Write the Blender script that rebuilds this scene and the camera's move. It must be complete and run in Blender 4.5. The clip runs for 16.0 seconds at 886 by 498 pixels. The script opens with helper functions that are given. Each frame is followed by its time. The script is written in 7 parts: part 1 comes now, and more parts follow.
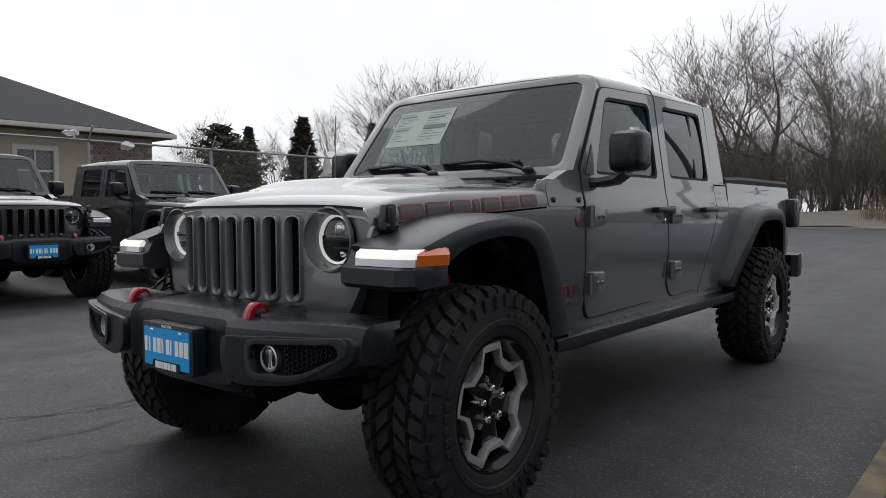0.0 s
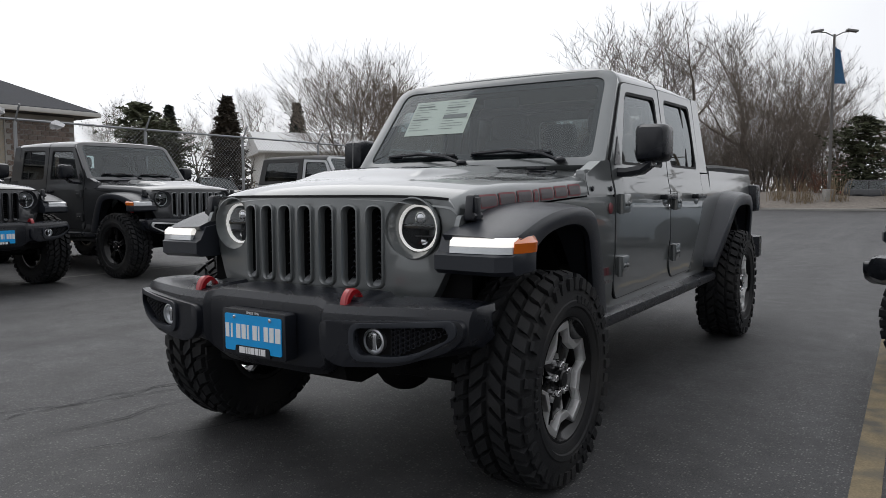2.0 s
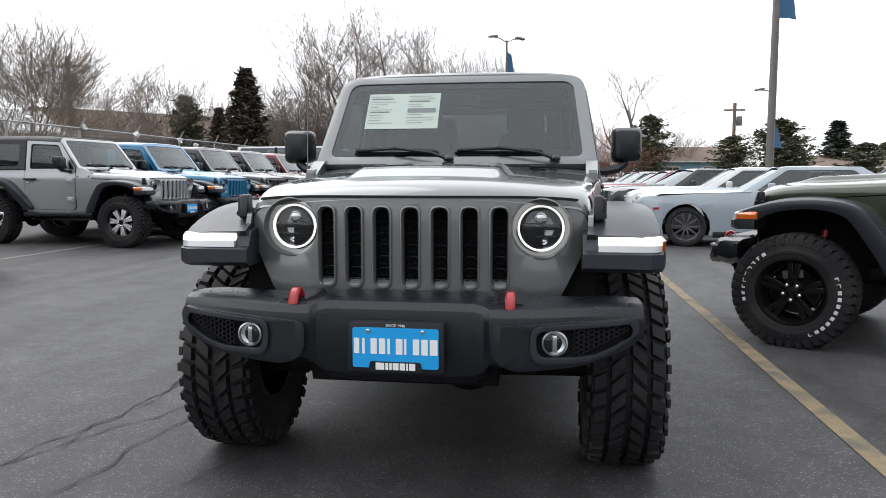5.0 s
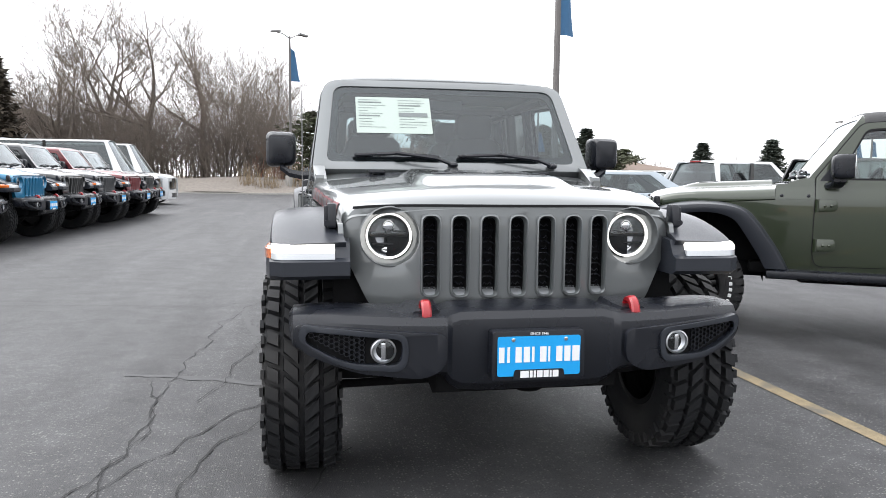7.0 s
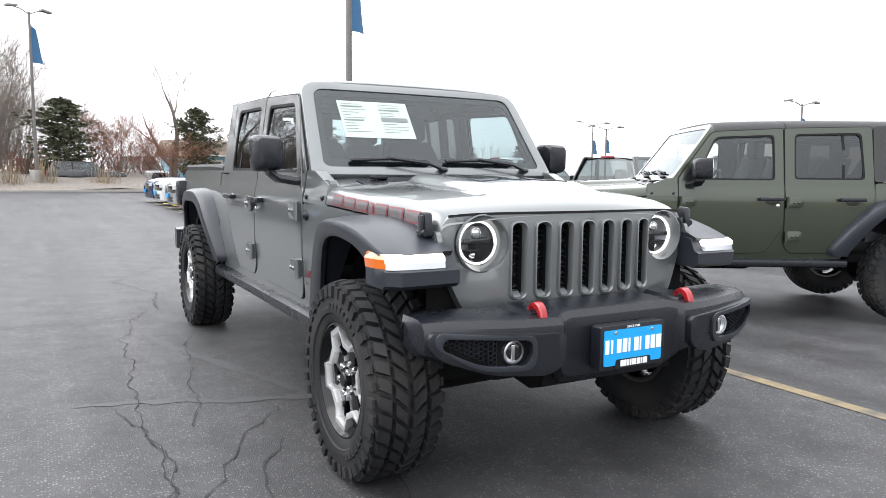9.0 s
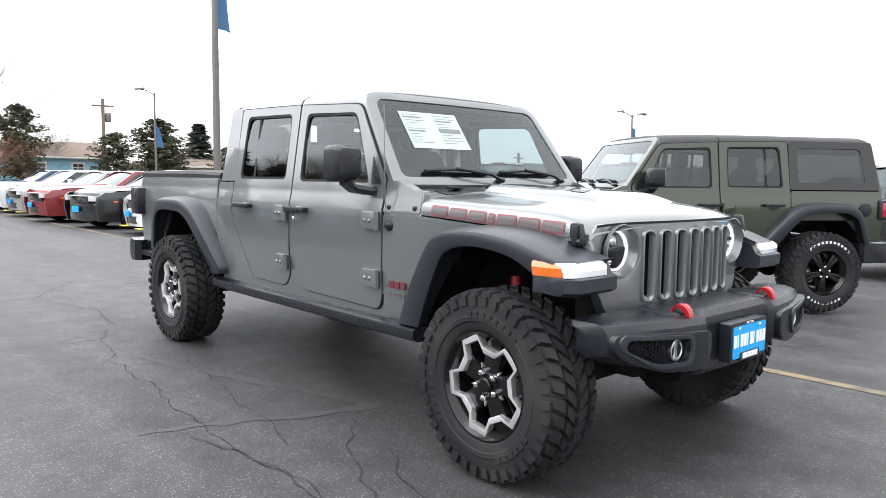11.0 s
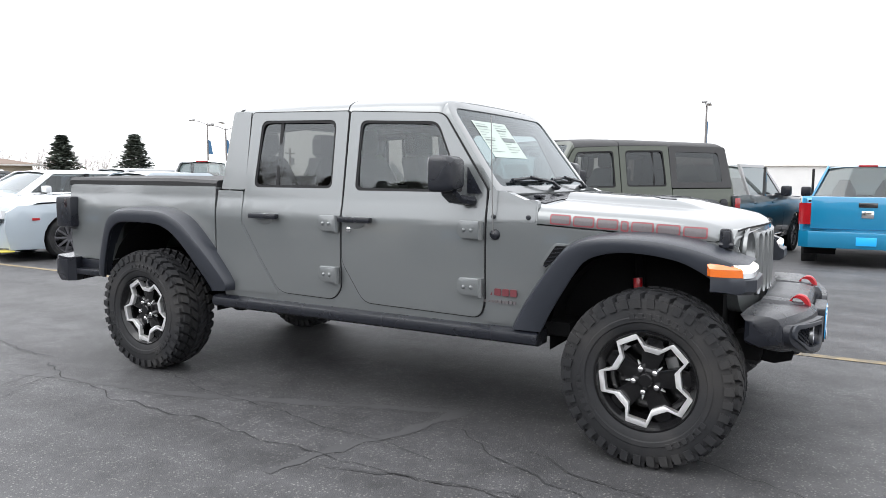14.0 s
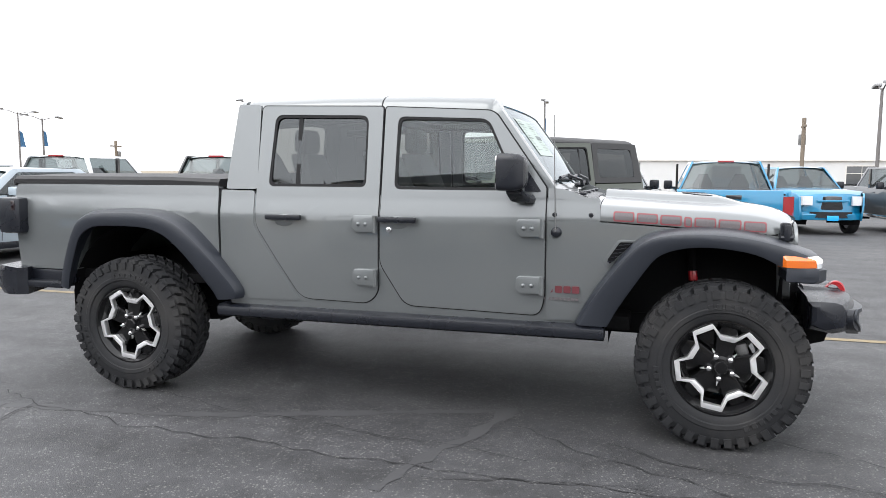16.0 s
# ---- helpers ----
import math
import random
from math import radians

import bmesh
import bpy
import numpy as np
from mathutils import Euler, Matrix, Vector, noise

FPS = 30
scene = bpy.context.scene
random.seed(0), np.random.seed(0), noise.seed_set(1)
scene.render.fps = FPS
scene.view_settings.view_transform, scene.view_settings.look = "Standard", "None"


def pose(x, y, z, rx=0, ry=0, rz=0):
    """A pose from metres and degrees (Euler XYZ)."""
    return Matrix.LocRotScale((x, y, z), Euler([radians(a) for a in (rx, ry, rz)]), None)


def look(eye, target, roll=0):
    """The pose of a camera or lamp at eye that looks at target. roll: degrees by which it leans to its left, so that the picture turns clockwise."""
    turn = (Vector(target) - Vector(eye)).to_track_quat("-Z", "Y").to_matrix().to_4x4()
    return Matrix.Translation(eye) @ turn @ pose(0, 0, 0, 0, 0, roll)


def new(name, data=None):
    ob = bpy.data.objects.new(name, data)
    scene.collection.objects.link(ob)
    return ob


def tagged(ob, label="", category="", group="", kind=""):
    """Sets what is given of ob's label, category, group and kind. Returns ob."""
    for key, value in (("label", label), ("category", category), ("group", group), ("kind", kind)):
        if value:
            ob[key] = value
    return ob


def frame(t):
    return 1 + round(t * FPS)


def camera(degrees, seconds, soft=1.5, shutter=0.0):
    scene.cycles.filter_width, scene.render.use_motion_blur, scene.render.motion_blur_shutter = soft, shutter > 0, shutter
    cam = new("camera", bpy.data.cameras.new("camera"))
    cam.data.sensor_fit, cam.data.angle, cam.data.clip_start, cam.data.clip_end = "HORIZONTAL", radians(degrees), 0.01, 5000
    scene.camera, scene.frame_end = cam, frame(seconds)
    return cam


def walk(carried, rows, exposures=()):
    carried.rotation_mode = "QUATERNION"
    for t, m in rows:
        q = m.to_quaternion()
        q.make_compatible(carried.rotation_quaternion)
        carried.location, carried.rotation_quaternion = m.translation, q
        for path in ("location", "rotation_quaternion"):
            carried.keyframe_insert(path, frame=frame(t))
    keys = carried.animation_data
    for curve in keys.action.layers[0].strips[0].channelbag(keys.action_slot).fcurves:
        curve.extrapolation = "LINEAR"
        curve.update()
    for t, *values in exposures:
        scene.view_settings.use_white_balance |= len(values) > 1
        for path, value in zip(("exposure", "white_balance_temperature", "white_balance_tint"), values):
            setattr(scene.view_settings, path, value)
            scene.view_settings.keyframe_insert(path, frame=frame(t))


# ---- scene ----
cam = camera(63.2, 16.0, 0.7)
PATH = [
    (0, (2.401, -2.071, 1.096), (1.134, -0.526, 0.995), -0.3),
    (0.5, (2.373, -2.191, 1.093), (1.124, -0.632, 0.982), -0.5),
    (1, (2.306, -2.295, 1.108), (1.086, -0.715, 0.979), -0.4),
    (1.5, (2.197, -2.428, 1.137), (1.043, -0.802, 0.99), -0.3),
    (2, (2.039, -2.547, 1.132), (0.951, -0.876, 0.978), -0.3),
    (2.5, (1.832, -2.68, 1.146), (0.819, -0.963, 0.991), -0.1),
    (3, (1.607, -2.78, 1.15), (0.694, -1.008, 0.988), -0.1),
    (3.5, (1.324, -2.871, 1.16), (0.573, -1.025, 0.989), -0.1),
    (4, (1.078, -2.947, 1.167), (0.495, -1.043, 0.987), -0.1),
    (4.5, (0.765, -3.044, 1.173), (0.334, -1.1, 0.986), -0.0),
    (5, (0.501, -3.09, 1.193), (0.222, -1.119, 0.997), -0.0),
    (7.5, (-1.088, -3.07, 1.231), (-0.564, -1.15, 1.033), 0.7),
    (8, (-1.389, -2.996, 1.236), (-0.694, -1.131, 1.035), 0.7),
    (8.5, (-1.726, -2.883, 1.241), (-0.88, -1.083, 1.036), 0.6),
    (9, (-2.005, -2.774, 1.278), (-1.037, -1.036, 1.069), 0.5),
    (11.5, (-3.334, -1.954, 1.317), (-1.934, -0.539, 1.123), 0.7),
    (12, (-3.548, -1.758, 1.339), (-2.08, -0.414, 1.141), 0.6),
    (12.5, (-3.782, -1.53, 1.342), (-2.249, -0.26, 1.145), 0.5),
    (13, (-3.969, -1.324, 1.339), (-2.378, -0.127, 1.149), 0.5),
    (13.5, (-4.141, -1.042, 1.354), (-2.475, 0.047, 1.159), 0.4),
    (14, (-4.272, -0.777, 1.366), (-2.535, 0.194, 1.163), 0.3),
    (14.5, (-4.42, -0.489, 1.367), (-2.623, 0.366, 1.162), 0.3),
    (15, (-4.531, -0.237, 1.369), (-2.692, 0.524, 1.163), 0.2),
    (15.5, (-4.619, 0.075, 1.38), (-2.743, 0.733, 1.168), 0.2),
    (16, (-4.666, 0.356, 1.383), (-2.756, 0.91, 1.166), 0.2),
]
EXPOSURE = [(0, -0.70), (1.5, -0.66), (3.0, -0.30), (5.0, 0.24), (7.5, 0.94), (9.0, 1.03), (12.5, 0.96), (16, 0.88)]
walk(cam, [(t, look(eye, target, roll)) for t, eye, target, roll in PATH], exposures=EXPOSURE)

# ---------------------------------------------------------------- sky and light
world = bpy.data.worlds.new("overcast_sky")
scene.world = world
world.use_nodes = True
wn, wl = world.node_tree.nodes, world.node_tree.links
sky = wn.new("ShaderNodeTexSky")
sky.sky_type, sky.sun_disc = "NISHITA", False
sky.sun_elevation, sky.sun_rotation = radians(52), radians(302)
sky.altitude, sky.air_density, sky.dust_density = 900, 1.0, 4.0
cloud = wn.new("ShaderNodeTexNoise")
cloud.inputs["Scale"].default_value, cloud.inputs["Detail"].default_value = 2.2, 6
ctc = wn.new("ShaderNodeTexCoord")
wl.new(ctc.outputs["Generated"], cloud.inputs["Vector"])
cr = wn.new("ShaderNodeMapRange")
cr.inputs["From Min"].default_value, cr.inputs["From Max"].default_value = 0.3, 0.7
cr.inputs["To Min"].default_value, cr.inputs["To Max"].default_value = 10.2, 12.2
wl.new(cloud.outputs["Fac"], cr.inputs["Value"])
veil = wn.new("ShaderNodeVectorMath")
veil.operation = "SCALE"
veil.inputs[0].default_value = (0.975, 0.990, 1.030)
# the cloud is thinner, and so brighter, round the hidden sun
aim = wn.new("ShaderNodeVectorMath")
aim.operation = "DOT_PRODUCT"
aim.inputs[1].default_value = Vector((-16, 10, 24)).normalized()
wl.new(ctc.outputs["Generated"], aim.inputs[0])
glow = wn.new("ShaderNodeMapRange")
glow.interpolation_type = "SMOOTHSTEP"
glow.inputs["From Min"].default_value, glow.inputs["From Max"].default_value = -0.9, 1.0
glow.inputs["To Min"].default_value, glow.inputs["To Max"].default_value = 0.55, 1.60
wl.new(aim.outputs["Value"], glow.inputs["Value"])
thin = wn.new("ShaderNodeMath")
thin.operation = "MULTIPLY"
wl.new(cr.outputs[0], thin.inputs[0])
wl.new(glow.outputs[0], thin.inputs[1])
wl.new(thin.outputs[0], veil.inputs["Scale"])
mixs = wn.new("ShaderNodeMix")
mixs.data_type = "RGBA"
mixs.inputs["Factor"].default_value = 0.93
wl.new(sky.outputs[0], mixs.inputs["A"])
wl.new(veil.outputs[0], mixs.inputs["B"])
wl.new(mixs.outputs["Result"], wn["Background"].inputs["Color"])
wn["Background"].inputs["Strength"].default_value = 0.10
sun_data = bpy.data.lights.new("sun", "SUN")
sun_data.energy, sun_data.angle, sun_data.color = 0.9, radians(50), (1.0, 0.985, 0.965)
sun = new("sun", sun_data)
sun.matrix_basis = look((-16, 10, 24), (0, 0, 0))

# ---------------------------------------------------------------- materials
MATS = {}


def mat(name, color, rough=0.6, metal=0.0, var=0.15, scale=6.0, fine=120.0, bump=0.0, bump_scale=200.0, coat=0.0, spec=0.5, emit=0.0,
        stain=None, stain_amount=0.0, per_object=0.0, coat_rough=0.04, rough_var=0.08):
    """A procedural surface: base colour varied at two scales, roughness wear and fine relief."""
    if name in MATS:
        return MATS[name]
    m = bpy.data.materials.new(name)
    m.use_nodes = True
    nt = m.node_tree
    n, l = nt.nodes, nt.links
    b = n["Principled BSDF"]
    b.inputs["Metallic"].default_value = metal
    b.inputs["Specular IOR Level"].default_value = spec
    b.inputs["Coat Weight"].default_value = coat
    b.inputs["Coat Roughness"].default_value = coat_rough
    tc = n.new("ShaderNodeTexCoord")
    big = n.new("ShaderNodeTexNoise")
    big.inputs["Scale"].default_value, big.inputs["Detail"].default_value = scale, 5
    small = n.new("ShaderNodeTexNoise")
    small.inputs["Scale"].default_value, small.inputs["Detail"].default_value = fine, 3
    l.new(tc.outputs["Object"], big.inputs["Vector"])
    l.new(tc.outputs["Object"], small.inputs["Vector"])
    add = n.new("ShaderNodeMath")
    add.operation = "ADD"
    l.new(big.outputs["Fac"], add.inputs[0])
    l.new(small.outputs["Fac"], add.inputs[1])
    ramp = n.new("ShaderNodeMapRange")
    ramp.inputs["From Min"].default_value, ramp.inputs["From Max"].default_value = 0.6, 1.4
    ramp.inputs["To Min"].default_value, ramp.inputs["To Max"].default_value = 1 - var, 1 + var
    l.new(add.outputs[0], ramp.inputs["Value"])
    mul = n.new("ShaderNodeVectorMath")
    mul.operation = "SCALE"
    mul.inputs[0].default_value = color
    l.new(ramp.outputs[0], mul.inputs["Scale"])
    out = mul.outputs[0]
    if per_object:
        info = n.new("ShaderNodeObjectInfo")
        r2 = n.new("ShaderNodeMapRange")
        r2.inputs["To Min"].default_value, r2.inputs["To Max"].default_value = 1 - per_object, 1 + per_object
        l.new(info.outputs["Random"], r2.inputs["Value"])
        m2 = n.new("ShaderNodeVectorMath")
        m2.operation = "SCALE"
        l.new(out, m2.inputs[0])
        l.new(r2.outputs[0], m2.inputs["Scale"])
        out = m2.outputs[0]
    if stain:
        st = n.new("ShaderNodeTexNoise")
        st.inputs["Scale"].default_value, st.inputs["Detail"].default_value = scale * 0.35, 8
        l.new(tc.outputs["Object"], st.inputs["Vector"])
        sr = n.new("ShaderNodeMapRange")
        sr.inputs["From Min"].default_value, sr.inputs["From Max"].default_value = 0.48, 0.68
        sr.inputs["To Max"].default_value = stain_amount
        l.new(st.outputs["Fac"], sr.inputs["Value"])
        mix = n.new("ShaderNodeMix")
        mix.data_type = "RGBA"
        l.new(sr.outputs[0], mix.inputs["Factor"])
        l.new(out, mix.inputs["A"])
        mix.inputs["B"].default_value = (*stain, 1)
        out = mix.outputs["Result"]
    l.new(out, b.inputs["Base Color"])
    rr = n.new("ShaderNodeMapRange")
    rr.inputs["To Min"].default_value, rr.inputs["To Max"].default_value = max(0.02, rough - rough_var), min(1, rough + rough_var)
    l.new(big.outputs["Fac"], rr.inputs["Value"])
    l.new(rr.outputs[0], b.inputs["Roughness"])
    if bump:
        bn = n.new("ShaderNodeTexNoise")
        bn.inputs["Scale"].default_value, bn.inputs["Detail"].default_value = bump_scale, 4
        l.new(tc.outputs["Object"], bn.inputs["Vector"])
        bp = n.new("ShaderNodeBump")
        bp.inputs["Strength"].default_value, bp.inputs["Distance"].default_value = bump, 0.004
        l.new(bn.outputs["Fac"], bp.inputs["Height"])
        l.new(bp.outputs["Normal"], b.inputs["Normal"])
    if emit:
        b.inputs["Emission Color"].default_value = (*color, 1)
        b.inputs["Emission Strength"].default_value = emit
    MATS[name] = m
    return m


def glass(name, tint, gloss=1.0, facing=0.065):
    """Car glass: tinted see-through pane with a clean reflection on both faces."""
    if name in MATS:
        return MATS[name]
    m = bpy.data.materials.new(name)
    m.use_nodes = True
    nt = m.node_tree
    n, l = nt.nodes, nt.links
    n.remove(n["Principled BSDF"])
    tr = n.new("ShaderNodeBsdfTransparent")
    tr.inputs[0].default_value = (*tint, 1)
    gl = n.new("ShaderNodeBsdfGlossy")
    gl.inputs["Roughness"].default_value = 0.015
    gl.inputs["Color"].default_value = (gloss * 0.93, gloss * 0.98, gloss, 1)
    lw = n.new("ShaderNodeLayerWeight")
    lw.inputs["Blend"].default_value = 0.5
    pw = n.new("ShaderNodeMath")
    pw.operation = "POWER"
    pw.inputs[1].default_value = 4.5
    l.new(lw.outputs["Facing"], pw.inputs[0])
    fr = n.new("ShaderNodeMath")
    fr.operation = "MULTIPLY_ADD"
    fr.inputs[1].default_value, fr.inputs[2].default_value = 0.86, facing
    l.new(pw.outputs[0], fr.inputs[0])
    mx = n.new("ShaderNodeMixShader")
    l.new(fr.outputs[0], mx.inputs[0])
    l.new(tr.outputs[0], mx.inputs[1])
    l.new(gl.outputs[0], mx.inputs[2])
    l.new(mx.outputs[0], n["Material Output"].inputs["Surface"])
    MATS[name] = m
    return m


def paint(name, color, metal=0.30, rough=0.30):
    return mat("paint " + name, color, rough, metal, var=0.05, scale=2.0, fine=900, coat=1.0, coat_rough=0.015, rough_var=0.03)


M_GREY = paint("slate grey", (0.140, 0.150, 0.152), 0.40)
M_BLACKP = mat("moulded black plastic", (0.009, 0.0103, 0.0145), 0.28, 0, spec=0.42, var=0.10, scale=5, fine=400, bump=0.15, bump_scale=900)
M_FLARE = mat("satin charcoal flare plastic", (0.020, 0.023, 0.030), 0.32, 0, spec=0.45, var=0.08, scale=4, fine=500, bump=0.10, bump_scale=1200)
M_DARK = mat("dark underbody", (0.006, 0.006, 0.0065), 0.85, 0, spec=0.12, var=0.3, scale=8, fine=90)
# near-black for real rubber and, as painted shade, for panel gaps
M_GAP = mat("gap shade and black rubber", (0.009, 0.009, 0.010), 0.6, 0, spec=0.25, var=0.1)
M_RUBBER = mat("tyre rubber", (0.0135, 0.014, 0.0155), 0.66, 0, spec=0.26, var=0.3, scale=9, fine=160, bump=0.3, bump_scale=260, stain=(0.050, 0.047, 0.044), stain_amount=0.4)
M_RIM = mat("gloss black alloy", (0.005, 0.005, 0.0055), 0.16, 0, spec=0.35, var=0.1, rough_var=0.04)
M_SILVER = mat("machined aluminium", (0.86, 0.86, 0.86), 0.46, 1.0, var=0.06, fine=600)
M_CHROME = mat("chrome", (0.75, 0.75, 0.76), 0.08, 1.0, var=0.03, rough_var=0.02)
M_STEEL = mat("dull steel", (0.22, 0.22, 0.22), 0.45, 0.8, var=0.2, fine=200)
M_RED = mat("red enamel", (0.33, 0.007, 0.012), 0.32, 0, var=0.08, coat=0.5)
M_AMBER = mat("amber lens", (0.60, 0.13, 0.015), 0.16, 0, var=0.08, fine=300, coat=1.0)
M_WHITELENS = mat("lit white lamp strip", (1.0, 0.97, 0.92), 0.2, 0, var=0.0, emit=0.9)
M_CLEARLENS = mat("clear lamp strip", (0.62, 0.64, 0.66), 0.15, 0.2, var=0.1, fine=300, coat=1.0)
M_HALO = mat("lit headlamp ring", (1.0, 0.98, 0.95), 0.2, 0, var=0.0, emit=0.7)
M_REFLECT = mat("headlamp reflector", (0.62, 0.63, 0.65), 0.36, 1.0, var=0.2, fine=60)
M_TAIL = mat("red tail lens", (0.25, 0.008, 0.012), 0.12, 0, var=0.1, coat=1.0)
M_SMOKE = mat("smoked black lens", (0.02, 0.012, 0.013), 0.10, 0, var=0.1, coat=1.0)
M_SEAT = mat("black upholstery", (0.022, 0.022, 0.024), 0.75, 0, var=0.2, fine=300, bump=0.2)
M_DASH = mat("charcoal dash", (0.028, 0.028, 0.030), 0.6, 0, var=0.15)
M_VINYL = mat("black vinyl cover", (0.017, 0.017, 0.018), 0.62, 0, var=0.2, scale=4, bump=0.3, bump_scale=500)
M_PLATEBLUE = mat("bright blue plate", (0.008, 0.33, 0.74), 0.35, 0, var=0.04)
M_WHITE = mat("white print", (0.80, 0.80, 0.80), 0.5, 0, var=0.03)
M_PAPER = mat("window sticker paper", (0.40, 0.465, 0.425), 0.7, 0, var=0.05)
M_INK = mat("grey ink", (0.16, 0.18, 0.18), 0.7, 0, var=0.1)
M_DECAL = mat("charcoal decal", (0.098, 0.086, 0.090), 0.42, 0, var=0.15)
M_DECALRED = mat("dull red decal edge", (0.19, 0.040, 0.048), 0.42, 0, var=0.12)
M_BADGE = mat("dark red badge", (0.11, 0.026, 0.032), 0.35, 0, var=0.1)
M_LETTER = mat("raised white tyre lettering", (0.62, 0.62, 0.62), 0.6, 0, var=0.12)
M_GLASS = glass("clear windscreen glass", (0.37, 0.455, 0.475))
M_GLASSF = glass("front door glass", (0.72, 0.76, 0.74))
M_TINT = glass("privacy glass", (0.17, 0.165, 0.155))
M_LENS = glass("lamp cover glass", (0.93, 0.94, 0.95), facing=0.05)
M_MIRROR = mat("mirror glass", (0.85, 0.86, 0.87), 0.02, 1.0, var=0.0, rough_var=0.0)
M_GALV = mat("galvanised steel", (0.33, 0.34, 0.35), 0.5, 0.6, var=0.15, fine=80)


# ---------------------------------------------------------------- mesh helpers
def part(name, bm, material, parent=None, label="", sharp=32):
    bmesh.ops.recalc_face_normals(bm, faces=bm.faces)
    for f in bm.faces:
        f.smooth = True
    for e in bm.edges:
        if len(e.link_faces) == 2 and e.calc_face_angle(0) > radians(sharp):
            e.smooth = False
    me = bpy.data.meshes.new(name)
    bm.to_mesh(me)
    bm.free()
    me.materials.append(material)
    if name in PRESSED:
        press(me)
    ob = new(name, me)
    if parent is not None:
        ob.parent = parent
    if label:
        tagged(ob, label)
    return ob


PRESSED = {"front_door", "rear_door", "inner_body", "front_quarter_panel", "cowl_side", "cab_corner", "cab_corner_lower", "bed_side", "hard_top_side", "rear_quarter_lower"}


def press(me):
    """Shade a body panel by the even curve of the pressed sheet."""
    normals = []
    h = 0.022
    for f in me.polygons:
        outer = abs(f.normal.x) > 0.8
        for vi in f.vertices:
            if outer:
                _, y, z = me.vertices[vi].co
                n = Vector((1, -(side_x(y + h, z) - side_x(y - h, z)) / (2 * h), -(side_x(y, z + h) - side_x(y, z - h)) / (2 * h))).normalized()
                normals.append((math.copysign(n.x, f.normal.x), n.y if f.normal.x * me.vertices[vi].co.x > 0 else -n.y, n.z if f.normal.x * me.vertices[vi].co.x > 0 else -n.z))
            else:
                normals.append(tuple(f.normal))
    me.normals_split_custom_set(normals)


def empty(name, m, label, category, group=""):
    ob = new(name)
    ob.empty_display_size = 0.2
    ob.matrix_basis = m
    return tagged(ob, label, category, group)


def rpoly(pts, r=0.03, n=4):
    """A polygon with rounded corners; a point may carry its own radius."""
    out, k = [], len(pts)
    for i, p in enumerate(pts):
        a, b = Vector(pts[i - 1][:2]), Vector(pts[(i + 1) % k][:2])
        c, rr = Vector(p[:2]), (p[2] if len(p) > 2 else r)
        da, db = a - c, b - c
        rr = min(rr, 0.49 * da.length, 0.49 * db.length)
        if rr < 1e-4:
            out.append(tuple(c))
            continue
        s, e = c + da.normalized() * rr, c + db.normalized() * rr
        for j in range(n + 1):
            t = j / n
            out.append(tuple((1 - t) ** 2 * s + 2 * t * (1 - t) * c + t * t * e))
    return out


def fill(loops, cuts_a=(), cuts_b=()):
    """A flat face set in the (a, b) plane from an outer loop and holes, cut along lines so that it can be bent."""
    bm = bmesh.new()
    edges = []
    for lp in loops:
        vs = [bm.verts.new((a, b, 0)) for a, b in lp]
        edges += [bm.edges.new((vs[i - 1], vs[i])) for i in range(len(vs))]
    bmesh.ops.triangle_fill(bm, use_beauty=True, use_dissolve=False, edges=edges)
    for axis, cuts in ((0, cuts_a), (1, cuts_b)):
        for c in cuts:
            co, no = [0, 0, 0], [0, 0, 0]
            co[axis], no[axis] = c, 1
            bmesh.ops.bisect_plane(bm, geom=bm.verts[:] + bm.edges[:] + bm.faces[:], plane_co=co, plane_no=no, dist=1e-5)
    return bm


def solid(bm, place, back, bevel=0.0):
    """Bend a flat face set to place(a, b) and close it with a back at back(a, b)."""
    bm.verts.index_update()
    flat = [(v.co.x, v.co.y) for v in bm.verts]
    faces = [[v.index for v in f.verts] for f in bm.faces]
    rim = [[v.index for v in e.verts] for e in bm.edges if len(e.link_faces) == 1]
    bm.free()
    out = bmesh.new()
    front = [out.verts.new(place(a, b)) for a, b in flat]
    rear = [out.verts.new(back(a, b)) for a, b in flat]
    for f in faces:
        out.faces.new([front[i] for i in f])
        out.faces.new([rear[i] for i in reversed(f)])
    for a, b in rim:
        out.faces.new((front[a], front[b], rear[b], rear[a]))
    if bevel:
        bmesh.ops.recalc_face_normals(out, faces=out.faces)
        es = [e for a, b in rim if (e := out.edges.get((front[a], front[b])))]
        bmesh.ops.bevel(out, geom=es, offset=bevel, segments=2, affect="EDGES", profile=0.6, clamp_overlap=True)
    return out


def prism(poly, axis, a, b, bevel=0.0, seg=2):
    """A polygon pushed along an axis from a to b. axis 'x': points are (y, z); 'y': (x, z); 'z': (x, y)."""
    bm = bmesh.new()
    put = {"x": lambda p, q, d: (d, p, q), "y": lambda p, q, d: (p, d, q), "z": lambda p, q, d: (p, q, d)}[axis]
    va = [bm.verts.new(put(p, q, a)) for p, q in poly]
    vb = [bm.verts.new(put(p, q, b)) for p, q in poly]
    bm.faces.new(va)
    bm.faces.new(list(reversed(vb)))
    for i in range(len(poly)):
        bm.faces.new((va[i - 1], va[i], vb[i], vb[i - 1]))
    if bevel:
        bmesh.ops.recalc_face_normals(bm, faces=bm.faces)
        es = [e for e in bm.edges if e.calc_face_angle(0) > 0.6]
        bmesh.ops.bevel(bm, geom=es, offset=bevel, segments=seg, affect="EDGES", profile=0.6, clamp_overlap=True)
    return bm


def box(x0, x1, y0, y1, z0, z1, bevel=0.01, seg=2):
    return prism([(x0, y0), (x1, y0), (x1, y1), (x0, y1)], "z", z0, z1, bevel, seg)


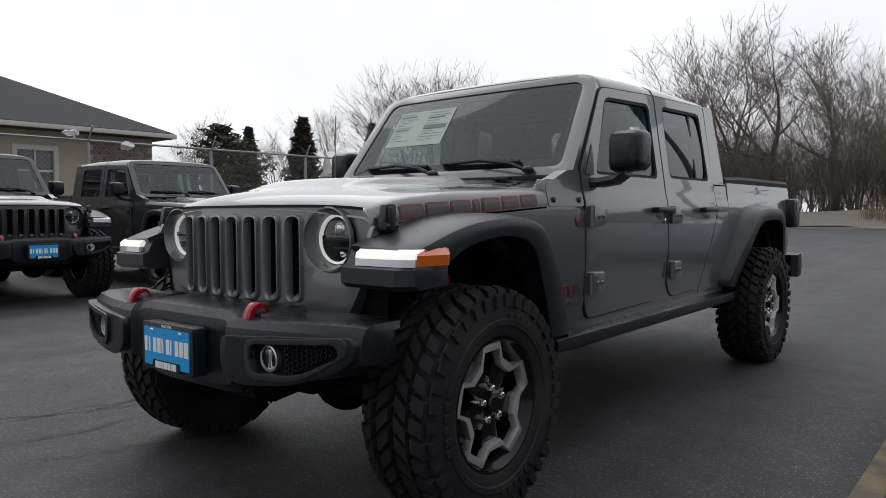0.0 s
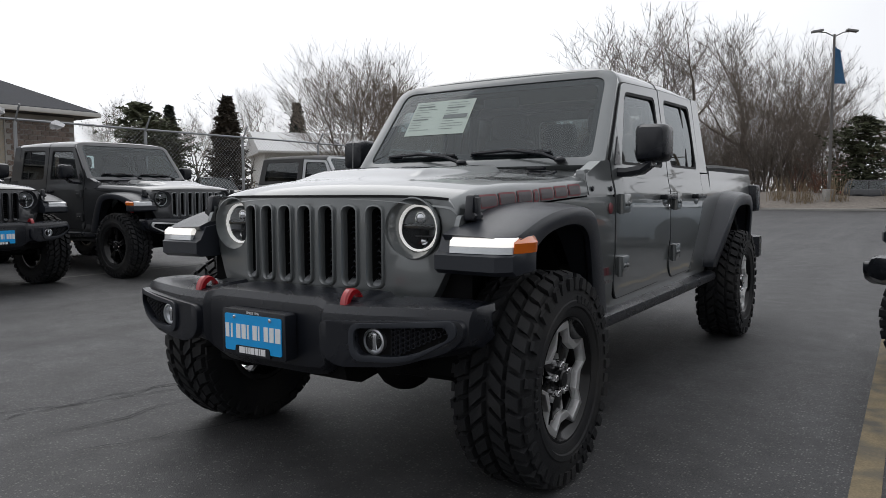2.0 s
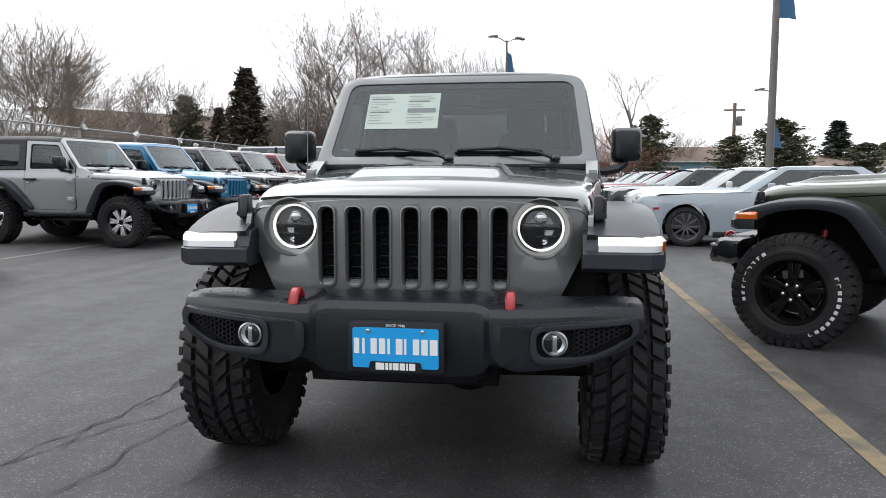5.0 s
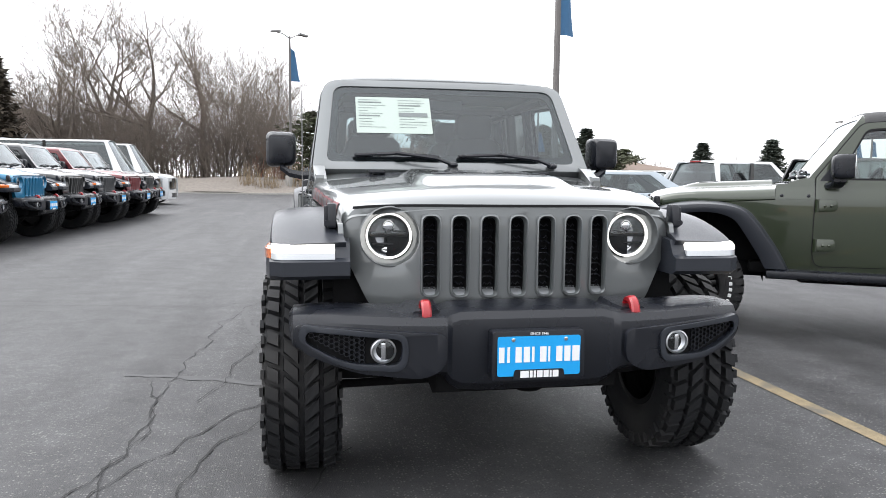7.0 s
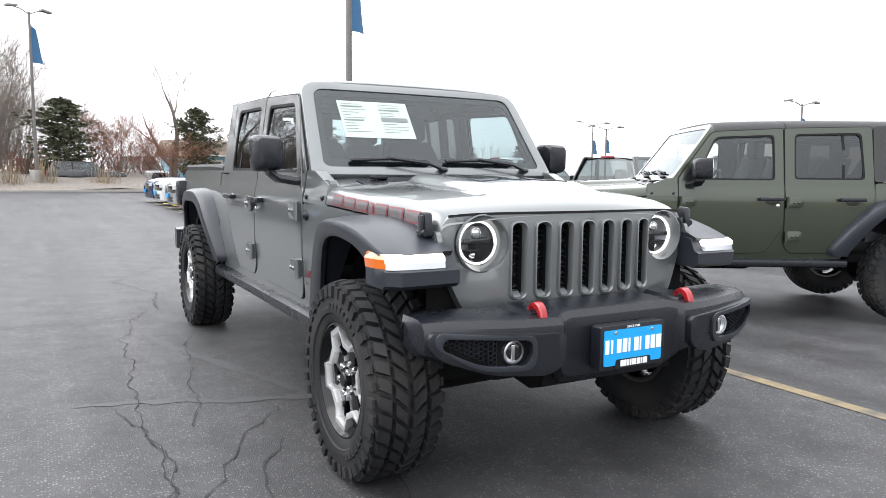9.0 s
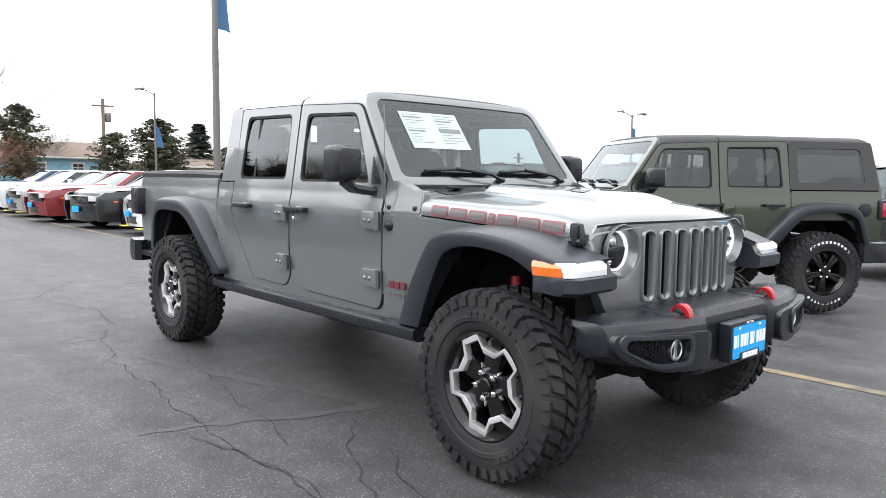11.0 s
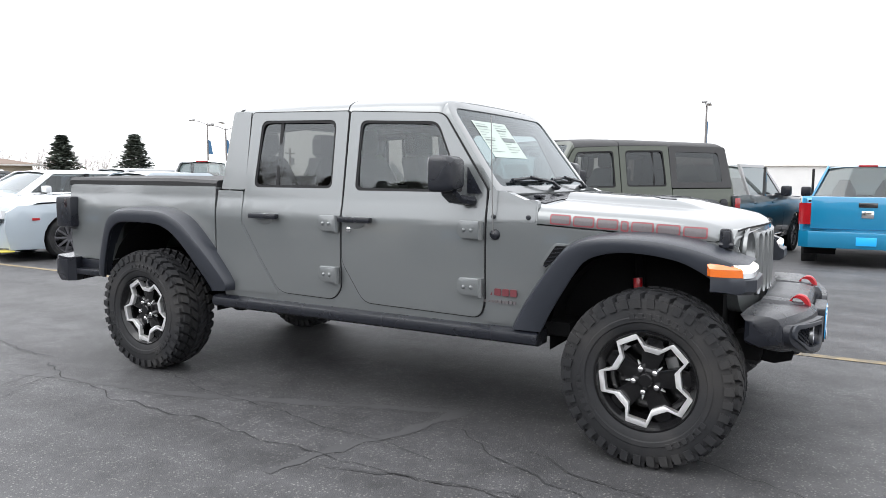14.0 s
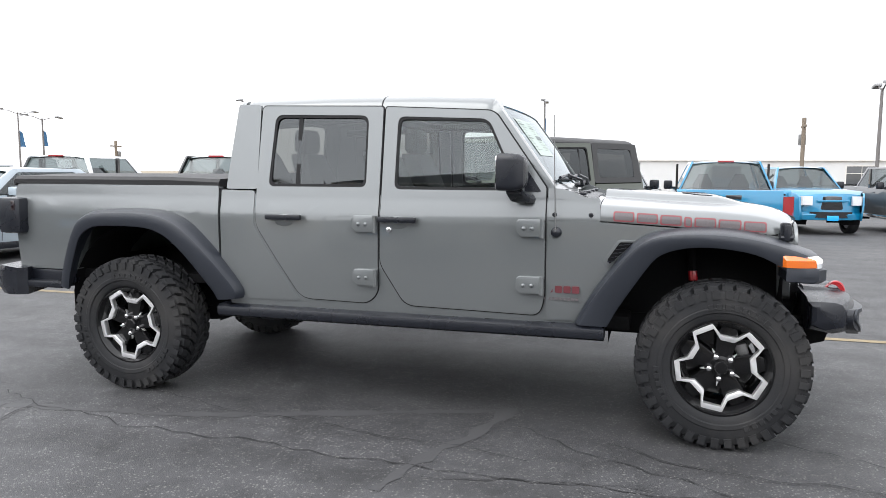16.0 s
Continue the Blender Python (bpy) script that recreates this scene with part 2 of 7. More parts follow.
def loft(rings, closed=True, caps=True):
    bm = bmesh.new()
    vs = [[bm.verts.new(p) for p in r] for r in rings]
    k = len(rings[0])
    for r in range(len(vs) - 1):
        for i in range(k if closed else k - 1):
            j = (i + 1) % k
            bm.faces.new((vs[r][i], vs[r][j], vs[r + 1][j], vs[r + 1][i]))
    if caps and closed:
        bm.faces.new(list(reversed(vs[0])))
        bm.faces.new(vs[-1])
    return bm


def tube(path, r, n=8, close=False, taper=None):
    """A round bar along a path."""
    rings, pts = [], [Vector(p) for p in path]
    k = len(pts)
    for i, p in enumerate(pts):
        d = (pts[(i + 1) % k] - pts[i - 1]) if close else (pts[min(i + 1, k - 1)] - pts[max(i - 1, 0)])
        d.normalize()
        u = d.cross(Vector((0, 0, 1)) if abs(d.z) < 0.9 else Vector((0, 1, 0))).normalized()
        w = d.cross(u)
        rad = r * (taper[i] if taper else 1)
        rings.append([p + rad * (math.cos(2 * math.pi * j / n) * u + math.sin(2 * math.pi * j / n) * w) for j in range(n)])
    if close:
        rings.append(rings[0])
        return merge(loft(rings, caps=False))
    return loft(rings)


def merge(bm, d=1e-5):
    bmesh.ops.remove_doubles(bm, verts=bm.verts, dist=d)
    return bm


def lathe(profile, n=48, axis="x", close=True):
    """Turn (radius, along) points about an axis."""
    rings = []
    for r, a in profile:
        ring = []
        for j in range(n):
            t = 2 * math.pi * j / n
            c, s = r * math.cos(t), r * math.sin(t)
            ring.append({"x": (a, c, s), "y": (c, a, s), "z": (c, s, a)}[axis])
        rings.append(ring)
    if profile[0][0] > 1e-6 and profile[-1][0] > 1e-6 and close:
        rings.append(rings[0])
    return merge(loft(rings, caps=False))


def join(*bms):
    out = bmesh.new()
    for b in bms:
        me = bpy.data.meshes.new("t")
        b.to_mesh(me)
        b.free()
        out.from_mesh(me)
        bpy.data.meshes.remove(me)
    return out


def move(bm, m):
    bm.transform(m)
    return bm


def sphere(r, m=None, u=12, v=8, squash=(1, 1, 1)):
    bm = bmesh.new()
    bmesh.ops.create_uvsphere(bm, u_segments=u, v_segments=v, radius=r)
    bm.transform(Matrix.Diagonal((*squash, 1)))
    if m:
        bm.transform(m)
    return bm


def lerp(pts, t):
    """Piecewise straight line through (t, value) points."""
    if t <= pts[0][0]:
        return pts[0][1]
    for (a, va), (b, vb) in zip(pts, pts[1:]):
        if t <= b:
            return va + (vb - va) * (t - a) / (b - a)
    return pts[-1][1]


# ---------------------------------------------------------------- off-road cars: local origin under the front axle, nose towards -y
# Body-coloured slot lips, painted paler for the sky light they catch; also chrome frames.
M_LIP = mat("lit grille lip and bright trim", (0.26, 0.27, 0.28), 0.35, 0.5, var=0.06)
TYRE_R, TYRE_X, TYRE_W = 0.418, 0.820, 0.147


def side_x(y, z):
    """Half width of the body side."""
    x = lerp(((0.5, 0.785), (0.62, 0.802), (0.85, 0.815), (1.09, 0.814), (1.135, 0.812), (1.205, 0.796), (1.26, 0.789), (1.80, 0.712)), z)
    return x - max(0.0, 0.92 - y) * 0.105


def skin(loops, side, off=0.0, thick=0.02, bevel=0.004, surf=side_x):
    bevel = 0.0 if len(loops[0]) > 8 and max(p[1] for p in loops[0]) - min(p[1] for p in loops[0]) > 0.25 else bevel
    a = [p[0] for p in loops[0]]
    b = [p[1] for p in loops[0]]
    ca = [c for c in np.arange(min(a) + 0.15, max(a) - 0.02, 0.28)]
    cb = [c for c in (0.62, 0.73, 0.85, 0.97, 1.08, 1.14, 1.20, 1.23, 1.26, 1.5) if min(b) + 0.01 < c < max(b) - 0.01]
    return solid(fill(loops, ca, cb), lambda y, z: (side * (surf(y, z) + off), y, z), lambda y, z: (side * (surf(y, z) + off - thick), y, z), bevel)


def sheet(bm, place):
    """A flat face set bent to place(a, b): a pane."""
    for v in bm.verts:
        v.co = place(v.co.x, v.co.y)
    return bm


def skin_sheet(loop, side, off):
    """A pane with a slight barrel curve."""
    return sheet(fill([loop], (), np.arange(1.32, 1.70, 0.05)), lambda y, z: (side * (side_x(y, z) + off + 0.009 * (1 - ((z - 1.49) / 0.21) ** 2)), y, z))


def wheel_meshes(style):
    """Tyre, tread, rim and trim of one wheel about the x axis, outer face to +x."""
    w = TYRE_W
    tyre = lathe([(0.222, -0.115), (0.235, -0.128), (0.26, -0.140), (0.31, -w), (0.355, -w * 0.98), (0.384, -w * 0.92), (0.392, -w * 0.82), (0.394, 0), (0.392, w * 0.82),
                  (0.384, w * 0.92), (0.355, w * 0.98), (0.31, w), (0.305, w + 0.004), (0.285, w + 0.003), (0.28, w - 0.004), (0.262, 0.141), (0.246, 0.134), (0.240, 0.124), (0.230, 0.116), (0.222, 0.105)], 64)
    blocks = []
    n = 38

    def block(x0, x1, a, da, r0, r1, skew=0.0, lean=0.0):
        bm = bmesh.new()
        vs = []
        for r, k in ((r0, 1.0), (r1, 0.84)):
            for x, t in ((x0, -1), (x1, -1), (x1, 1), (x0, 1)):
                xm, xh = (x0 + x1) / 2, (x - (x0 + x1) / 2) * (k if r == r1 else 1)
                ang = a + t * da * k + skew * (x - xm) / (x1 - x0)
                rr = r + lean * (x - xm) / (x1 - x0)
                vs.append(bm.verts.new((xm + xh, rr * math.cos(ang), rr * math.sin(ang))))
        for f in ((0, 1, 2, 3), (7, 6, 5, 4), (0, 4, 5, 1), (1, 5, 6, 2), (2, 6, 7, 3), (3, 7, 4, 0)):
            bm.faces.new([vs[i] for i in f])
        return bm

    for i in range(n):
        a = 2 * math.pi * i / n
        d = math.pi / n
        for s in (-1, 1):
            long = 0.010 if i % 2 else -0.004
            blocks.append(block(*sorted((s * 0.080, s * (w - 0.016 + long * 0.5))), a + (0.5 * d if s > 0 else 0), d * 0.80, 0.384, TYRE_R - 0.001, 0.05 * s, -0.010 * s))
            blocks.append(block(*sorted((s * 0.008, s * 0.068)), a + (d if s > 0 else 0.35 * d), d * 0.80, 0.388, TYRE_R, 0.11 * s))
            # shoulder lugs running down the sidewall
            q = block(-0.5, 0.5, 0, d * 0.62, 0.352, 0.396)
            q.transform(Matrix.Diagonal((0.016, 1, 1, 1)))
            q.transform(Matrix.Translation((s * (w - 0.004 + (0.004 if i % 2 else 0)), 0, 0)) @ Matrix.Rotation(a + (0.5 * d if s > 0 else 0), 4, "X"))
            blocks.append(q)
    # moulded words on the sidewall, worn to plain blocks
    for base, count in ((90, 8), (215, 6), (325, 6)):
        for k in range(count):
            q = box(w - 0.004, w + 0.006, 0.296, 0.326, -0.013, 0.013, 0.002, 1)
            blocks.append(move(q, Matrix.Rotation(radians(base + (k - count / 2) * 7.2), 4, "X")))
    tread = join(*blocks)
    barrel = lathe([(0.226, -0.118), (0.236, -0.122), (0.236, -0.112), (0.205, -0.09), (0.200, 0.055), (0.212, 0.095), (0.232, 0.108), (0.243, 0.118), (0.243, 0.131), (0.234, 0.132), (0.226, 0.118),
                    (0.205, 0.095), (0.190, 0.05), (0.186, -0.085), (0.20, -0.118)], 48)
    disc = lathe([(0.0, -0.02), (0.165, -0.02), (0.165, -0.005), (0.075, 0.0), (0.07, 0.03), (0.0, 0.03)], 32)
    spokes, trim = [], []
    if style == "star":
        for i in range(5):
            t = 2 * math.pi * i / 5 + math.pi / 2
            # broad black arm from hub to rim, with a dished middle
            arm = prism(rpoly([(0.03, -0.036), (0.155, -0.052), (0.212, -0.030), (0.212, 0.030), (0.155, 0.052), (0.03, 0.036)], 0.01, 2), "x", 0.045, 0.088, 0.006)
            spokes.append(move(arm, Matrix.Rotation(t, 4, "X")))
        ring_o, ring_i = [], []
        for i in range(5):
            t = 2 * math.pi * i / 5 + math.pi / 2
            for da, ro, ri in ((-0.235, 0.168, 0.140), (0.235, 0.168, 0.140), (0.40, 0.226, 0.199), (0.857, 0.226, 0.199)):
                ring_o.append((ro * math.cos(t + da), ro * math.sin(t + da)))
                ring_i.append((ri * math.cos(t + da * 0.985), ri * math.sin(t + da * 0.985)))
        trim.append(solid(fill([ring_o, ring_i]), lambda a, b: (0.116 - 0.10 * max(0, 0.17 - math.hypot(a, b)), a, b), lambda a, b: (0.080, a, b), 0.002))
        for i in range(5):
            # bright wedge cut into each arm beside the hub
            t = 2 * math.pi * (i + 0.5) / 5 + math.pi / 2
            wedge = solid(fill([[(0.078, -0.005), (0.100, -0.001), (0.100, 0.001), (0.078, 0.005)]]), lambda a, b: (0.093, a, b), lambda a, b: (0.080, a, b))
            trim.append(move(wedge, Matrix.Rotation(t, 4, "X")))
    else:
        for i in range(7 if style == "multi" else 5):
            t = 2 * math.pi * i / (7 if style == "multi" else 5) + math.pi / 2
            for da in (-0.13, 0.13):
                arm = prism([(0.04, -0.016), (0.215, -0.020), (0.215, 0.020), (0.04, 0.016)], "x", 0.055, 0.10, 0.005)
                (spokes if style == "dark" else trim).append(move(arm, Matrix.Rotation(t + da, 4, "X")))
    hub = lathe([(0.0, 0.05), (0.070, 0.05), (0.068, 0.082), (0.045, 0.092), (0.034, 0.094), (0.033, 0.112), (0.028, 0.118), (0.0, 0.119)], 24)
    spokes.append(hub)
    rim = join(barrel, disc, *spokes)
    nut = lathe([(0.0, 0.07), (0.015, 0.07), (0.015, 0.106), (0.012, 0.114), (0.006, 0.118), (0.0, 0.119)], 12)
    caliper = move(box(-0.03, 0.02, 0.09, 0.15, -0.07, 0.07, 0.01), Matrix.Rotation(0.5, 4, "X"))
    return tyre, tread, rim, (join(*trim) if trim else None), nut, caliper


WHEELS = {}


def wheel(parent, x, y, style, turn=0.0, steer=0.0, white=False):
    """One wheel as a part of a car: tyre, rim and their pieces."""
    if style not in WHEELS:
        tyre, tread, rim, trim, nuts, cal = wheel_meshes(style)
        store = []
        for nm, bm, mt in (("tyre", tyre, M_RUBBER), ("tread", tread, M_RUBBER), ("rim", rim, M_RIM), ("rim_trim", trim, M_SILVER), ("wheel_nut", nuts, M_CHROME), ("caliper", cal, M_STEEL)):
            if bm:
                ob = part(nm, bm, mt, None, sharp=28)
                store.append((nm, ob.data))
                bpy.data.objects.remove(ob)
        WHEELS[style] = store
    side = 1 if x > 0 else -1
    m = pose(x, y, TYRE_R - 0.004) @ pose(0, 0, 0, 0, 0, steer + (0 if side > 0 else 180)) @ pose(0, 0, 0, turn, 0, 0)
    data = dict(WHEELS[style])
    w = new("wheel", data["tyre"])
    w.parent, w.matrix_basis = parent, m
    tagged(w, "knobbly black off-road tyre on alloy rim")
    for nm, me in WHEELS[style]:
        for i in range(5 if nm == "wheel_nut" else 0 if nm == "tyre" else 1):
            o = new(nm, me)
            o.parent = w
            if nm == "wheel_nut":
                t = 2 * math.pi * (i + 0.5) / 5 + math.pi / 2
                o.location = (0, 0.058 * math.cos(t), 0.058 * math.sin(t))
    if white:
        letters = []
        for base in (90, 270):
            for k in range(9 if base == 90 else 11):
                t = radians(base + (k - (4 if base == 90 else 5)) * 8.5)
                b = box(0.0, 0.006, 0.300, 0.332, -0.014, 0.014, 0.002, 1)
                letters.append(move(b, Matrix.Translation((TYRE_W - 0.004, 0, 0)) @ Matrix.Rotation(t, 4, "X")))
        tagged(part("sidewall_lettering", join(*letters), M_LETTER, w, "raised white sidewall lettering blocks"), kind="stuff")
    return w


def flare(outer, inner, side, x_out, lip=0.03, surf=side_x):
    """A wheel-arch flare: a shelf from the body out to a rounded lip, along an arch."""
    rings = []
    k = len(outer)
    mid = Vector((sum(p[0] for p in inner) / k, min(p[1] for p in inner)))
    for i in range(k):
        o, n = Vector(outer[i]), Vector(inner[i])
        xo = x_out[i] if isinstance(x_out, (list, tuple)) else x_out
        d = (o - n).normalized()
        xb = surf(o.x, min(o.y, 1.2)) - 0.02
        up = o + d * 0.018
        pts = [(xb, up), (xb + 0.6 * (xo - xb), o + d * 0.012), (xo - 0.022, o), (xo - 0.006, o - d * 0.008), (xo, o - d * 0.024), (xo - 0.002, n + d * 0.012), (xo - 0.008, n), (xo - 0.03, n + d * 0.004),
               (xo - 0.05, n + d * 0.03), (xb, n + d * 0.03)]
        rings.append([(side * x, p.x, p.y) for x, p in pts])
    return loft(rings)


def smooth_path(pts, n=5):
    """A soft curve through points (Catmull-Rom)."""
    out = []
    P = [Vector(p) for p in pts]
    for i in range(len(P) - 1):
        a, b, c, d = P[max(i - 1, 0)], P[i], P[i + 1], P[min(i + 2, len(P) - 1)]
        for j in range(n):
            t = j / n
            out.append(tuple(0.5 * ((2 * b) + (c - a) * t + (2 * a - 5 * b + 4 * c - d) * t * t + (3 * b - a - 3 * c + d) * t ** 3)))
    return out + [tuple(P[-1])]


def hood_z(x, y):
    """Height of the bonnet."""
    e = side_x(y, 1.1) - 0.006
    q = min(1.0, abs(x) / e)
    top = lerp(((-0.42, 1.115), (-0.395, 1.142), (-0.36, 1.163), (-0.30, 1.180), (-0.20, 1.197), (0.0, 1.212), (0.30, 1.225), (0.66, 1.245)), y)
    z = top - 0.045 * q ** 2.2
    ramp = min(1, max(0, (y + 0.20) / 0.22))
    wide = 0.30 - 0.02 * y
    s = min(1, max(0, (wide + 0.05 - abs(x)) / 0.06))
    return z + 0.034 * ramp * ramp * (3 - 2 * ramp) * s * s * (3 - 2 * s)


def bonnet(scoop):
    ys = [-0.42, -0.41, -0.395, -0.375, -0.35, -0.32, -0.28, -0.22, -0.17, -0.12, -0.06, 0.0, 0.08, 0.18, 0.30, 0.42, 0.54, 0.618]
    us = [0, 0.06, 0.14, 0.22, 0.25, 0.265, 0.28, 0.295, 0.31, 0.325, 0.34, 0.36, 0.42, 0.5, 0.57]
    rings = []
    for y in ys:
        e = side_x(y, 1.1) - 0.006
        bend = 0.085
        low = lerp(((-0.42, 1.080), (-0.33, 1.060), (0.62, 1.120)), y)
        half = []
        for u in us:
            x = u / 0.62 * e
            half.append((x, hood_z(x, y)))
        zs = hood_z(e * 0.92, y)
        # rounded shoulder down to the lower edge
        half += [(e * 0.945, zs - 0.004), (e * 0.970, zs - 0.014), (e * 0.988, zs - 0.030), (e * 0.998, zs - 0.052), (e, min(zs - 0.07, low + 0.02)), (e, low)]
        shift = lambda x: y + bend * (x / 0.64) ** 2 * max(0, min(1, (0.1 - y) / 0.5))
        ring = [(x, shift(x), z) for x, z in reversed(half)] + [(-x, shift(x), z) for x, z in half[1:]]
        rings.append(ring)
    bm = loft(rings, closed=False)
    return bm


def grille_y(x, z):
    return -0.425 + 0.095 * (x / 0.64) ** 2 + 0.10 * max(0, (z - 1.02)) ** 1.3 + 0.02 * max(0, 0.8 - z)


def slot_path(xc):
    w, z0, z1 = 0.0315, 0.778, 1.083
    return rpoly([(xc - w, z0), (xc + w, z0), (xc + w, z1), (xc - w, z1)], 0.028, 4)


def circle(x, z, r, n=32):
    return [(x + r * math.cos(2 * math.pi * i / n), z + r * math.sin(2 * math.pi * i / n)) for i in range(n)]


def ring_loft(loops3):
    """Joins closed loops of equal length one inside the other."""
    return loft(loops3, closed=True, caps=False)


def jeep(kind, m, colour, label, category="car", group="", hard_top=None, flare_mat=None, wheel_style="star", halo=True, plate=True, hooks=True, hero=False, white=False, chrome=False, name="off_road_car"):
    root = empty(name, m, label, category, group)
    body_mat = colour
    top_mat = hard_top or colour
    fl = flare_mat or M_FLARE
    wb = {"truck": 3.487, "four": 3.008, "two": 2.46}[kind]
    cab_end = {"truck": 2.86, "four": 3.74, "two": 3.18}[kind]
    # --- wheels
    for x, y in ((TYRE_X, 0), (-TYRE_X, 0), (TYRE_X, wb), (-TYRE_X, wb)):
        wheel(root, x, y, wheel_style, turn={(True, True): -32, (True, False): 15, (False, True): -10, (False, False): -6}[x > 0, y == 0] if hero else (17 * x + 31 * y) * 5, white=white)
    # --- underbody
    for s in (1, -1):
        part("frame_rail", box(*sorted((s * 0.36, s * 0.48)), -0.45, wb + 0.55, 0.46, 0.60, 0.02), M_DARK, root)
        part("rocker_rail", loft([[(s * (0.70 + 0.158 * c), y, 0.522 + d) for c, d in ((0, 0.038), (0.8, 0.040), (0.96, 0.026), (1, 0.0), (0.96, -0.024), (0.8, -0.038), (0, -0.038))]
                                  for y in (0.58, 0.62, wb - 0.62, wb - 0.58)]), M_BLACKP, root, "black side rail below the doors")
        part("wheel_well", loft([[(s * x, max(-0.295, 0.57 * math.cos(t)), 0.52 + 0.52 * math.sin(t)) for t in np.linspace(-0.15, math.pi + 0.15, 14)] for x in (0.34, 0.70)], closed=False), M_DARK, root)
        part("wheel_well", loft([[(s * x, wb + 0.56 * math.cos(t), 0.52 + 0.52 * math.sin(t)) for t in np.linspace(-0.15, math.pi + 0.15, 14)] for x in (0.34, 0.79)], closed=False), M_DARK, root)
        part("shock_absorber", tube([(s * 0.56, 0.10, 0.40), (s * 0.545, 0.14, 0.98)], 0.026, 10), M_DARK, root)
        part("shock_reservoir", tube([(s * 0.60, 0.13, 0.80), (s * 0.597, 0.135, 0.85)], 0.024, 10), M_RED, root)
    part("front_axle", join(tube([(-0.72, 0, 0.40), (0.72, 0, 0.40)], 0.042, 10), sphere(0.13, Matrix.Translation((0.18, -0.01, 0.40)), squash=(1.1, 1, 1)), tube([(-0.68, -0.16, 0.38), (0.68, -0.14, 0.40)], 0.018, 8)), M_DARK, root)
    part("rear_axle", join(tube([(-0.72, wb, 0.40), (0.72, wb, 0.40)], 0.045, 10), sphere(0.14, Matrix.Translation((0, wb, 0.40)))), M_DARK, root)
    part("floor_pan", box(-0.70, 0.70, 0.45, cab_end, 0.52, 0.60, 0.02), M_DARK, root)
    part("skid_plate", box(-0.34, 0.34, 0.85, 1.75, 0.40, 0.53, 0.04), M_DARK, root)
    part("exhaust", tube([(-0.45, 0.9, 0.44), (-0.40, 2.0, 0.42), (-0.55, wb - 0.5, 0.46)], 0.035, 8), M_STEEL, root)
    part("engine_bay", box(-0.50, 0.50, -0.33, 0.62, 0.58, 1.02, 0.03), M_DARK, root)
    # --- body core, seen in the gaps
    core_end = cab_end - 0.01
    for s in (1, -1):
        core = rpoly([(0.62, 0.556), (core_end if kind == "truck" else wb - 0.62, 0.556), (core_end if kind == "truck" else wb - 0.40, 0.95), (core_end, 1.0), (core_end, 1.24), (0.62, 1.24)], 0.02, 2)
        part("inner_body", skin([core], s, -0.005, 0.04, 0), body_mat, root)
        # front quarter between door and bonnet
        q = rpoly([(0.893, 0.575), (0.893, 1.112), (0.60, 1.112), (-0.34, 1.052), (-0.36, 1.005), (-0.1, 1.05), (0.20, 1.055), (0.38, 1.0), (0.63, 0.575)], 0.012, 2)
        part("front_quarter_panel", skin([q], s, 0, 0.02, 0.004), body_mat, root)
        cw = rpoly([(0.893, 1.120), (0.893, 1.292), (0.80, 1.285), (0.628, 1.215), (0.628, 1.120)], 0.012, 2)
        part("cowl_side", skin([cw], s, -0.002, 0.06, 0.006), body_mat, root)
        for yy in (0.855, 0.665):
            part("body_bolt", move(lathe([(0, 0), (0.013, 0), (0.013, 0.004), (0.008, 0.008), (0, 0.008)], 12), Matrix.Translation((s * side_x(yy, 1.15), yy, 1.15)) @ (Matrix() if s > 0 else Matrix.Rotation(math.pi, 4, "Z"))), M_BLACKP, root)
        # doors
        wins = []
        f_out = rpoly([(0.902, 0.70, 0.09), (0.905, 1.292, 0.01), (1.205, 1.712, 0.05), (1.842, 1.745, 0.02), (1.852, 0.85, 0.05), (1.70, 0.612, 0.06), (0.93, 0.598, 0.08)], 0.03, 5)
        f_win = rpoly([(1.045, 1.275, 0.03), (1.235, 1.668, 0.05), (1.765, 1.690, 0.045), (1.772, 1.275, 0.04)], 0.03, 5)
        r0, r1 = 1.872, 2.640
        doors = [("front_door", f_out, f_win, 1.735, 0.94)]
        if kind != "two":
            r_out = rpoly([(1.866, 0.68, 0.07), (1.858, 1.747, 0.02), (2.635, 1.765, 0.03), (2.655, 1.20, 0.03), (2.650, 1.05, 0.05), (2.36, 0.620, 0.07), (1.93, 0.612, 0.07)], 0.03, 5)
            r_win = rpoly([(1.945, 1.285, 0.04), (1.945, 1.698, 0.05), (2.545, 1.712, 0.05), (2.575, 1.285, 0.04)], 0.03, 5)
            doors.append(("rear_door", r_out, r_win, 2.45, 1.90))
        for nm, out, win, hy, ky in doors:
            d = part(nm, skin([out, win], s, 0.002, 0.035, 0.005), body_mat, root)
            cy, cz = sum(p[0] for p in out) / len(out), sum(p[1] for p in out) / len(out)
            wide = [(cy + (p[0] - cy) * (1 + 0.007 / max(0.2, abs(p[0] - cy) + 0.12)), cz + (p[1] - cz) * (1 + 0.007 / max(0.2, abs(p[1] - cz) + 0.12))) for p in out]
            part("door_gap", skin([wide, win], s, -0.0035, 0.02, 0), M_GAP, d)
            inner = [(c[0] + (p[0] - c[0]) * 0.955, c[1] + (p[1] - c[1]) * 0.925) for p in win for c in [(sum(q[0] for q in win) / len(win), sum(q[1] for q in win) / len(win))]]
            part("window_seal", skin([win, inner], s, -0.002, 0.02, 0.002), M_GAP, d, "black rubber window seal")
            g = part("window_glass", skin_sheet(win, s, -0.016), M_GLASSF if nm == "front_door" else M_TINT, d)
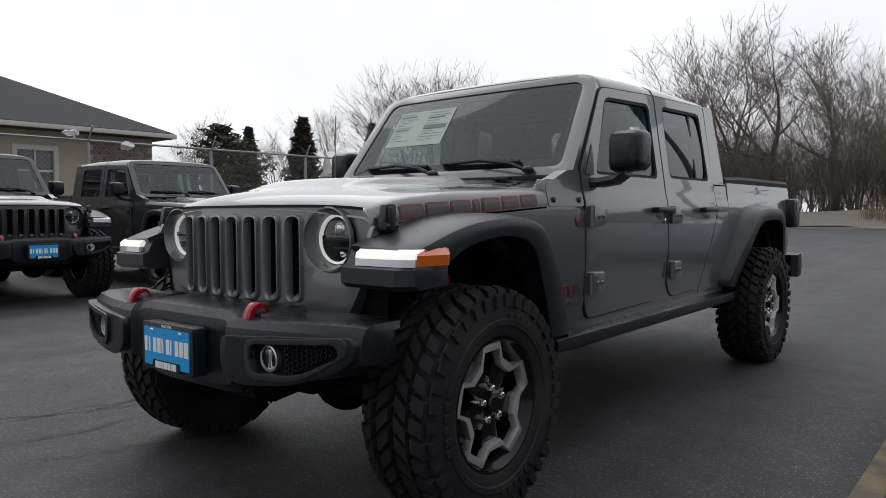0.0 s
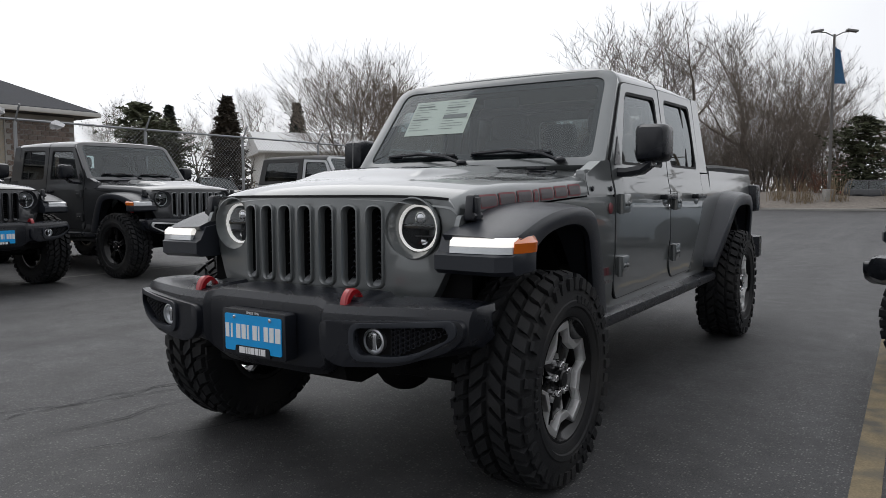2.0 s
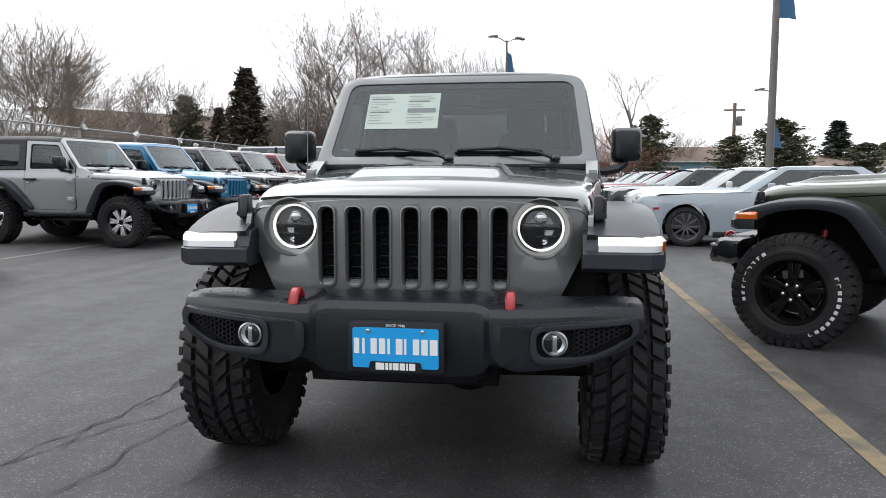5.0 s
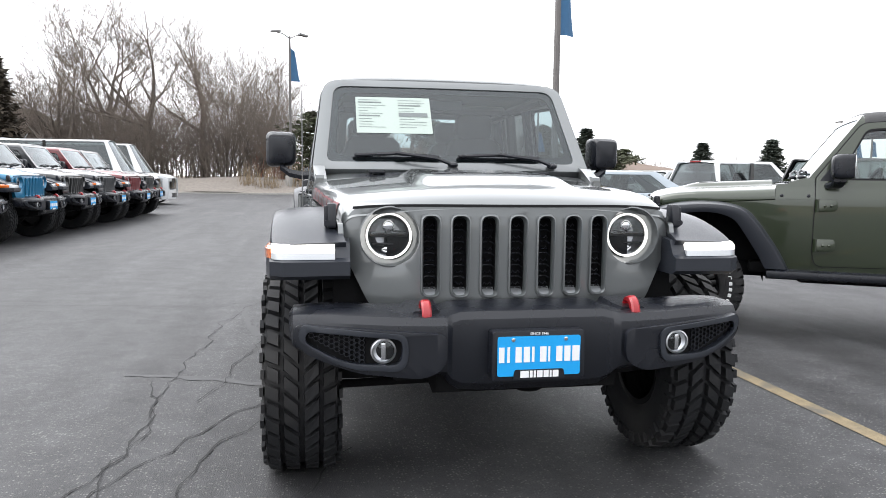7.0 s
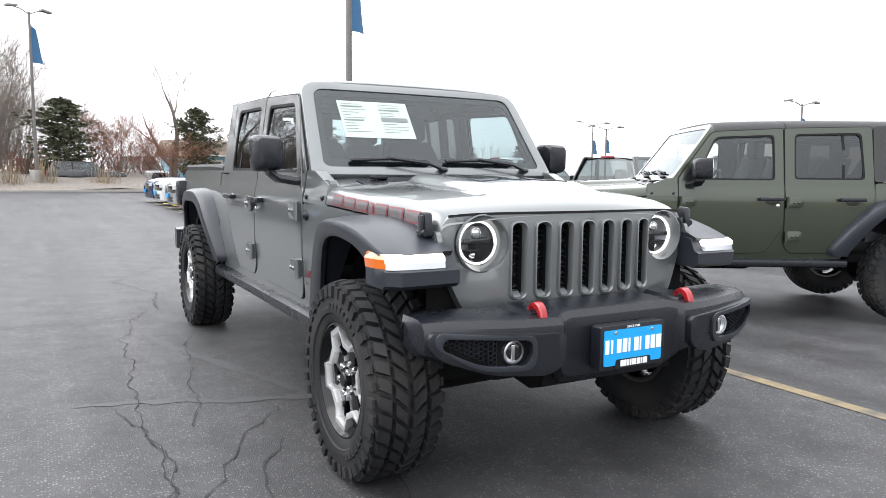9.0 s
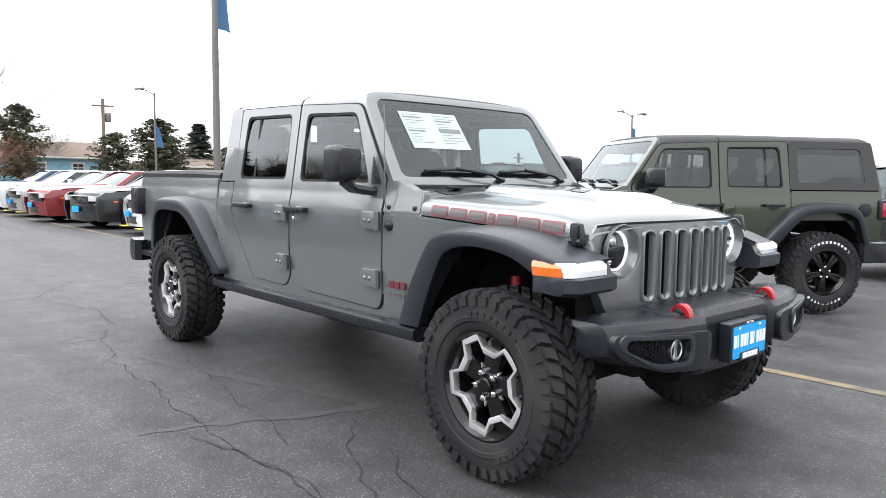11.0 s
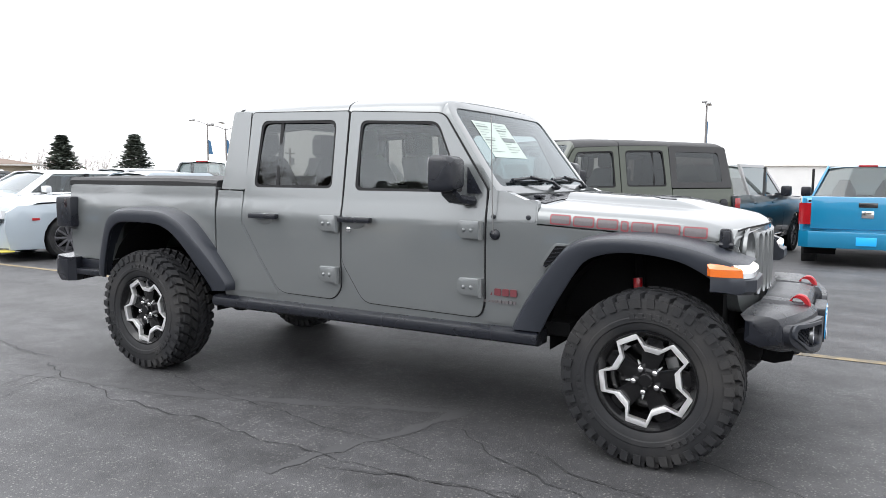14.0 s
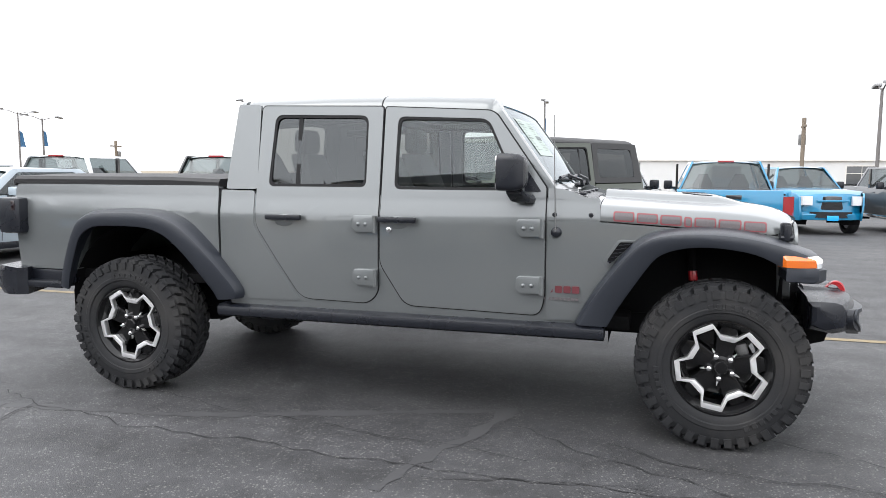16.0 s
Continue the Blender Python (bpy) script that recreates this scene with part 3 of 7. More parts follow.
            if nm == "rear_door":
                part("window_divider", skin([[(2.375, 1.29), (2.40, 1.29), (2.395, 1.70), (2.37, 1.70)]], s, -0.008, 0.02, 0), M_GAP, d)
            # handle with its recess
            hx = s * side_x(hy, 1.10)
            part("handle_recess", move(sphere(0.062, squash=(0.12, 1.15, 0.62)), Matrix.Translation((hx, hy + 0.01, 1.085))), body_mat, d)
            part("door_handle", move(join(box(-0.012, 0.016, -0.115, 0.115, -0.016, 0.016, 0.009), box(-0.03, 0.0, -0.105, -0.075, -0.014, 0.014, 0.004), box(-0.03, 0.0, 0.07, 0.10, -0.014, 0.014, 0.004)),
                                     Matrix.Translation((hx + s * 0.034, hy, 1.105)) @ Matrix.Diagonal((s, 1, 1, 1))), M_BLACKP, d, "black plastic door handle")
            if nm == "front_door":
                part("door_lock", move(lathe([(0, 0), (0.016, 0), (0.016, 0.012), (0.010, 0.015), (0, 0.015)], 14), Matrix.Translation((hx, 1.795, 1.045)) @ (Matrix() if s > 0 else Matrix.Rotation(math.pi, 4, "Z"))), M_CHROME, d)
            for hz in (1.075, 0.765):
                yy = ky + 0.03
                hx2 = side_x(yy, hz)
                hb = join(prism(rpoly([(-0.055, -0.046), (-0.055, 0.050), (0.072, 0.050), (0.088, 0.030), (0.088, -0.020), (0.060, -0.046)], 0.008, 2), "x", 0.0, 0.028, 0.007),
                          tube([(0.024, -0.055, -0.05), (0.024, -0.055, 0.05)], 0.014, 8), sphere(0.012, Matrix.Translation((0.026, 0.0, 0.0)), 8, 6), sphere(0.012, Matrix.Translation((0.026, 0.045, 0.0)), 8, 6))
                part("door_hinge", move(hb, Matrix.Translation((s * hx2, yy, hz)) @ Matrix.Diagonal((s, 1, 1, 1))), body_mat, d)
        # mirror
        mr = part("door_mirror", move(loft([[(0.0 + sx * k, yy, sz * k) for sx, sz in rpoly([(-0.080, -0.098), (0.080, -0.088), (0.082, 0.094), (-0.080, 0.098)], 0.035, 4)]
                                            for yy, k in ((-0.075, 0.55), (-0.066, 0.80), (-0.045, 0.94), (-0.01, 1.0), (0.06, 1.0), (0.072, 0.96))]), Matrix.Translation((s * 0.945, 1.06, 1.375))), M_BLACKP, root, "black door mirror")
        part("mirror_arm", loft([[(s * x, y + dy, z + dz) for dy, dz in ((-0.04, -0.022), (0.04, -0.022), (0.045, 0.0), (0.03, 0.022), (-0.03, 0.022), (-0.045, 0)) ] for x, y, z in ((0.77, 1.0, 1.235), (0.83, 1.01, 1.232), (0.90, 1.035, 1.245), (0.95, 1.05, 1.285))]), M_BLACKP, mr)
        part("mirror_glass", move(prism(rpoly([(-0.07, -0.09), (0.07, -0.085), (0.072, 0.085), (-0.07, 0.09)], 0.03, 4), "y", 0.0, 0.004), Matrix.Translation((s * 0.945, 1.133, 1.375))), M_MIRROR, mr)
        part("mirror_sail", skin([rpoly([(0.93, 1.27), (1.02, 1.27), (1.03, 1.42)], 0.01, 2)], s, 0.006, 0.02, 0), M_BLACKP, mr)
        # front flare with its lamps
        fo = [(0.725, 0.565), (0.66, 0.69), (0.56, 0.84), (0.46, 0.97), (0.40, 1.025), (0.32, 1.060), (0.20, 1.078), (0.05, 1.080), (-0.10, 1.066), (-0.22, 1.040), (-0.33, 1.005), (-0.385, 0.985), (-0.415, 0.975)]
        fi = [(0.565, 0.565), (0.51, 0.67), (0.43, 0.80), (0.35, 0.92), (0.30, 0.965), (0.23, 0.993), (0.14, 1.008), (0.03, 1.008), (-0.09, 0.992), (-0.17, 0.968), (-0.245, 0.928), (-0.29, 0.895), (-0.32, 0.870)]
        xo = [0.845, 0.86, 0.885, 0.905, 0.915, 0.925, 0.932, 0.936, 0.936, 0.935, 0.932, 0.925, 0.91]
        ff = part("fender_flare", flare(smooth_path(fo, 2), smooth_path(fi, 2), s, [v for p in smooth_path([(a, 0) for a in xo], 2) for v in p[:1]]), fl, root, "wide satin charcoal fender flare")
        part("flare_nose", loft([[(s * x, y, z) for y, z in ring] for x, ring in (
            (0.640, [(-0.30, 1.00), (-0.40, 0.985), (-0.43, 0.93), (-0.455, 0.918), (-0.455, 0.868), (-0.43, 0.852), (-0.28, 0.852)]),
            (0.880, [(-0.30, 1.00), (-0.395, 0.985), (-0.43, 0.93), (-0.455, 0.918), (-0.455, 0.866), (-0.43, 0.850), (-0.28, 0.852)]),
            (0.930, [(-0.28, 0.99), (-0.36, 0.975), (-0.39, 0.93), (-0.415, 0.918), (-0.415, 0.868), (-0.39, 0.852), (-0.27, 0.855)]),
            (0.945, [(-0.27, 0.96), (-0.31, 0.955), (-0.34, 0.93), (-0.36, 0.915), (-0.36, 0.875), (-0.34, 0.860), (-0.27, 0.862)]))]), fl, ff)
        part("running_lamp", loft([[(s * x, y, z) for y, z in ((yy - 0.011, 0.950), (yy - 0.009, 0.966), (yy + 0.012, 0.980), (yy + 0.06, 0.982), (yy + 0.06, 0.950))] for x, yy in ((0.695, -0.430), (0.80, -0.430), (0.885, -0.424), (0.912, -0.410), (0.924, -0.396))]),
             M_WHITELENS if halo else M_CLEARLENS, ff, "white daytime running lamp strip")
        part("lower_lamp_lens", loft([[(s * x, y, z) for y, z in ((yy - 0.013, 0.926), (yy - 0.011, 0.949), (yy + 0.06, 0.949), (yy + 0.06, 0.926))] for x, yy in ((0.695, -0.430), (0.80, -0.430), (0.885, -0.424), (0.912, -0.410), (0.924, -0.396))]), M_CLEARLENS, ff, "clear lower lamp lens")
        part("turn_lamp", loft([[(s * (x + dx), y, z) for dx, y, z in ((0, yy - 0.012, 0.928), (0.002, yy - 0.008, 0.962), (-0.02, yy + 0.01, 0.984), (-0.04, yy + 0.02, 0.985), (-0.04, yy + 0.02, 0.928))] for x, yy in ((0.926, -0.392), (0.940, -0.360), (0.950, -0.315), (0.953, -0.275), (0.948, -0.258))]),
             M_AMBER, ff, "amber turn signal lens")
        # bonnet latch
        lx, ly = s * (side_x(-0.30, 1.05) + 0.004), -0.300
        latch = join(prism(rpoly([(-0.034, -0.05), (0.034, -0.05), (0.030, 0.045), (-0.018, 0.045)], 0.01, 2), "x", -0.004, 0.030, 0.007), box(0.026, 0.042, -0.016, 0.016, -0.045, 0.035, 0.006), tube([(0.03, -0.03, -0.03), (0.03, 0.03, -0.03)], 0.012, 8))
        part("bonnet_latch", move(latch, Matrix.Translation((lx, ly, 1.082)) @ Matrix.Diagonal((s, 1, 1, 1))), M_BLACKP, root, "black rubber bonnet latch")
        # side vent
        vent = [(0.425, 1.022), (0.52, 1.022), (0.60, 0.905), (0.575, 0.872)]
        if s < 0:
            part("side_vent", skin([rpoly(vent, 0.012, 3)], s, 0.010, 0.02, 0.004), body_mat, root)
            part("vent_mesh", skin([rpoly([(0.440, 1.010), (0.512, 1.010), (0.575, 0.915), (0.562, 0.893)], 0.008, 3)], s, 0.013, 0.01, 0), M_DARK, root)
            part("vent_bar", join(*[skin([[(0.455 + i * 0.02, 1.0 - i * 0.022), (0.461 + i * 0.02, 1.003 - i * 0.022), (0.520 + i * 0.014, 0.995 - i * 0.022), (0.515 + i * 0.014, 0.990 - i * 0.022)]], s, 0.016, 0.006, 0) for i in range(5)]), M_BLACKP, root)
        # cab side behind the doors
        if kind == "truck":
            part("cab_corner_lower", skin([rpoly([(2.665, 1.05), (2.668, 1.258), (2.895, 1.262), (2.895, 0.60), (2.385, 0.600), (2.375, 0.612)], 0.012, 2)], s, 0, 0.02, 0.005), body_mat, root)
            part("cab_corner", skin([rpoly([(2.650, 1.268), (2.648, 1.772), (2.800, 1.778), (2.862, 1.268)], 0.015, 2)], s, 0.002, 0.03, 0.008), top_mat, root)
        elif kind == "four":
            part("rear_quarter_lower", skin([rpoly([(2.668, 1.05), (2.668, 1.255), (cab_end, 1.255), (cab_end, 0.72), (wb + 0.48, 0.72), (wb + 0.42, 0.95), (wb - 0.36, 0.95), (wb - 0.60, 0.60), (2.385, 0.60)], 0.02, 2)], s, 0, 0.02, 0.005), body_mat, root)
            q_out = rpoly([(2.655, 1.268), (2.650, 1.772), (3.63, 1.772), (3.72, 1.268)], 0.03, 3)
            q_win = rpoly([(2.75, 1.335), (2.75, 1.700), (3.50, 1.700), (3.55, 1.335)], 0.05, 4)
            qp = part("hard_top_side", skin([q_out, q_win], s, 0.002, 0.03, 0.006), top_mat, root)
            part("quarter_glass", skin_sheet(q_win, s, -0.008), M_TINT, qp)
        else:
            part("rear_quarter_lower", skin([rpoly([(1.872, 0.62), (1.868, 1.255), (cab_end, 1.255), (cab_end, 0.72), (wb + 0.48, 0.72), (wb + 0.42, 0.95), (wb - 0.36, 0.95), (wb - 0.55, 0.60), (1.90, 0.60)], 0.02, 2)], s, 0, 0.02, 0.005), body_mat, root)
            q_out = rpoly([(1.868, 1.268), (1.862, 1.760), (3.07, 1.772), (3.16, 1.268)], 0.03, 3)
            q_win = rpoly([(2.00, 1.325), (1.985, 1.695), (2.93, 1.700), (2.99, 1.325)], 0.05, 4)
            qp = part("hard_top_side", skin([q_out, q_win], s, 0.002, 0.03, 0.006), top_mat, root)
            part("quarter_glass", skin_sheet(q_win, s, -0.008), M_TINT, qp)
        # rear flare
        ro = [(4.085, 0.62), (4.05, 0.72), (3.975, 0.90), (3.90, 1.03), (3.83, 1.085), (3.74, 1.112), (3.52, 1.122), (3.32, 1.115), (3.20, 1.085), (3.10, 1.03), (2.96, 0.90), (2.84, 0.76), (2.765, 0.655), (2.77, 0.60)]
        ri = [(4.02, 0.60), (3.985, 0.70), (3.915, 0.86), (3.86, 0.955), (3.79, 1.005), (3.71, 1.028), (3.52, 1.032), (3.36, 1.025), (3.27, 1.000), (3.19, 0.955), (3.09, 0.86), (2.99, 0.735), (2.92, 0.635), (2.90, 0.59)]
        dy = wb - 3.487
        rxo = [0.87, 0.89, 0.91, 0.925, 0.932, 0.935, 0.936, 0.936, 0.934, 0.93, 0.92, 0.90, 0.88, 0.87]
        part("fender_flare", flare(smooth_path([(a + dy, b) for a, b in ro], 2), smooth_path([(a + dy, b) for a, b in ri], 2), s, [p[0] for p in smooth_path([(a, 0) for a in rxo], 2)]), fl, root, "wide satin charcoal fender flare")
    # --- bonnet, cowl, windscreen
    hood = part("bonnet", bonnet(True), body_mat, root, sharp=50)
    for s in (1, -1):
        part("bonnet_vent", solid(fill([rpoly([(s * 0.09, 0.10), (s * 0.25, 0.02), (s * 0.26, 0.09), (s * 0.10, 0.19)], 0.015, 3)], np.arange(-0.3, 0.3, 0.05), (0.05, 0.1, 0.15)), lambda x, y: (x, y, hood_z(x, y) + 0.004), lambda x, y: (x, y, hood_z(x, y) - 0.01), 0.002), M_BLACKP, hood)
    part("cowl", solid(fill([rpoly([(-0.70, 0.63), (0.70, 0.63), (0.73, 0.90), (-0.73, 0.90)], 0.02, 2)], np.arange(-0.6, 0.61, 0.2), (0.72, 0.8)), lambda x, y: (x, y, 1.228 - 0.03 * (x / 0.7) ** 2 + 0.18 * (y - 0.63)), lambda x, y: (x, y, 1.15), 0.004), body_mat, root)
    part("cowl_grille", solid(fill([rpoly([(-0.56, 0.66), (0.56, 0.66), (0.56, 0.78), (-0.56, 0.78)], 0.02, 2)], np.arange(-0.5, 0.51, 0.2), (0.72,)), lambda x, y: (x, y, 1.234 - 0.03 * (x / 0.7) ** 2 + 0.18 * (y - 0.63)), lambda x, y: (x, y, 1.2), 0.002), M_BLACKP, root)
    for x in (-0.44, -0.14, 0.16, 0.46):
        part("washer_bump", move(box(-0.045, 0.045, -0.02, 0.02, 0, 0.018, 0.007), Matrix.Translation((x, 0.74, 1.245))), M_BLACKP, root)
    # windscreen in its raked plane: a across, b up the slope
    rise = Vector((0, 0.372, 0.500))
    L = rise.length
    up = rise / L
    out_n = Vector((0, -up.z, up.y))

    def ws(x, b, d=0.0):
        p = Vector((x, 0.845, 1.285)) + up * b + out_n * (d - 0.0) + Vector((0, -0.03 * (1 - (x / 0.7) ** 2), 0))
        return tuple(p)
    fo = rpoly([(-0.775, -0.02), (0.775, -0.02), (0.708, L + 0.004, 0.10), (-0.708, L + 0.004, 0.10)], 0.02, 5)
    fg = rpoly([(-0.700, 0.030, 0.05), (0.700, 0.030, 0.05), (0.650, L - 0.045, 0.07), (-0.650, L - 0.045, 0.07)], 0.05, 5)
    fk = rpoly([(-0.660, 0.085, 0.05), (0.660, 0.085, 0.05), (0.618, L - 0.085, 0.06), (-0.618, L - 0.085, 0.06)], 0.05, 5)
    xs = np.arange(-0.6, 0.61, 0.15)
    fr = part("windscreen_frame", solid(fill([fo, fg], xs), lambda x, b: ws(x, b), lambda x, b: ws(x, b, -0.055), 0.012), body_mat, root)
    part("windscreen_border", solid(fill([fg, fk], xs), lambda x, b: ws(x, b, -0.010), lambda x, b: ws(x, b, -0.016)), M_GAP, fr, "black ceramic windscreen edge")
    part("windscreen_glass", sheet(fill([fg], xs), lambda x, b: ws(x, b, -0.006)), M_GLASS, fr)
    for x0 in (-0.55, 0.02):
        arm = tube([ws(x0 + 0.53, -0.01, 0.03), ws(x0 + 0.44, 0.018, 0.05), ws(x0 + 0.22, 0.070, 0.03)], 0.010, 6)
        blade = tube([ws(x0, 0.064, 0.014), ws(x0 + 0.22, 0.072, 0.020), ws(x0 + 0.46, 0.060, 0.012)], 0.010, 6)
        rub = tube([ws(x0 - 0.01, 0.060, 0.002), ws(x0 + 0.47, 0.056, 0.002)], 0.006, 5)
        part("wiper", join(arm, blade, rub, move(sphere(0.03, squash=(1, 1, 0.6)), Matrix.Translation(ws(x0 + 0.53, 0.0, 0.02)))), M_BLACKP, root, "black windscreen wiper")
    # --- hard top
    y1 = cab_end - (0.055 if kind == "truck" else 0.09)
    rings = []
    for y, dz, k in ((1.215, -0.032, 0.99), (1.228, -0.020, 0.998), (1.26, -0.014, 1.0), (1.32, -0.010, 1.0), (1.6, 0.002, 1.0), (2.2, 0.010, 1.0), (y1 - 0.08, 0.008, 1.0), (y1 - 0.02, -0.004, 0.99), (y1 + 0.01, -0.03, 0.97)):
        prof = [(0, 0.032), (0.3, 0.030), (0.5, 0.024), (0.60, 0.014), (0.655, -0.002), (0.692, -0.026), (0.710, -0.058), (0.712, -0.074), (0.700, -0.076), (0.55, -0.03), (0, -0.02)]
        rings.append([(x * k, y, 1.800 + dz + z) for x, z in prof] + [(-x * k, y, 1.800 + dz + z) for x, z in reversed(prof[1:-1])])
    roof = part("hard_top", loft(rings), top_mat, root, sharp=40)
    for s in (1, -1):
        part("roof_seam", tube([(s * 0.7125, 1.872, 1.742), (s * 0.694, 1.872, 1.779), (s * 0.656, 1.872, 1.802), (s * 0.60, 1.872, 1.8175), (s * 0.5, 1.872, 1.828), (s * 0.3, 1.872, 1.8335)], 0.0035, 5), M_GAP, roof)
        part("drip_rail", tube([(s * 0.716, 1.225, 1.708), (s * 0.716, 1.6, 1.728), (s * 0.716, 2.2, 1.736), (s * 0.716, y1 - 0.07, 1.735)], 0.005, 5), M_GAP, roof)
    # --- back of the cab
    if kind == "truck":
        bo = rpoly([(-0.74, 1.25), (0.74, 1.25), (0.70, 1.80), (-0.70, 1.80)], 0.05, 4)
        bw = rpoly([(-0.52, 1.36), (0.52, 1.36), (0.50, 1.70), (-0.50, 1.70)], 0.05, 4)
        bk = part("cab_back", solid(fill([bo, bw]), lambda x, z: (x, 2.862 - 0.12 * (z - 1.25), z), lambda x, z: (x, 2.83 - 0.12 * (z - 1.25), z), 0.006), top_mat, root)
        part("rear_glass", sheet(fill([bw]), lambda x, z: (x, 2.852 - 0.12 * (z - 1.25), z)), M_GLASSF, bk)
        part("cab_back_lower", box(-0.79, 0.79, 2.86, 2.885, 0.6, 1.26, 0.005), body_mat, root)
        # bed
        bed = part("bed_floor", box(-0.72, 0.72, 2.92, 4.42, 0.66, 0.72, 0.01), M_DARK, root)
        for s in (1, -1):
            out = rpoly([(2.915, 0.60), (2.915, 1.285, 0.02), (4.475, 1.285, 0.04), (4.465, 0.72), (4.00, 0.72), (3.90, 0.99), (3.80, 1.04), (3.30, 1.04), (3.16, 0.98), (2.93, 0.62)], 0.012, 3)
            sd = part("bed_side", skin([out], s, -0.004, 0.05, 0.010, surf=lambda y, z: lerp(((0.6, 0.79), (0.9, 0.812), (1.12, 0.812), (1.22, 0.800), (1.29, 0.792)), z)), body_mat, root)
            part("bed_gap", box(*sorted((s * 0.70, s * 0.785)), 2.885, 2.925, 0.6, 1.27, 0), M_GAP, root)
            part("sill_trim", box(*sorted((s * 0.76, s * 0.80)), 4.02, 4.47, 0.63, 0.715, 0.01), M_BLACKP, root)
            tl = part("tail_lamp", box(*sorted((s * 0.70, s * 0.875)), 4.375, 4.560, 0.955, 1.195, 0.03), M_BLACKP, root, "black-framed tail lamp")
            part("tail_lens", box(*sorted((s * 0.73, s * 0.86)), 4.50, 4.572, 0.98, 1.17, 0.02), M_TAIL, tl)
            part("side_marker", box(*sorted((s * 0.80, s * 0.880)), 4.41, 4.44, 1.11, 1.175, 0.005), M_SMOKE, tl)
        part("tailgate", box(-0.74, 0.74, 4.41, 4.48, 0.70, 1.285, 0.02), body_mat, root)
        cov = loft([[(x, y, z + (0.012 if 2.94 < y < 4.5 else 0)) for x, z in ((-0.775, 1.275), (-0.78, 1.305), (-0.765, 1.325), (-0.4, 1.338), (0, 1.342), (0.4, 1.338), (0.765, 1.325), (0.78, 1.305), (0.775, 1.275))] for y in (2.92, 2.935, 3.3, 3.8, 4.3, 4.49, 4.505)])
        part("bed_cover", cov, M_VINYL, root, "soft black vinyl cover over the bed")
        part("rear_bumper", loft([[(x, y, z) for y, z in ((yb, 0.55), (yb, 0.73), (ye - 0.03, 0.74), (ye, 0.70), (ye, 0.60), (ye - 0.04, 0.55))] for x, yb, ye in ((-0.90, 4.40, 4.52), (-0.86, 4.35, 4.60), (-0.6, 4.45, 4.66), (0.6, 4.45, 4.66), (0.86, 4.35, 4.60), (0.90, 4.40, 4.52))]), M_BLACKP, root, "black plastic rear bumper")
        for s in (1, -1):
            part("bumper_step", box(*sorted((s * 0.62, s * 0.86)), 4.08, 4.42, 0.60, 0.645, 0.01), M_BLACKP, root)
    else:
        bo = rpoly([(-0.77, 0.72), (0.77, 0.72), (0.79, 1.25), (0.70, 1.78), (-0.70, 1.78), (-0.79, 1.25)], 0.05, 4)
        bw = rpoly([(-0.58, 1.34), (0.58, 1.34), (0.53, 1.68), (-0.53, 1.68)], 0.05, 4)
        bk = part("tail_panel", solid(fill([bo, bw], (), (1.0, 1.25, 1.5)), lambda x, z: (x, cab_end + 0.004 - 0.18 * max(0, z - 1.25), z), lambda x, z: (x, cab_end - 0.03 - 0.18 * max(0, z - 1.25), z), 0.006), body_mat, root)
        part("rear_glass", sheet(fill([bw]), lambda x, z: (x, cab_end - 0.008 - 0.18 * max(0, z - 1.25), z)), M_TINT, bk)
        for s in (1, -1):
            tl = part("tail_lamp", box(*sorted((s * 0.64, s * 0.84)), cab_end - 0.05, cab_end + 0.07, 0.95, 1.17, 0.03), M_BLACKP, root, "black-framed tail lamp")
            part("tail_lens", box(*sorted((s * 0.67, s * 0.85)), cab_end - 0.02, cab_end + 0.085, 0.98, 1.14, 0.02), M_TAIL, tl)
        part("fuel_cap", move(lathe([(0, 0.0), (0.07, 0.0), (0.07, 0.012), (0.05, 0.016), (0, 0.016)], 20), Matrix.Translation((side_x(2, 1.05), cab_end - 0.20, 1.06))), M_BLACKP, root)
        part("spare_wheel", join(lathe([(0.0, 0.0), (0.20, 0.0), (0.24, 0.03), (0.38, 0.0), (0.40, 0.06), (0.40, 0.20), (0.36, 0.25), (0.23, 0.25), (0.2, 0.2), (0, 0.2)], 32, "y")), M_RUBBER, root).location = (0, cab_end + 0.03, 1.02)
        part("rear_bumper", loft([[(x, y, z) for y, z in ((yb, 0.50), (yb, 0.70), (ye - 0.03, 0.71), (ye, 0.67), (ye, 0.56), (ye - 0.04, 0.50))] for x, yb, ye in ((-0.88, wb + 0.50, cab_end + 0.06), (-0.84, wb + 0.47, cab_end + 0.14), (0.84, wb + 0.47, cab_end + 0.14), (0.88, wb + 0.50, cab_end + 0.06))]), M_BLACKP, root, "black plastic rear bumper")
    # --- grille
    g_out = rpoly([(-0.622, 1.118, 0.06), (-0.668, 1.03, 0.05), (-0.655, 0.93, 0.05), (-0.545, 0.700, 0.08), (0.545, 0.700, 0.08), (0.655, 0.93, 0.05), (0.668, 1.03, 0.05), (0.622, 1.118, 0.06)], 0.05, 6)
    slots = [slot_path(0.1115 * i) for i in range(-3, 4)]
    lamps = [circle(s * 0.487, 1.003, 0.112) for s in (1, -1)]
    cuts = [c for i in range(-3, 4) for c in (0.1115 * i - 0.056,)] + [0.335 + 0.056, -0.487, 0.487, 0.6, -0.6]
    gr = part("grille", solid(fill([g_out] + slots + lamps, cuts, (0.80, 0.9, 1.0, 1.05)), lambda x, z: (x, grille_y(x, z), z), lambda x, z: (x, grille_y(x, z) + 0.06, z), 0.006), body_mat, root)
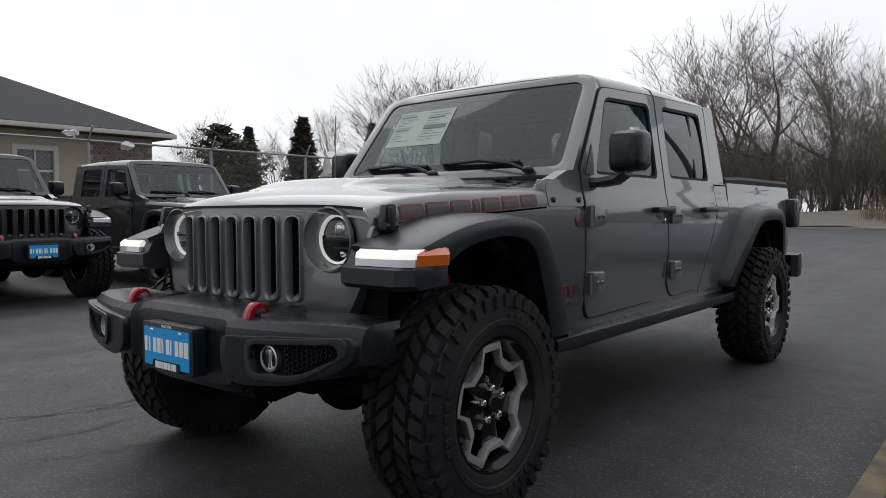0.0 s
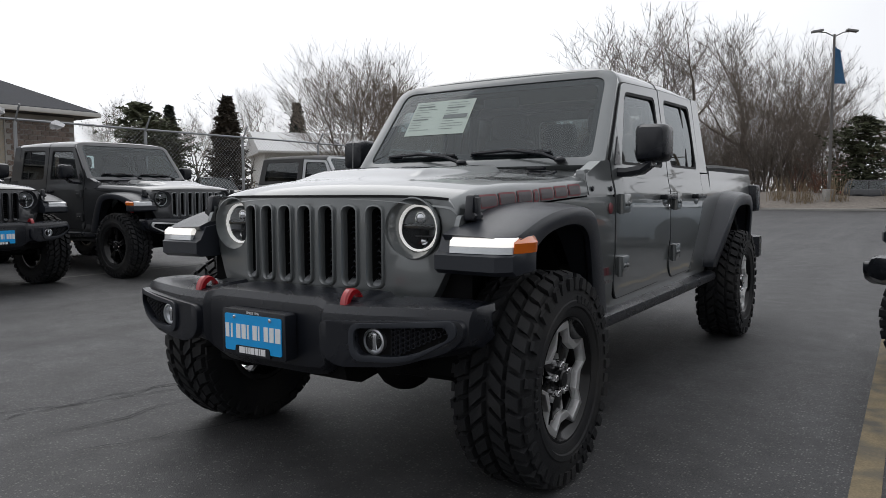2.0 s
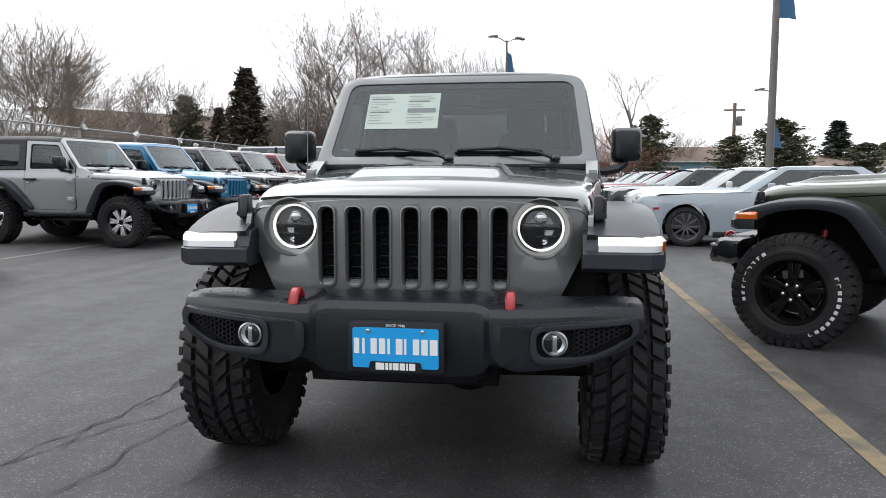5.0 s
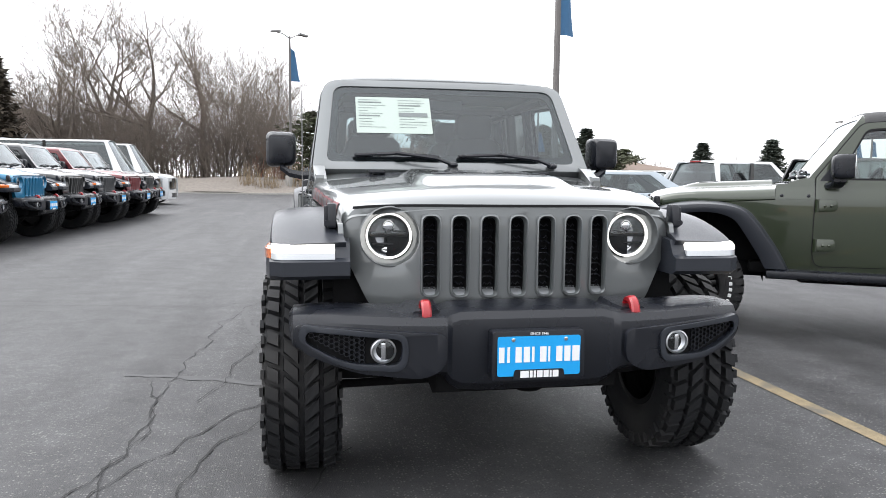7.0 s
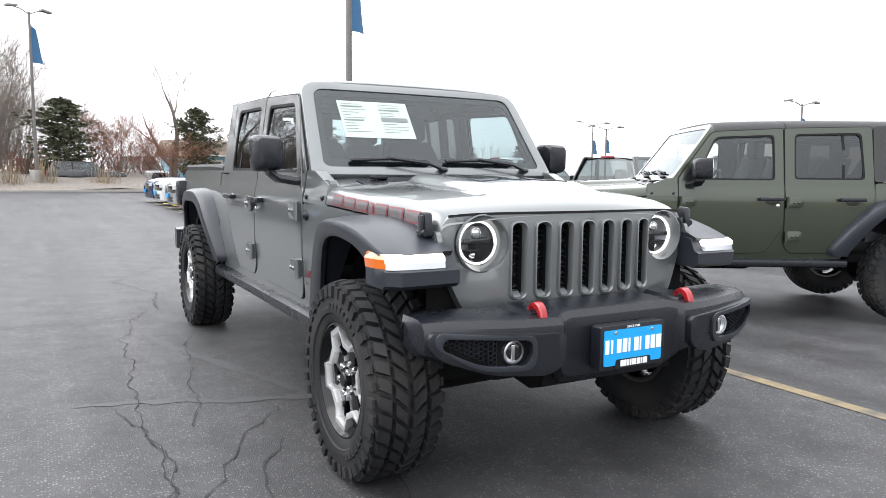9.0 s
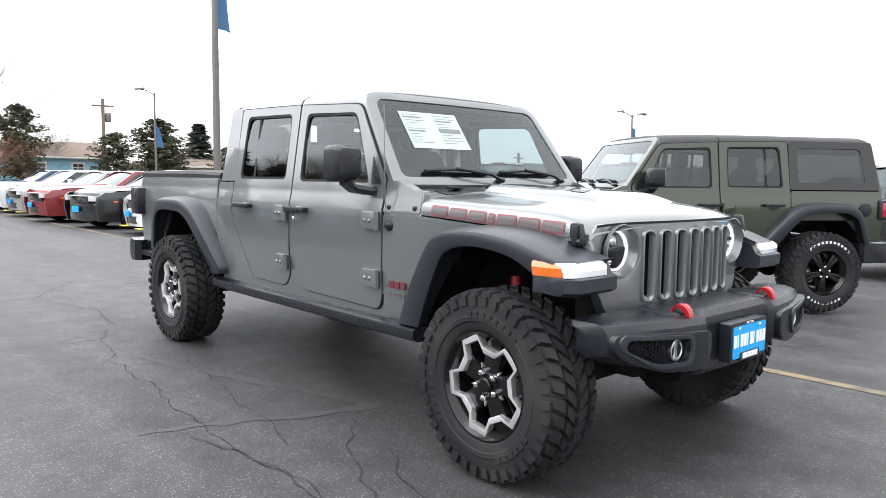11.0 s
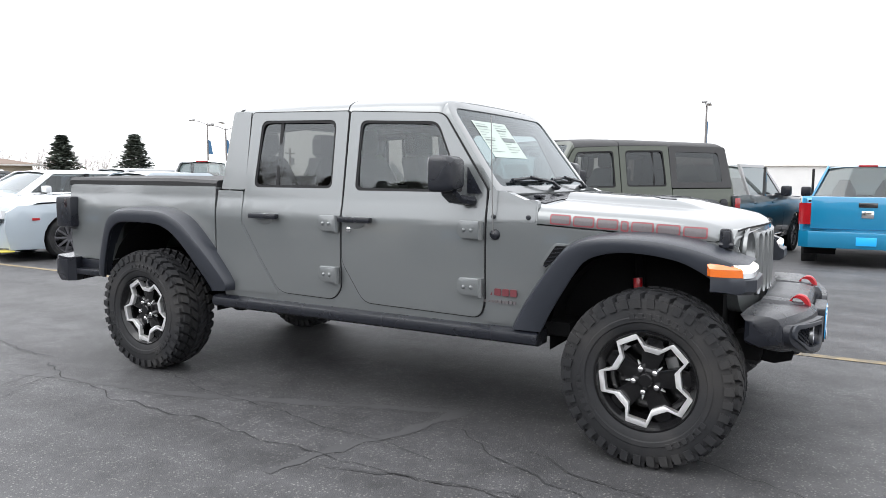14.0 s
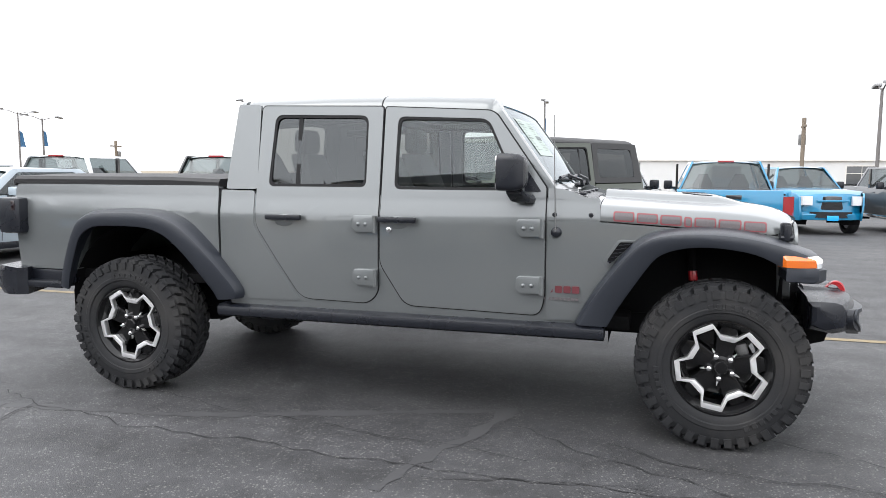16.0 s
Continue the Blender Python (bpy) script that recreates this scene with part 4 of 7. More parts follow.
    for i in range(-3, 4):
        xc = 0.1115 * i
        lp = slot_path(xc)

        def grown(k, d, w=0.0):
            out = []
            for x, z in lp:
                xx, zz = xc + (x - xc) * (1 + w / 0.0315), 0.93 + (z - 0.93) * (1 + w / 0.152)
                out.append((xx, grille_y(xx, zz) + d, zz))
            return out
        part("grille_slot_frame", ring_loft([grown(1, 0.002, 0.009), grown(1, -0.012, 0.006), grown(1, -0.014, 0.002), grown(1, -0.006, -0.003), grown(1, 0.016, -0.005)]), M_LIP if chrome else body_mat, gr)
        part("slot_liner", ring_loft([grown(1, 0.014, -0.0045), grown(1, 0.060, -0.006)]), M_DARK, gr)
        # lower lip in a lighter grey that holds its sky light
        part("slot_lip", loft([[(xc + x, grille_y(xc, 0.78) + d, z) for x in (-0.027, 0.027)] for d, z in ((-0.006, 0.776), (0.002, 0.786), (0.044, 0.806))], closed=False), M_LIP, gr)
        mesh = [prism(slot_path(xc), "y", grille_y(xc, 0.95) + 0.058, grille_y(xc, 0.95) + 0.062)]
        part("slot_backing", join(*mesh), M_DARK, gr)
        bars = []
        for k in range(13):
            z = 0.795 + k * 0.0225
            y = grille_y(xc, z) + 0.034
            for sx in (-1, 1):
                off = 0.011 if k % 2 else 0.0
                bars.append(tube([(xc + sx * (0.028 - off), y, z), (xc + sx * (0.014 - off * 0.3), y, z + 0.009), (xc + sx * 0.002, y, z + (0.0 if k % 2 else 0.009))], 0.0028, 4))
        tagged(part("slot_mesh", join(*bars), M_BLACKP, gr, "black honeycomb grille mesh"), kind="stuff")
    # dark strip painting the shade in the seam between bonnet and grille
    part("bonnet_seal", loft([[(x, grille_y(x, 1.12) - 0.006, 1.118 + dz - 0.012 * abs(x / 0.62) ** 6) for x in np.linspace(-0.625, 0.625, 25)] for dz in (0.0, 0.010)], closed=False), M_GAP, root)
    for s in (1, -1):
        x0, z0 = s * 0.487, 1.003
        y0 = grille_y(x0, z0)
        hl = part("headlamp", move(lathe([(0.116, 0.012), (0.117, -0.004), (0.112, -0.006), (0.102, 0.022), (0.091, 0.044), (0.088, 0.052), (0.088, 0.09), (0.06, 0.11), (0, 0.12)], 40, "y"), Matrix.Translation((x0, y0, z0))), body_mat, root, "round headlamp in a painted bezel")
        part("headlamp_ring", move(lathe([(0.089, 0.045), (0.089, 0.034), (0.086, 0.030), (0.081, 0.034), (0.080, 0.045)], 40, "y"), Matrix.Translation((x0, y0, z0))), M_HALO if halo else M_CLEARLENS, hl, "lit white halo ring")
        part("headlamp_bowl", move(lathe([(0.081, 0.044), (0.074, 0.060), (0.05, 0.085), (0, 0.095)], 32, "y"), Matrix.Translation((x0, y0, z0))), M_REFLECT, hl)
        part("headlamp_divider", join(box(x0 - 0.074, x0 + 0.074, y0 + 0.034, y0 + 0.07, z0 - 0.006, z0 + 0.014, 0.004), box(x0 - 0.066, x0 + 0.066, y0 + 0.040, y0 + 0.07, z0 - 0.036, z0 - 0.028, 0.002)), M_RIM, hl)
        part("projector", join(move(sphere(0.026, squash=(1, 0.6, 1)), Matrix.Translation((x0, y0 + 0.055, z0 + 0.038))), move(sphere(0.020, squash=(1.4, 0.6, 0.8)), Matrix.Translation((x0, y0 + 0.058, z0 - 0.052)))), M_CHROME, hl)
        part("headlamp_cover", move(lathe([(0.088, 0.032), (0.07, 0.020), (0.045, 0.013), (0, 0.010)], 32, "y"), Matrix.Translation((x0, y0, z0))), M_LENS, hl)
    # --- front bumper
    st = []
    for x, yf, yb, zt, zb in ((-0.860, -0.50, -0.43, 0.732, 0.645), (-0.845, -0.562, -0.41, 0.754, 0.615), (-0.76, -0.610, -0.42, 0.762, 0.585), (-0.62, -0.648, -0.43, 0.760, 0.556), (-0.50, -0.670, -0.44, 0.756, 0.536), (-0.36, -0.684, -0.45, 0.754, 0.528),
                              (-0.318, -0.684, -0.46, 0.754, 0.522), (-0.298, -0.662, -0.46, 0.760, 0.486), (-0.262, -0.652, -0.46, 0.768, 0.462), (-0.18, -0.652, -0.46, 0.768, 0.455)):
        st.append((x, yf, yb, zt, zb))
    st = st + [(-x, yf, yb, zt, zb) for x, yf, yb, zt, zb in reversed(st)]
    rings = []
    for x, yf, yb, zt, zb in st:
        h = zt - zb
        rings.append([(x, yb, zb + 0.02), (x, yb, zt - 0.01), (x, yb + 0.02, zt), (x, yf + 0.055, zt), (x, yf + 0.022, zt - 0.010), (x, yf + 0.004, zt - 0.035), (x, yf, zt - 0.06), (x, yf, zb + h * 0.30), (x, yf + 0.012, zb + h * 0.14), (x, yf + 0.05, zb + 0.01), (x, yf + 0.09, zb)])
    bp = part("front_bumper", loft(rings), M_BLACKP, root, "moulded black plastic front bumper", sharp=24)

    def by(x):
        return lerp([(q[0], q[1]) for q in st], x)
    for s in (1, -1):
        pod = rpoly([(s * 0.326, 0.694, 0.03), (s * 0.326, 0.580, 0.06), (s * 0.40, 0.540, 0.04), (s * 0.63, 0.560, 0.06), (s * 0.80, 0.618, 0.05), (s * 0.844, 0.662, 0.03), (s * 0.836, 0.722, 0.03), (s * 0.60, 0.712, 0.05)], 0.03, 5)
        hole = rpoly([(s * 0.478, 0.590, 0.045), (s * 0.478, 0.682, 0.03), (s * 0.796, 0.702, 0.025), (s * 0.806, 0.662, 0.03), (s * 0.67, 0.596, 0.06)], 0.03, 5)
        lip = [(s * 0.630 + (x - s * 0.630) * 1.13, 0.646 + (z - 0.646) * 1.38) for x, z in hole]
        xs2 = [s * v for v in (0.36, 0.42, 0.5, 0.56, 0.62, 0.68, 0.74, 0.80)]
        pf = part("bumper_pod", solid(fill([pod, hole], xs2), lambda x, z: (x, by(x) - 0.026, z), lambda x, z: (x, by(x) + 0.03, z), 0.010), M_BLACKP, bp, "raised black plastic bumper pod")
        part("fog_lamp_surround", solid(fill([lip, hole], xs2), lambda x, z: (x, by(x) - 0.036, z), lambda x, z: (x, by(x) - 0.02, z), 0.006), M_SILVER if chrome else M_FLARE, pf)
        part("fog_pocket", solid(fill([hole], xs2), lambda x, z: (x, by(x) - 0.003, z), lambda x, z: (x, by(x) + 0.004, z)), M_DARK, pf)
        bars = []
        for r in range(6):
            for c in range(11):
                x = s * (0.612 + c * 0.017)
                z = 0.597 + r * 0.017 + (0.0085 if c % 2 else 0)
                if z > 0.60 + (abs(x) - 0.62) * 0.42 and z < 0.690:
                    bars.append(move(lathe([(0.0105, 0.0), (0.0105, -0.006), (0.0075, -0.006), (0.0075, 0.0)], 6, "y"), Matrix.Translation((x, by(x) - 0.006, z))))
        tagged(part("fog_grid", join(*bars), M_BLACKP, pf, "black honeycomb vent grid"), kind="stuff")
        fx = s * 0.540
        fg_ = part("fog_lamp", move(lathe([(0.044, 0.02), (0.044, -0.007), (0.039, -0.009), (0.036, 0.0), (0.02, 0.010), (0, 0.012)], 24, "y"), Matrix.Translation((fx, by(fx) - 0.006, 0.637))), M_REFLECT, pf, "round clear fog lamp")
        part("fog_fin", box(fx - 0.008, fx + 0.008, by(fx) - 0.010, by(fx), 0.606, 0.664, 0.003), M_CHROME, fg_)
        part("fog_cover", move(lathe([(0.038, -0.006), (0.028, -0.010), (0, -0.012)], 20, "y"), Matrix.Translation((fx, by(fx) - 0.006, 0.637))), M_LENS, fg_)
        part("bumper_shoulder", loft([[(s * (0.385 + dx * k), -0.44 - 0.20 * t, 0.742 + dz) for dx, dz in ((-0.075, 0.0), (-0.05, 0.030 * (1 - 0.4 * t)), (0.05, 0.030 * (1 - 0.4 * t)), (0.09, 0.0))] for t, k in ((0, 1), (0.6, 1), (0.9, 0.8))]), M_BLACKP, bp)
        if hooks:
            hk = smooth_path([(-0.560, 0.745), (-0.568, 0.774), (-0.588, 0.789), (-0.612, 0.788), (-0.632, 0.772), (-0.643, 0.748), (-0.646, 0.722)], 4)
            part("tow_hook", loft([[(s * 0.387 + dx, y + dy, z + dz) for dx, dy, dz in ((-0.015, 0.010, -0.010), (-0.017, -0.005, 0.005), (-0.010, -0.010, 0.010), (0.010, -0.010, 0.010), (0.017, -0.005, 0.005), (0.015, 0.010, -0.010))] for y, z in hk]), M_RED, root, "red steel tow hook")
    part("lower_valance", loft([[(x, y, z) for y, z in ((-0.60, 0.53), (-0.58, 0.455), (-0.50, 0.43), (-0.36, 0.45), (-0.36, 0.53))] for x in (-0.34, -0.31, 0.31, 0.34)]), M_DARK, root)
    if plate:
        pl = part("plate_frame", solid(fill([rpoly([(-0.168, 0.527), (0.168, 0.527), (0.168, 0.700), (-0.168, 0.700)], 0.012, 3)]), lambda x, z: (x, -0.714, z), lambda x, z: (x, -0.660, z), 0.005), M_BLACKP, root, "black dealer plate frame")
        part("plate", prism(rpoly([(-0.150, 0.543), (0.150, 0.543), (0.150, 0.683), (-0.150, 0.683)], 0.008, 2), "y", -0.7175, -0.712), M_PLATEBLUE, pl, "bright blue dealer plate")
        word = [prism([(-0.145 + i * 0.0295, 0.592), (-0.145 + i * 0.0295 + wd, 0.592), (-0.145 + i * 0.0295 + wd, 0.646), (-0.145 + i * 0.0295, 0.646)], "y", -0.7195, -0.717) for i, wd in enumerate((0.019, 0.009, 0.022, 0.022, 0.009, 0.023, 0.007, 0.022, 0.022, 0.026))]
        part("plate_lettering", join(*word), M_WHITE, pl)
        part("plate_tab", prism(rpoly([(-0.095, 0.530), (0.095, 0.530), (0.088, 0.566), (-0.088, 0.566)], 0.006, 2), "y", -0.7205, -0.714), M_BLACKP, pl)
        part("plate_mark", join(*[prism([(a, 0.538), (b, 0.538), (b, 0.562), (a, 0.562)], "y", -0.7225, -0.7203) for a, b in ((-0.068, -0.038), (-0.034, -0.024), (-0.020, -0.012), (-0.008, 0.012), (0.016, 0.034), (0.038, 0.045), (0.049, 0.070))]), M_WHITE, pl)
        if hero:
            for s in (1, -1):
                part("plate_screw", move(lathe([(0, -0.006), (0.007, -0.004), (0.008, 0), (0, 0)], 10, "y"), Matrix.Translation((s * 0.095, -0.7175, 0.672))), M_CHROME, pl)
    # --- inside
    part("dashboard", loft([[(x, y, z) for y, z in ((0.95, 1.0), (0.93, 1.24), (1.02, 1.27), (1.20, 1.22), (1.26, 1.10), (1.20, 1.0))] for x in (-0.70, 0.70)]), M_DASH, root)
    part("steering_wheel", join(move(tube([(0.185 * math.cos(t), 0, 0.185 * math.sin(t)) for t in np.linspace(0, 2 * math.pi, 24, endpoint=False)], 0.016, 6, close=True), Matrix.Translation((0.36, 1.33, 1.20)) @ Matrix.Rotation(radians(-25), 4, "X")),
                                  move(box(-0.17, 0.17, -0.015, 0.015, -0.03, 0.03, 0.01), Matrix.Translation((0.36, 1.33, 1.20)) @ Matrix.Rotation(radians(-25), 4, "X"))), M_DASH, root)
    rows = (1.55, 2.42) if kind != "two" else (1.55, 2.2)
    for y in rows:
        for s in (1, -1):
            seat = part("seat", join(loft([[(s * 0.36 + x * k, y + yy, z) for x, yy in rpoly([(-0.24, -0.25), (0.24, -0.25), (0.24, 0.25), (-0.24, 0.25)], 0.06, 3)] for z, k in ((0.72, 0.9), (0.78, 1.0), (0.92, 1.0), (0.95, 0.93))]),
                                   loft([[(s * 0.36 + x * k, y + 0.22 + t * 0.25 + yy, 0.88 + t * 0.62) for x, yy in rpoly([(-0.24, -0.07), (0.24, -0.07), (0.24, 0.07), (-0.24, 0.07)], 0.05, 3)] for t, k in ((0, 0.95), (0.3, 1.0), (0.75, 0.92), (0.95, 0.75), (1.0, 0.6))])), M_SEAT, root)
            part("head_rest", loft([[(s * 0.36 + x * k, y + 0.47 + yy * k, z) for x, yy in rpoly([(-0.13, -0.05), (0.13, -0.05), (0.13, 0.05), (-0.13, 0.05)], 0.03, 3)] for z, k in ((1.50, 0.7), (1.53, 1.0), (1.64, 1.0), (1.68, 0.8))]), M_SEAT, seat)
    part("roll_bar", join(*[tube([(s * 0.66, 1.95, 1.2), (s * 0.62, 1.97, 1.66), (s * 0.56, 1.98, 1.70), (-s * 0.0, 1.98, 1.71)], 0.035, 8) for s in (1, -1)], *[tube([(s * 0.62, 1.22, 1.70), (s * 0.62, 1.97, 1.70), (s * 0.60, cab_end - 0.2, 1.66)], 0.03, 8) for s in (1, -1)]), M_DASH, root)
    part("rear_view_mirror", move(box(-0.11, 0.11, -0.02, 0.02, -0.03, 0.03, 0.012), Matrix.Translation((0, 1.22, 1.655))), M_DASH, root)
    part("headliner", box(-0.64, 0.64, 1.25, cab_end - 0.12, 1.765, 1.775, 0.0), M_DASH, root)
    return root, ws


# ---------------------------------------------------------------- road cars and pickups, nose towards -y, origin under the front axle
def slope(x):
    """Cross fall of the lot."""
    return lerp(((-9, 0.10), (-6.5, 0.075), (-1, 0), (1, 0), (4, -0.045), (8, -0.12), (16, -0.33), (30, -0.60), (60, -0.8)), x)


def road_wheel(parent, x, y, r, w, data):
    side = 1 if x > 0 else -1
    o = new("wheel", data["tyre"])
    o.parent = parent
    o.matrix_basis = pose(x, y, r, 0, 0, 0 if side > 0 else 180) @ Matrix.Diagonal((w, r, r, 1))
    q = new("rim", data["rim"])
    q.parent = o


ROAD = {}


def road_wheel_data(style):
    if style not in ROAD:
        tyre = lathe([(0.70, -0.45), (0.80, -0.5), (0.95, -0.48), (1.0, -0.38), (1.0, 0.38), (0.95, 0.48), (0.80, 0.5), (0.72, 0.46), (0.70, 0.40)], 40)
        a = part("tyre", tyre, M_RUBBER)
        sp = [lathe([(0.72, -0.4), (0.72, 0.42), (0.69, 0.44), (0.66, 0.40), (0.64, -0.3), (0.0, -0.3), (0, -0.38)], 32), lathe([(0, 0.2), (0.14, 0.2), (0.13, 0.33), (0, 0.34)], 16)]
        for i in range(10 if style != "five" else 5):
            t = 2 * math.pi * i / (10 if style != "five" else 5)
            sp.append(move(prism([(0.1, -0.045), (0.68, -0.06), (0.68, 0.06), (0.1, 0.045)] if style != "five" else [(0.1, -0.12), (0.68, -0.09), (0.68, 0.09), (0.1, 0.12)], "x", 0.22, 0.36, 0.02), Matrix.Rotation(t, 4, "X")))
        b = part("rim", join(*sp), {"dark": M_RIM_GREY, "silver": M_SILVER, "five": M_SILVER}[style])
        ROAD[style] = {"tyre": a.data, "rim": b.data}
        bpy.data.objects.remove(a)
        bpy.data.objects.remove(b)
    return ROAD[style]


M_RIM_GREY = mat("grey alloy", (0.14, 0.14, 0.15), 0.3, 0.8, var=0.1)
M_YELLOW_GUARD = mat("yellow splitter guard", (0.48, 0.40, 0.06), 0.5, 0, var=0.1)
M_BLACKGLOSS = mat("gloss black trim", (0.012, 0.012, 0.013), 0.15, 0, var=0.05, coat=0.8)


def arch_panel(length_pts, arches, z_low):
    """Outline of a car side in (y, z): over the top and back below, with round wheel openings."""
    out = list(length_pts)
    low = []
    y_end = length_pts[-1][0]
    for yc, r, zc in sorted(arches, reverse=True):
        a0 = math.asin(max(-1, min(1, (z_low - zc) / r)))
        for k in range(13):
            t = a0 + (math.pi - 2 * a0) * k / 12
            low.append((yc + r * math.cos(t), zc + r * math.sin(t)))
    return out + low


def road_car(kind, m, colour, label, wheel_style="dark", group="", splitter=False, hood_mat=None, name=None, plate=True):
    """Coupe, saloon, estate, van or pickup: sculpted side skins, bonnet, glasshouse, lamps and wheels."""
    spec = {
        "coupe": dict(wb=2.95, f=-0.95, e=4.05, hw=0.96, belt=0.98, hood=0.99, roof=1.45, r=0.355, w0=0.85, w1=1.60, b0=2.75, b1=3.55, tail=1.04),
        "saloon": dict(wb=3.05, f=-0.95, e=4.12, hw=0.95, belt=1.00, hood=0.99, roof=1.48, r=0.355, w0=0.65, w1=1.45, b0=2.85, b1=3.55, tail=1.08),
        "estate": dict(wb=2.85, f=-0.92, e=3.85, hw=0.95, belt=1.08, hood=1.06, roof=1.70, r=0.365, w0=0.45, w1=1.20, b0=3.35, b1=3.75, tail=1.1),
        "van": dict(wb=3.2, f=-0.85, e=4.4, hw=0.98, belt=1.25, hood=1.2, roof=2.35, r=0.36, w0=0.1, w1=0.75, b0=4.25, b1=4.38, tail=1.3),
        "pickup": dict(wb=3.67, f=-1.00, e=4.88, hw=1.03, belt=1.27, hood=1.26, roof=1.92, r=0.41, w0=0.75, w1=1.42, b0=3.02, b1=3.22, tail=1.33),
    }[kind]
    wb, f, e, hw, belt, hood, roof, r = (spec[k] for k in ("wb", "f", "e", "hw", "belt", "hood", "roof", "r"))
    w0, w1, b0, b1, tail = (spec[k] for k in ("w0", "w1", "b0", "b1", "tail"))
    root = empty(name or {"coupe": "coupe", "saloon": "saloon_car", "estate": "estate_car", "van": "van", "pickup": "pickup_truck"}[kind], m, label, {"pickup": "pickup", "van": "van"}.get(kind, "car"), group)
    zl = 0.20 if kind != "pickup" else 0.42
    truck = kind == "pickup"
    data = road_wheel_data(wheel_style)
    for x in (hw - 0.14, -(hw - 0.14)):
        for y in (0, wb):
            road_wheel(root, x, y, r, 0.26, data)

    def plan(y):
        """Half width along the car."""
        t0 = max(0, (f + 0.75 - y) / 0.75)
        t1 = max(0, (y - (e - 0.55)) / 0.55) * (0.3 if truck else 1)
        return hw * (1 - 0.20 * t0 ** 2.0 - 0.12 * t1 ** 2)

    def sx(y, z):
        zz = (z - zl) / (belt - zl)
        return plan(y) * (0.955 + 0.05 * math.sin(min(1, max(0, zz)) * math.pi * 0.85) - 0.035 * max(0, zz - 0.75))
    top = [(f + 0.03, 0.55), (f + 0.06, hood - 0.20), (f + 0.20, hood - 0.10), (w0, hood - 0.005), (w0 + 0.3, belt), (b0, belt), (b1, tail - 0.02), (e - 0.04, tail - 0.03), (e, 0.62), (e - 0.06, zl + 0.12)]
    for s in (1, -1):
        outl = arch_panel(top, [(0, r + 0.055, r), (wb, r + 0.055, r)], zl) + [(f + 0.10, zl)]
        bmf = fill([outl], np.arange(f + 0.2, e, 0.3), (0.35, 0.5, 0.65, 0.8, 0.9, 1.0, 1.1))
        part("body_side", solid(bmf, lambda y, z: (s * sx(y, z), y, z), lambda y, z: (s * (sx(y, z) - 0.05), y, z), 0.010), colour, root)
        for yc in (0, wb):
            part("wheel_well", loft([[(s * x, yc + (r + 0.06) * math.cos(t), r + (r + 0.06) * math.sin(t)) for t in np.linspace(-0.3, math.pi + 0.3, 12)] for x in (0.45, hw - 0.06)], closed=False), M_DARK, root)
        part("sill", box(*sorted((s * (hw - 0.12), s * (hw - 0.02))), r + 0.1, wb - r - 0.1, zl - 0.03, zl + 0.08, 0.02), M_BLACKP if not truck else M_CHROME, root)
        gx = lambda z: hw - 0.09 - (z - belt) * 0.42
        win = rpoly([(w0 + 0.30, belt + 0.02), (w1 + 0.05, roof - 0.09), (b0 - 0.06, roof - 0.09), (b0 + 0.45 * (b1 - b0), belt + 0.03)], 0.04, 4)
        frame_o = rpoly([(w0 + 0.02, belt - 0.02), (w1 - 0.02, roof - 0.03), (b0 + 0.06, roof - 0.03), (b1 - 0.02, belt - 0.02)], 0.03, 3)
        part("window_pillar", solid(fill([frame_o, win], (), (1.2,)), lambda y, z: (s * gx(z), y, z), lambda y, z: (s * (gx(z) - 0.04), y, z), 0.005), colour, root)
        part("side_glass", sheet(fill([win]), lambda y, z: (s * (gx(z) - 0.01), y, z)), M_TINT2, root)
        yb = w1 + (b0 - w1) * 0.52
        if kind != "coupe":
            part("door_pillar", prism([(yb - 0.05, belt), (yb - 0.04, roof - 0.08), (yb + 0.04, roof - 0.08), (yb + 0.05, belt)], "x", *sorted((s * (gx(1.2) - 0.05), s * (gx(1.2) + 0.0)))), M_BLACKGLOSS, root)
        for dy in ((w0 + 0.33, yb, b0 - 0.02) if kind != "coupe" else (w0 + 0.33, b0 - 0.25)):
            part("door_gap", solid(fill([[(dy - 0.005, zl + 0.1), (dy + 0.005, zl + 0.1), (dy + 0.005, belt), (dy - 0.005, belt)]], (), (0.5, 0.7, 0.9)), lambda y, z: (s * (sx(y, z) + 0.003), y, z), lambda y, z: (s * (sx(y, z) - 0.01), y, z)), M_GAP, root)
            part("door_handle", move(box(-0.01, 0.03, -0.10, 0.10, -0.016, 0.016, 0.008), Matrix.Translation((s * sx(dy + 0.75, belt - 0.12), dy + 0.78, belt - 0.13))), colour, root) if dy < b0 - 0.3 else None
        mr = part("door_mirror", move(box(-0.10, 0.10, -0.06, 0.06, -0.07, 0.07, 0.035), Matrix.Translation((s * (hw + 0.08), w0 + 0.52, belt + 0.09)) @ Matrix.Diagonal((1, 1, 1.5 if truck else 1, 1))), colour if not truck else M_BLACKP, root)
        part("mirror_foot", box(*sorted((s * (hw - 0.12), s * (hw + 0.03))), w0 + 0.50, w0 + 0.56, belt, belt + 0.05, 0.01), M_BLACKP, mr)
        hx = plan(f + 0.15)
        part("headlamp", loft([[(s * x, y, z) for z in (hood - 0.30 - (0.12 if truck else 0), hood - 0.17)] + [(s * x, y + 0.08, hood - 0.17), (s * x, y + 0.08, hood - 0.30 - (0.12 if truck else 0))] for x, y in ((hx * 0.58, f - 0.005), (hx * 0.85, f + 0.03), (hx * 0.985, f + 0.16))]), M_CLEARLENS, root, "clear headlamp")
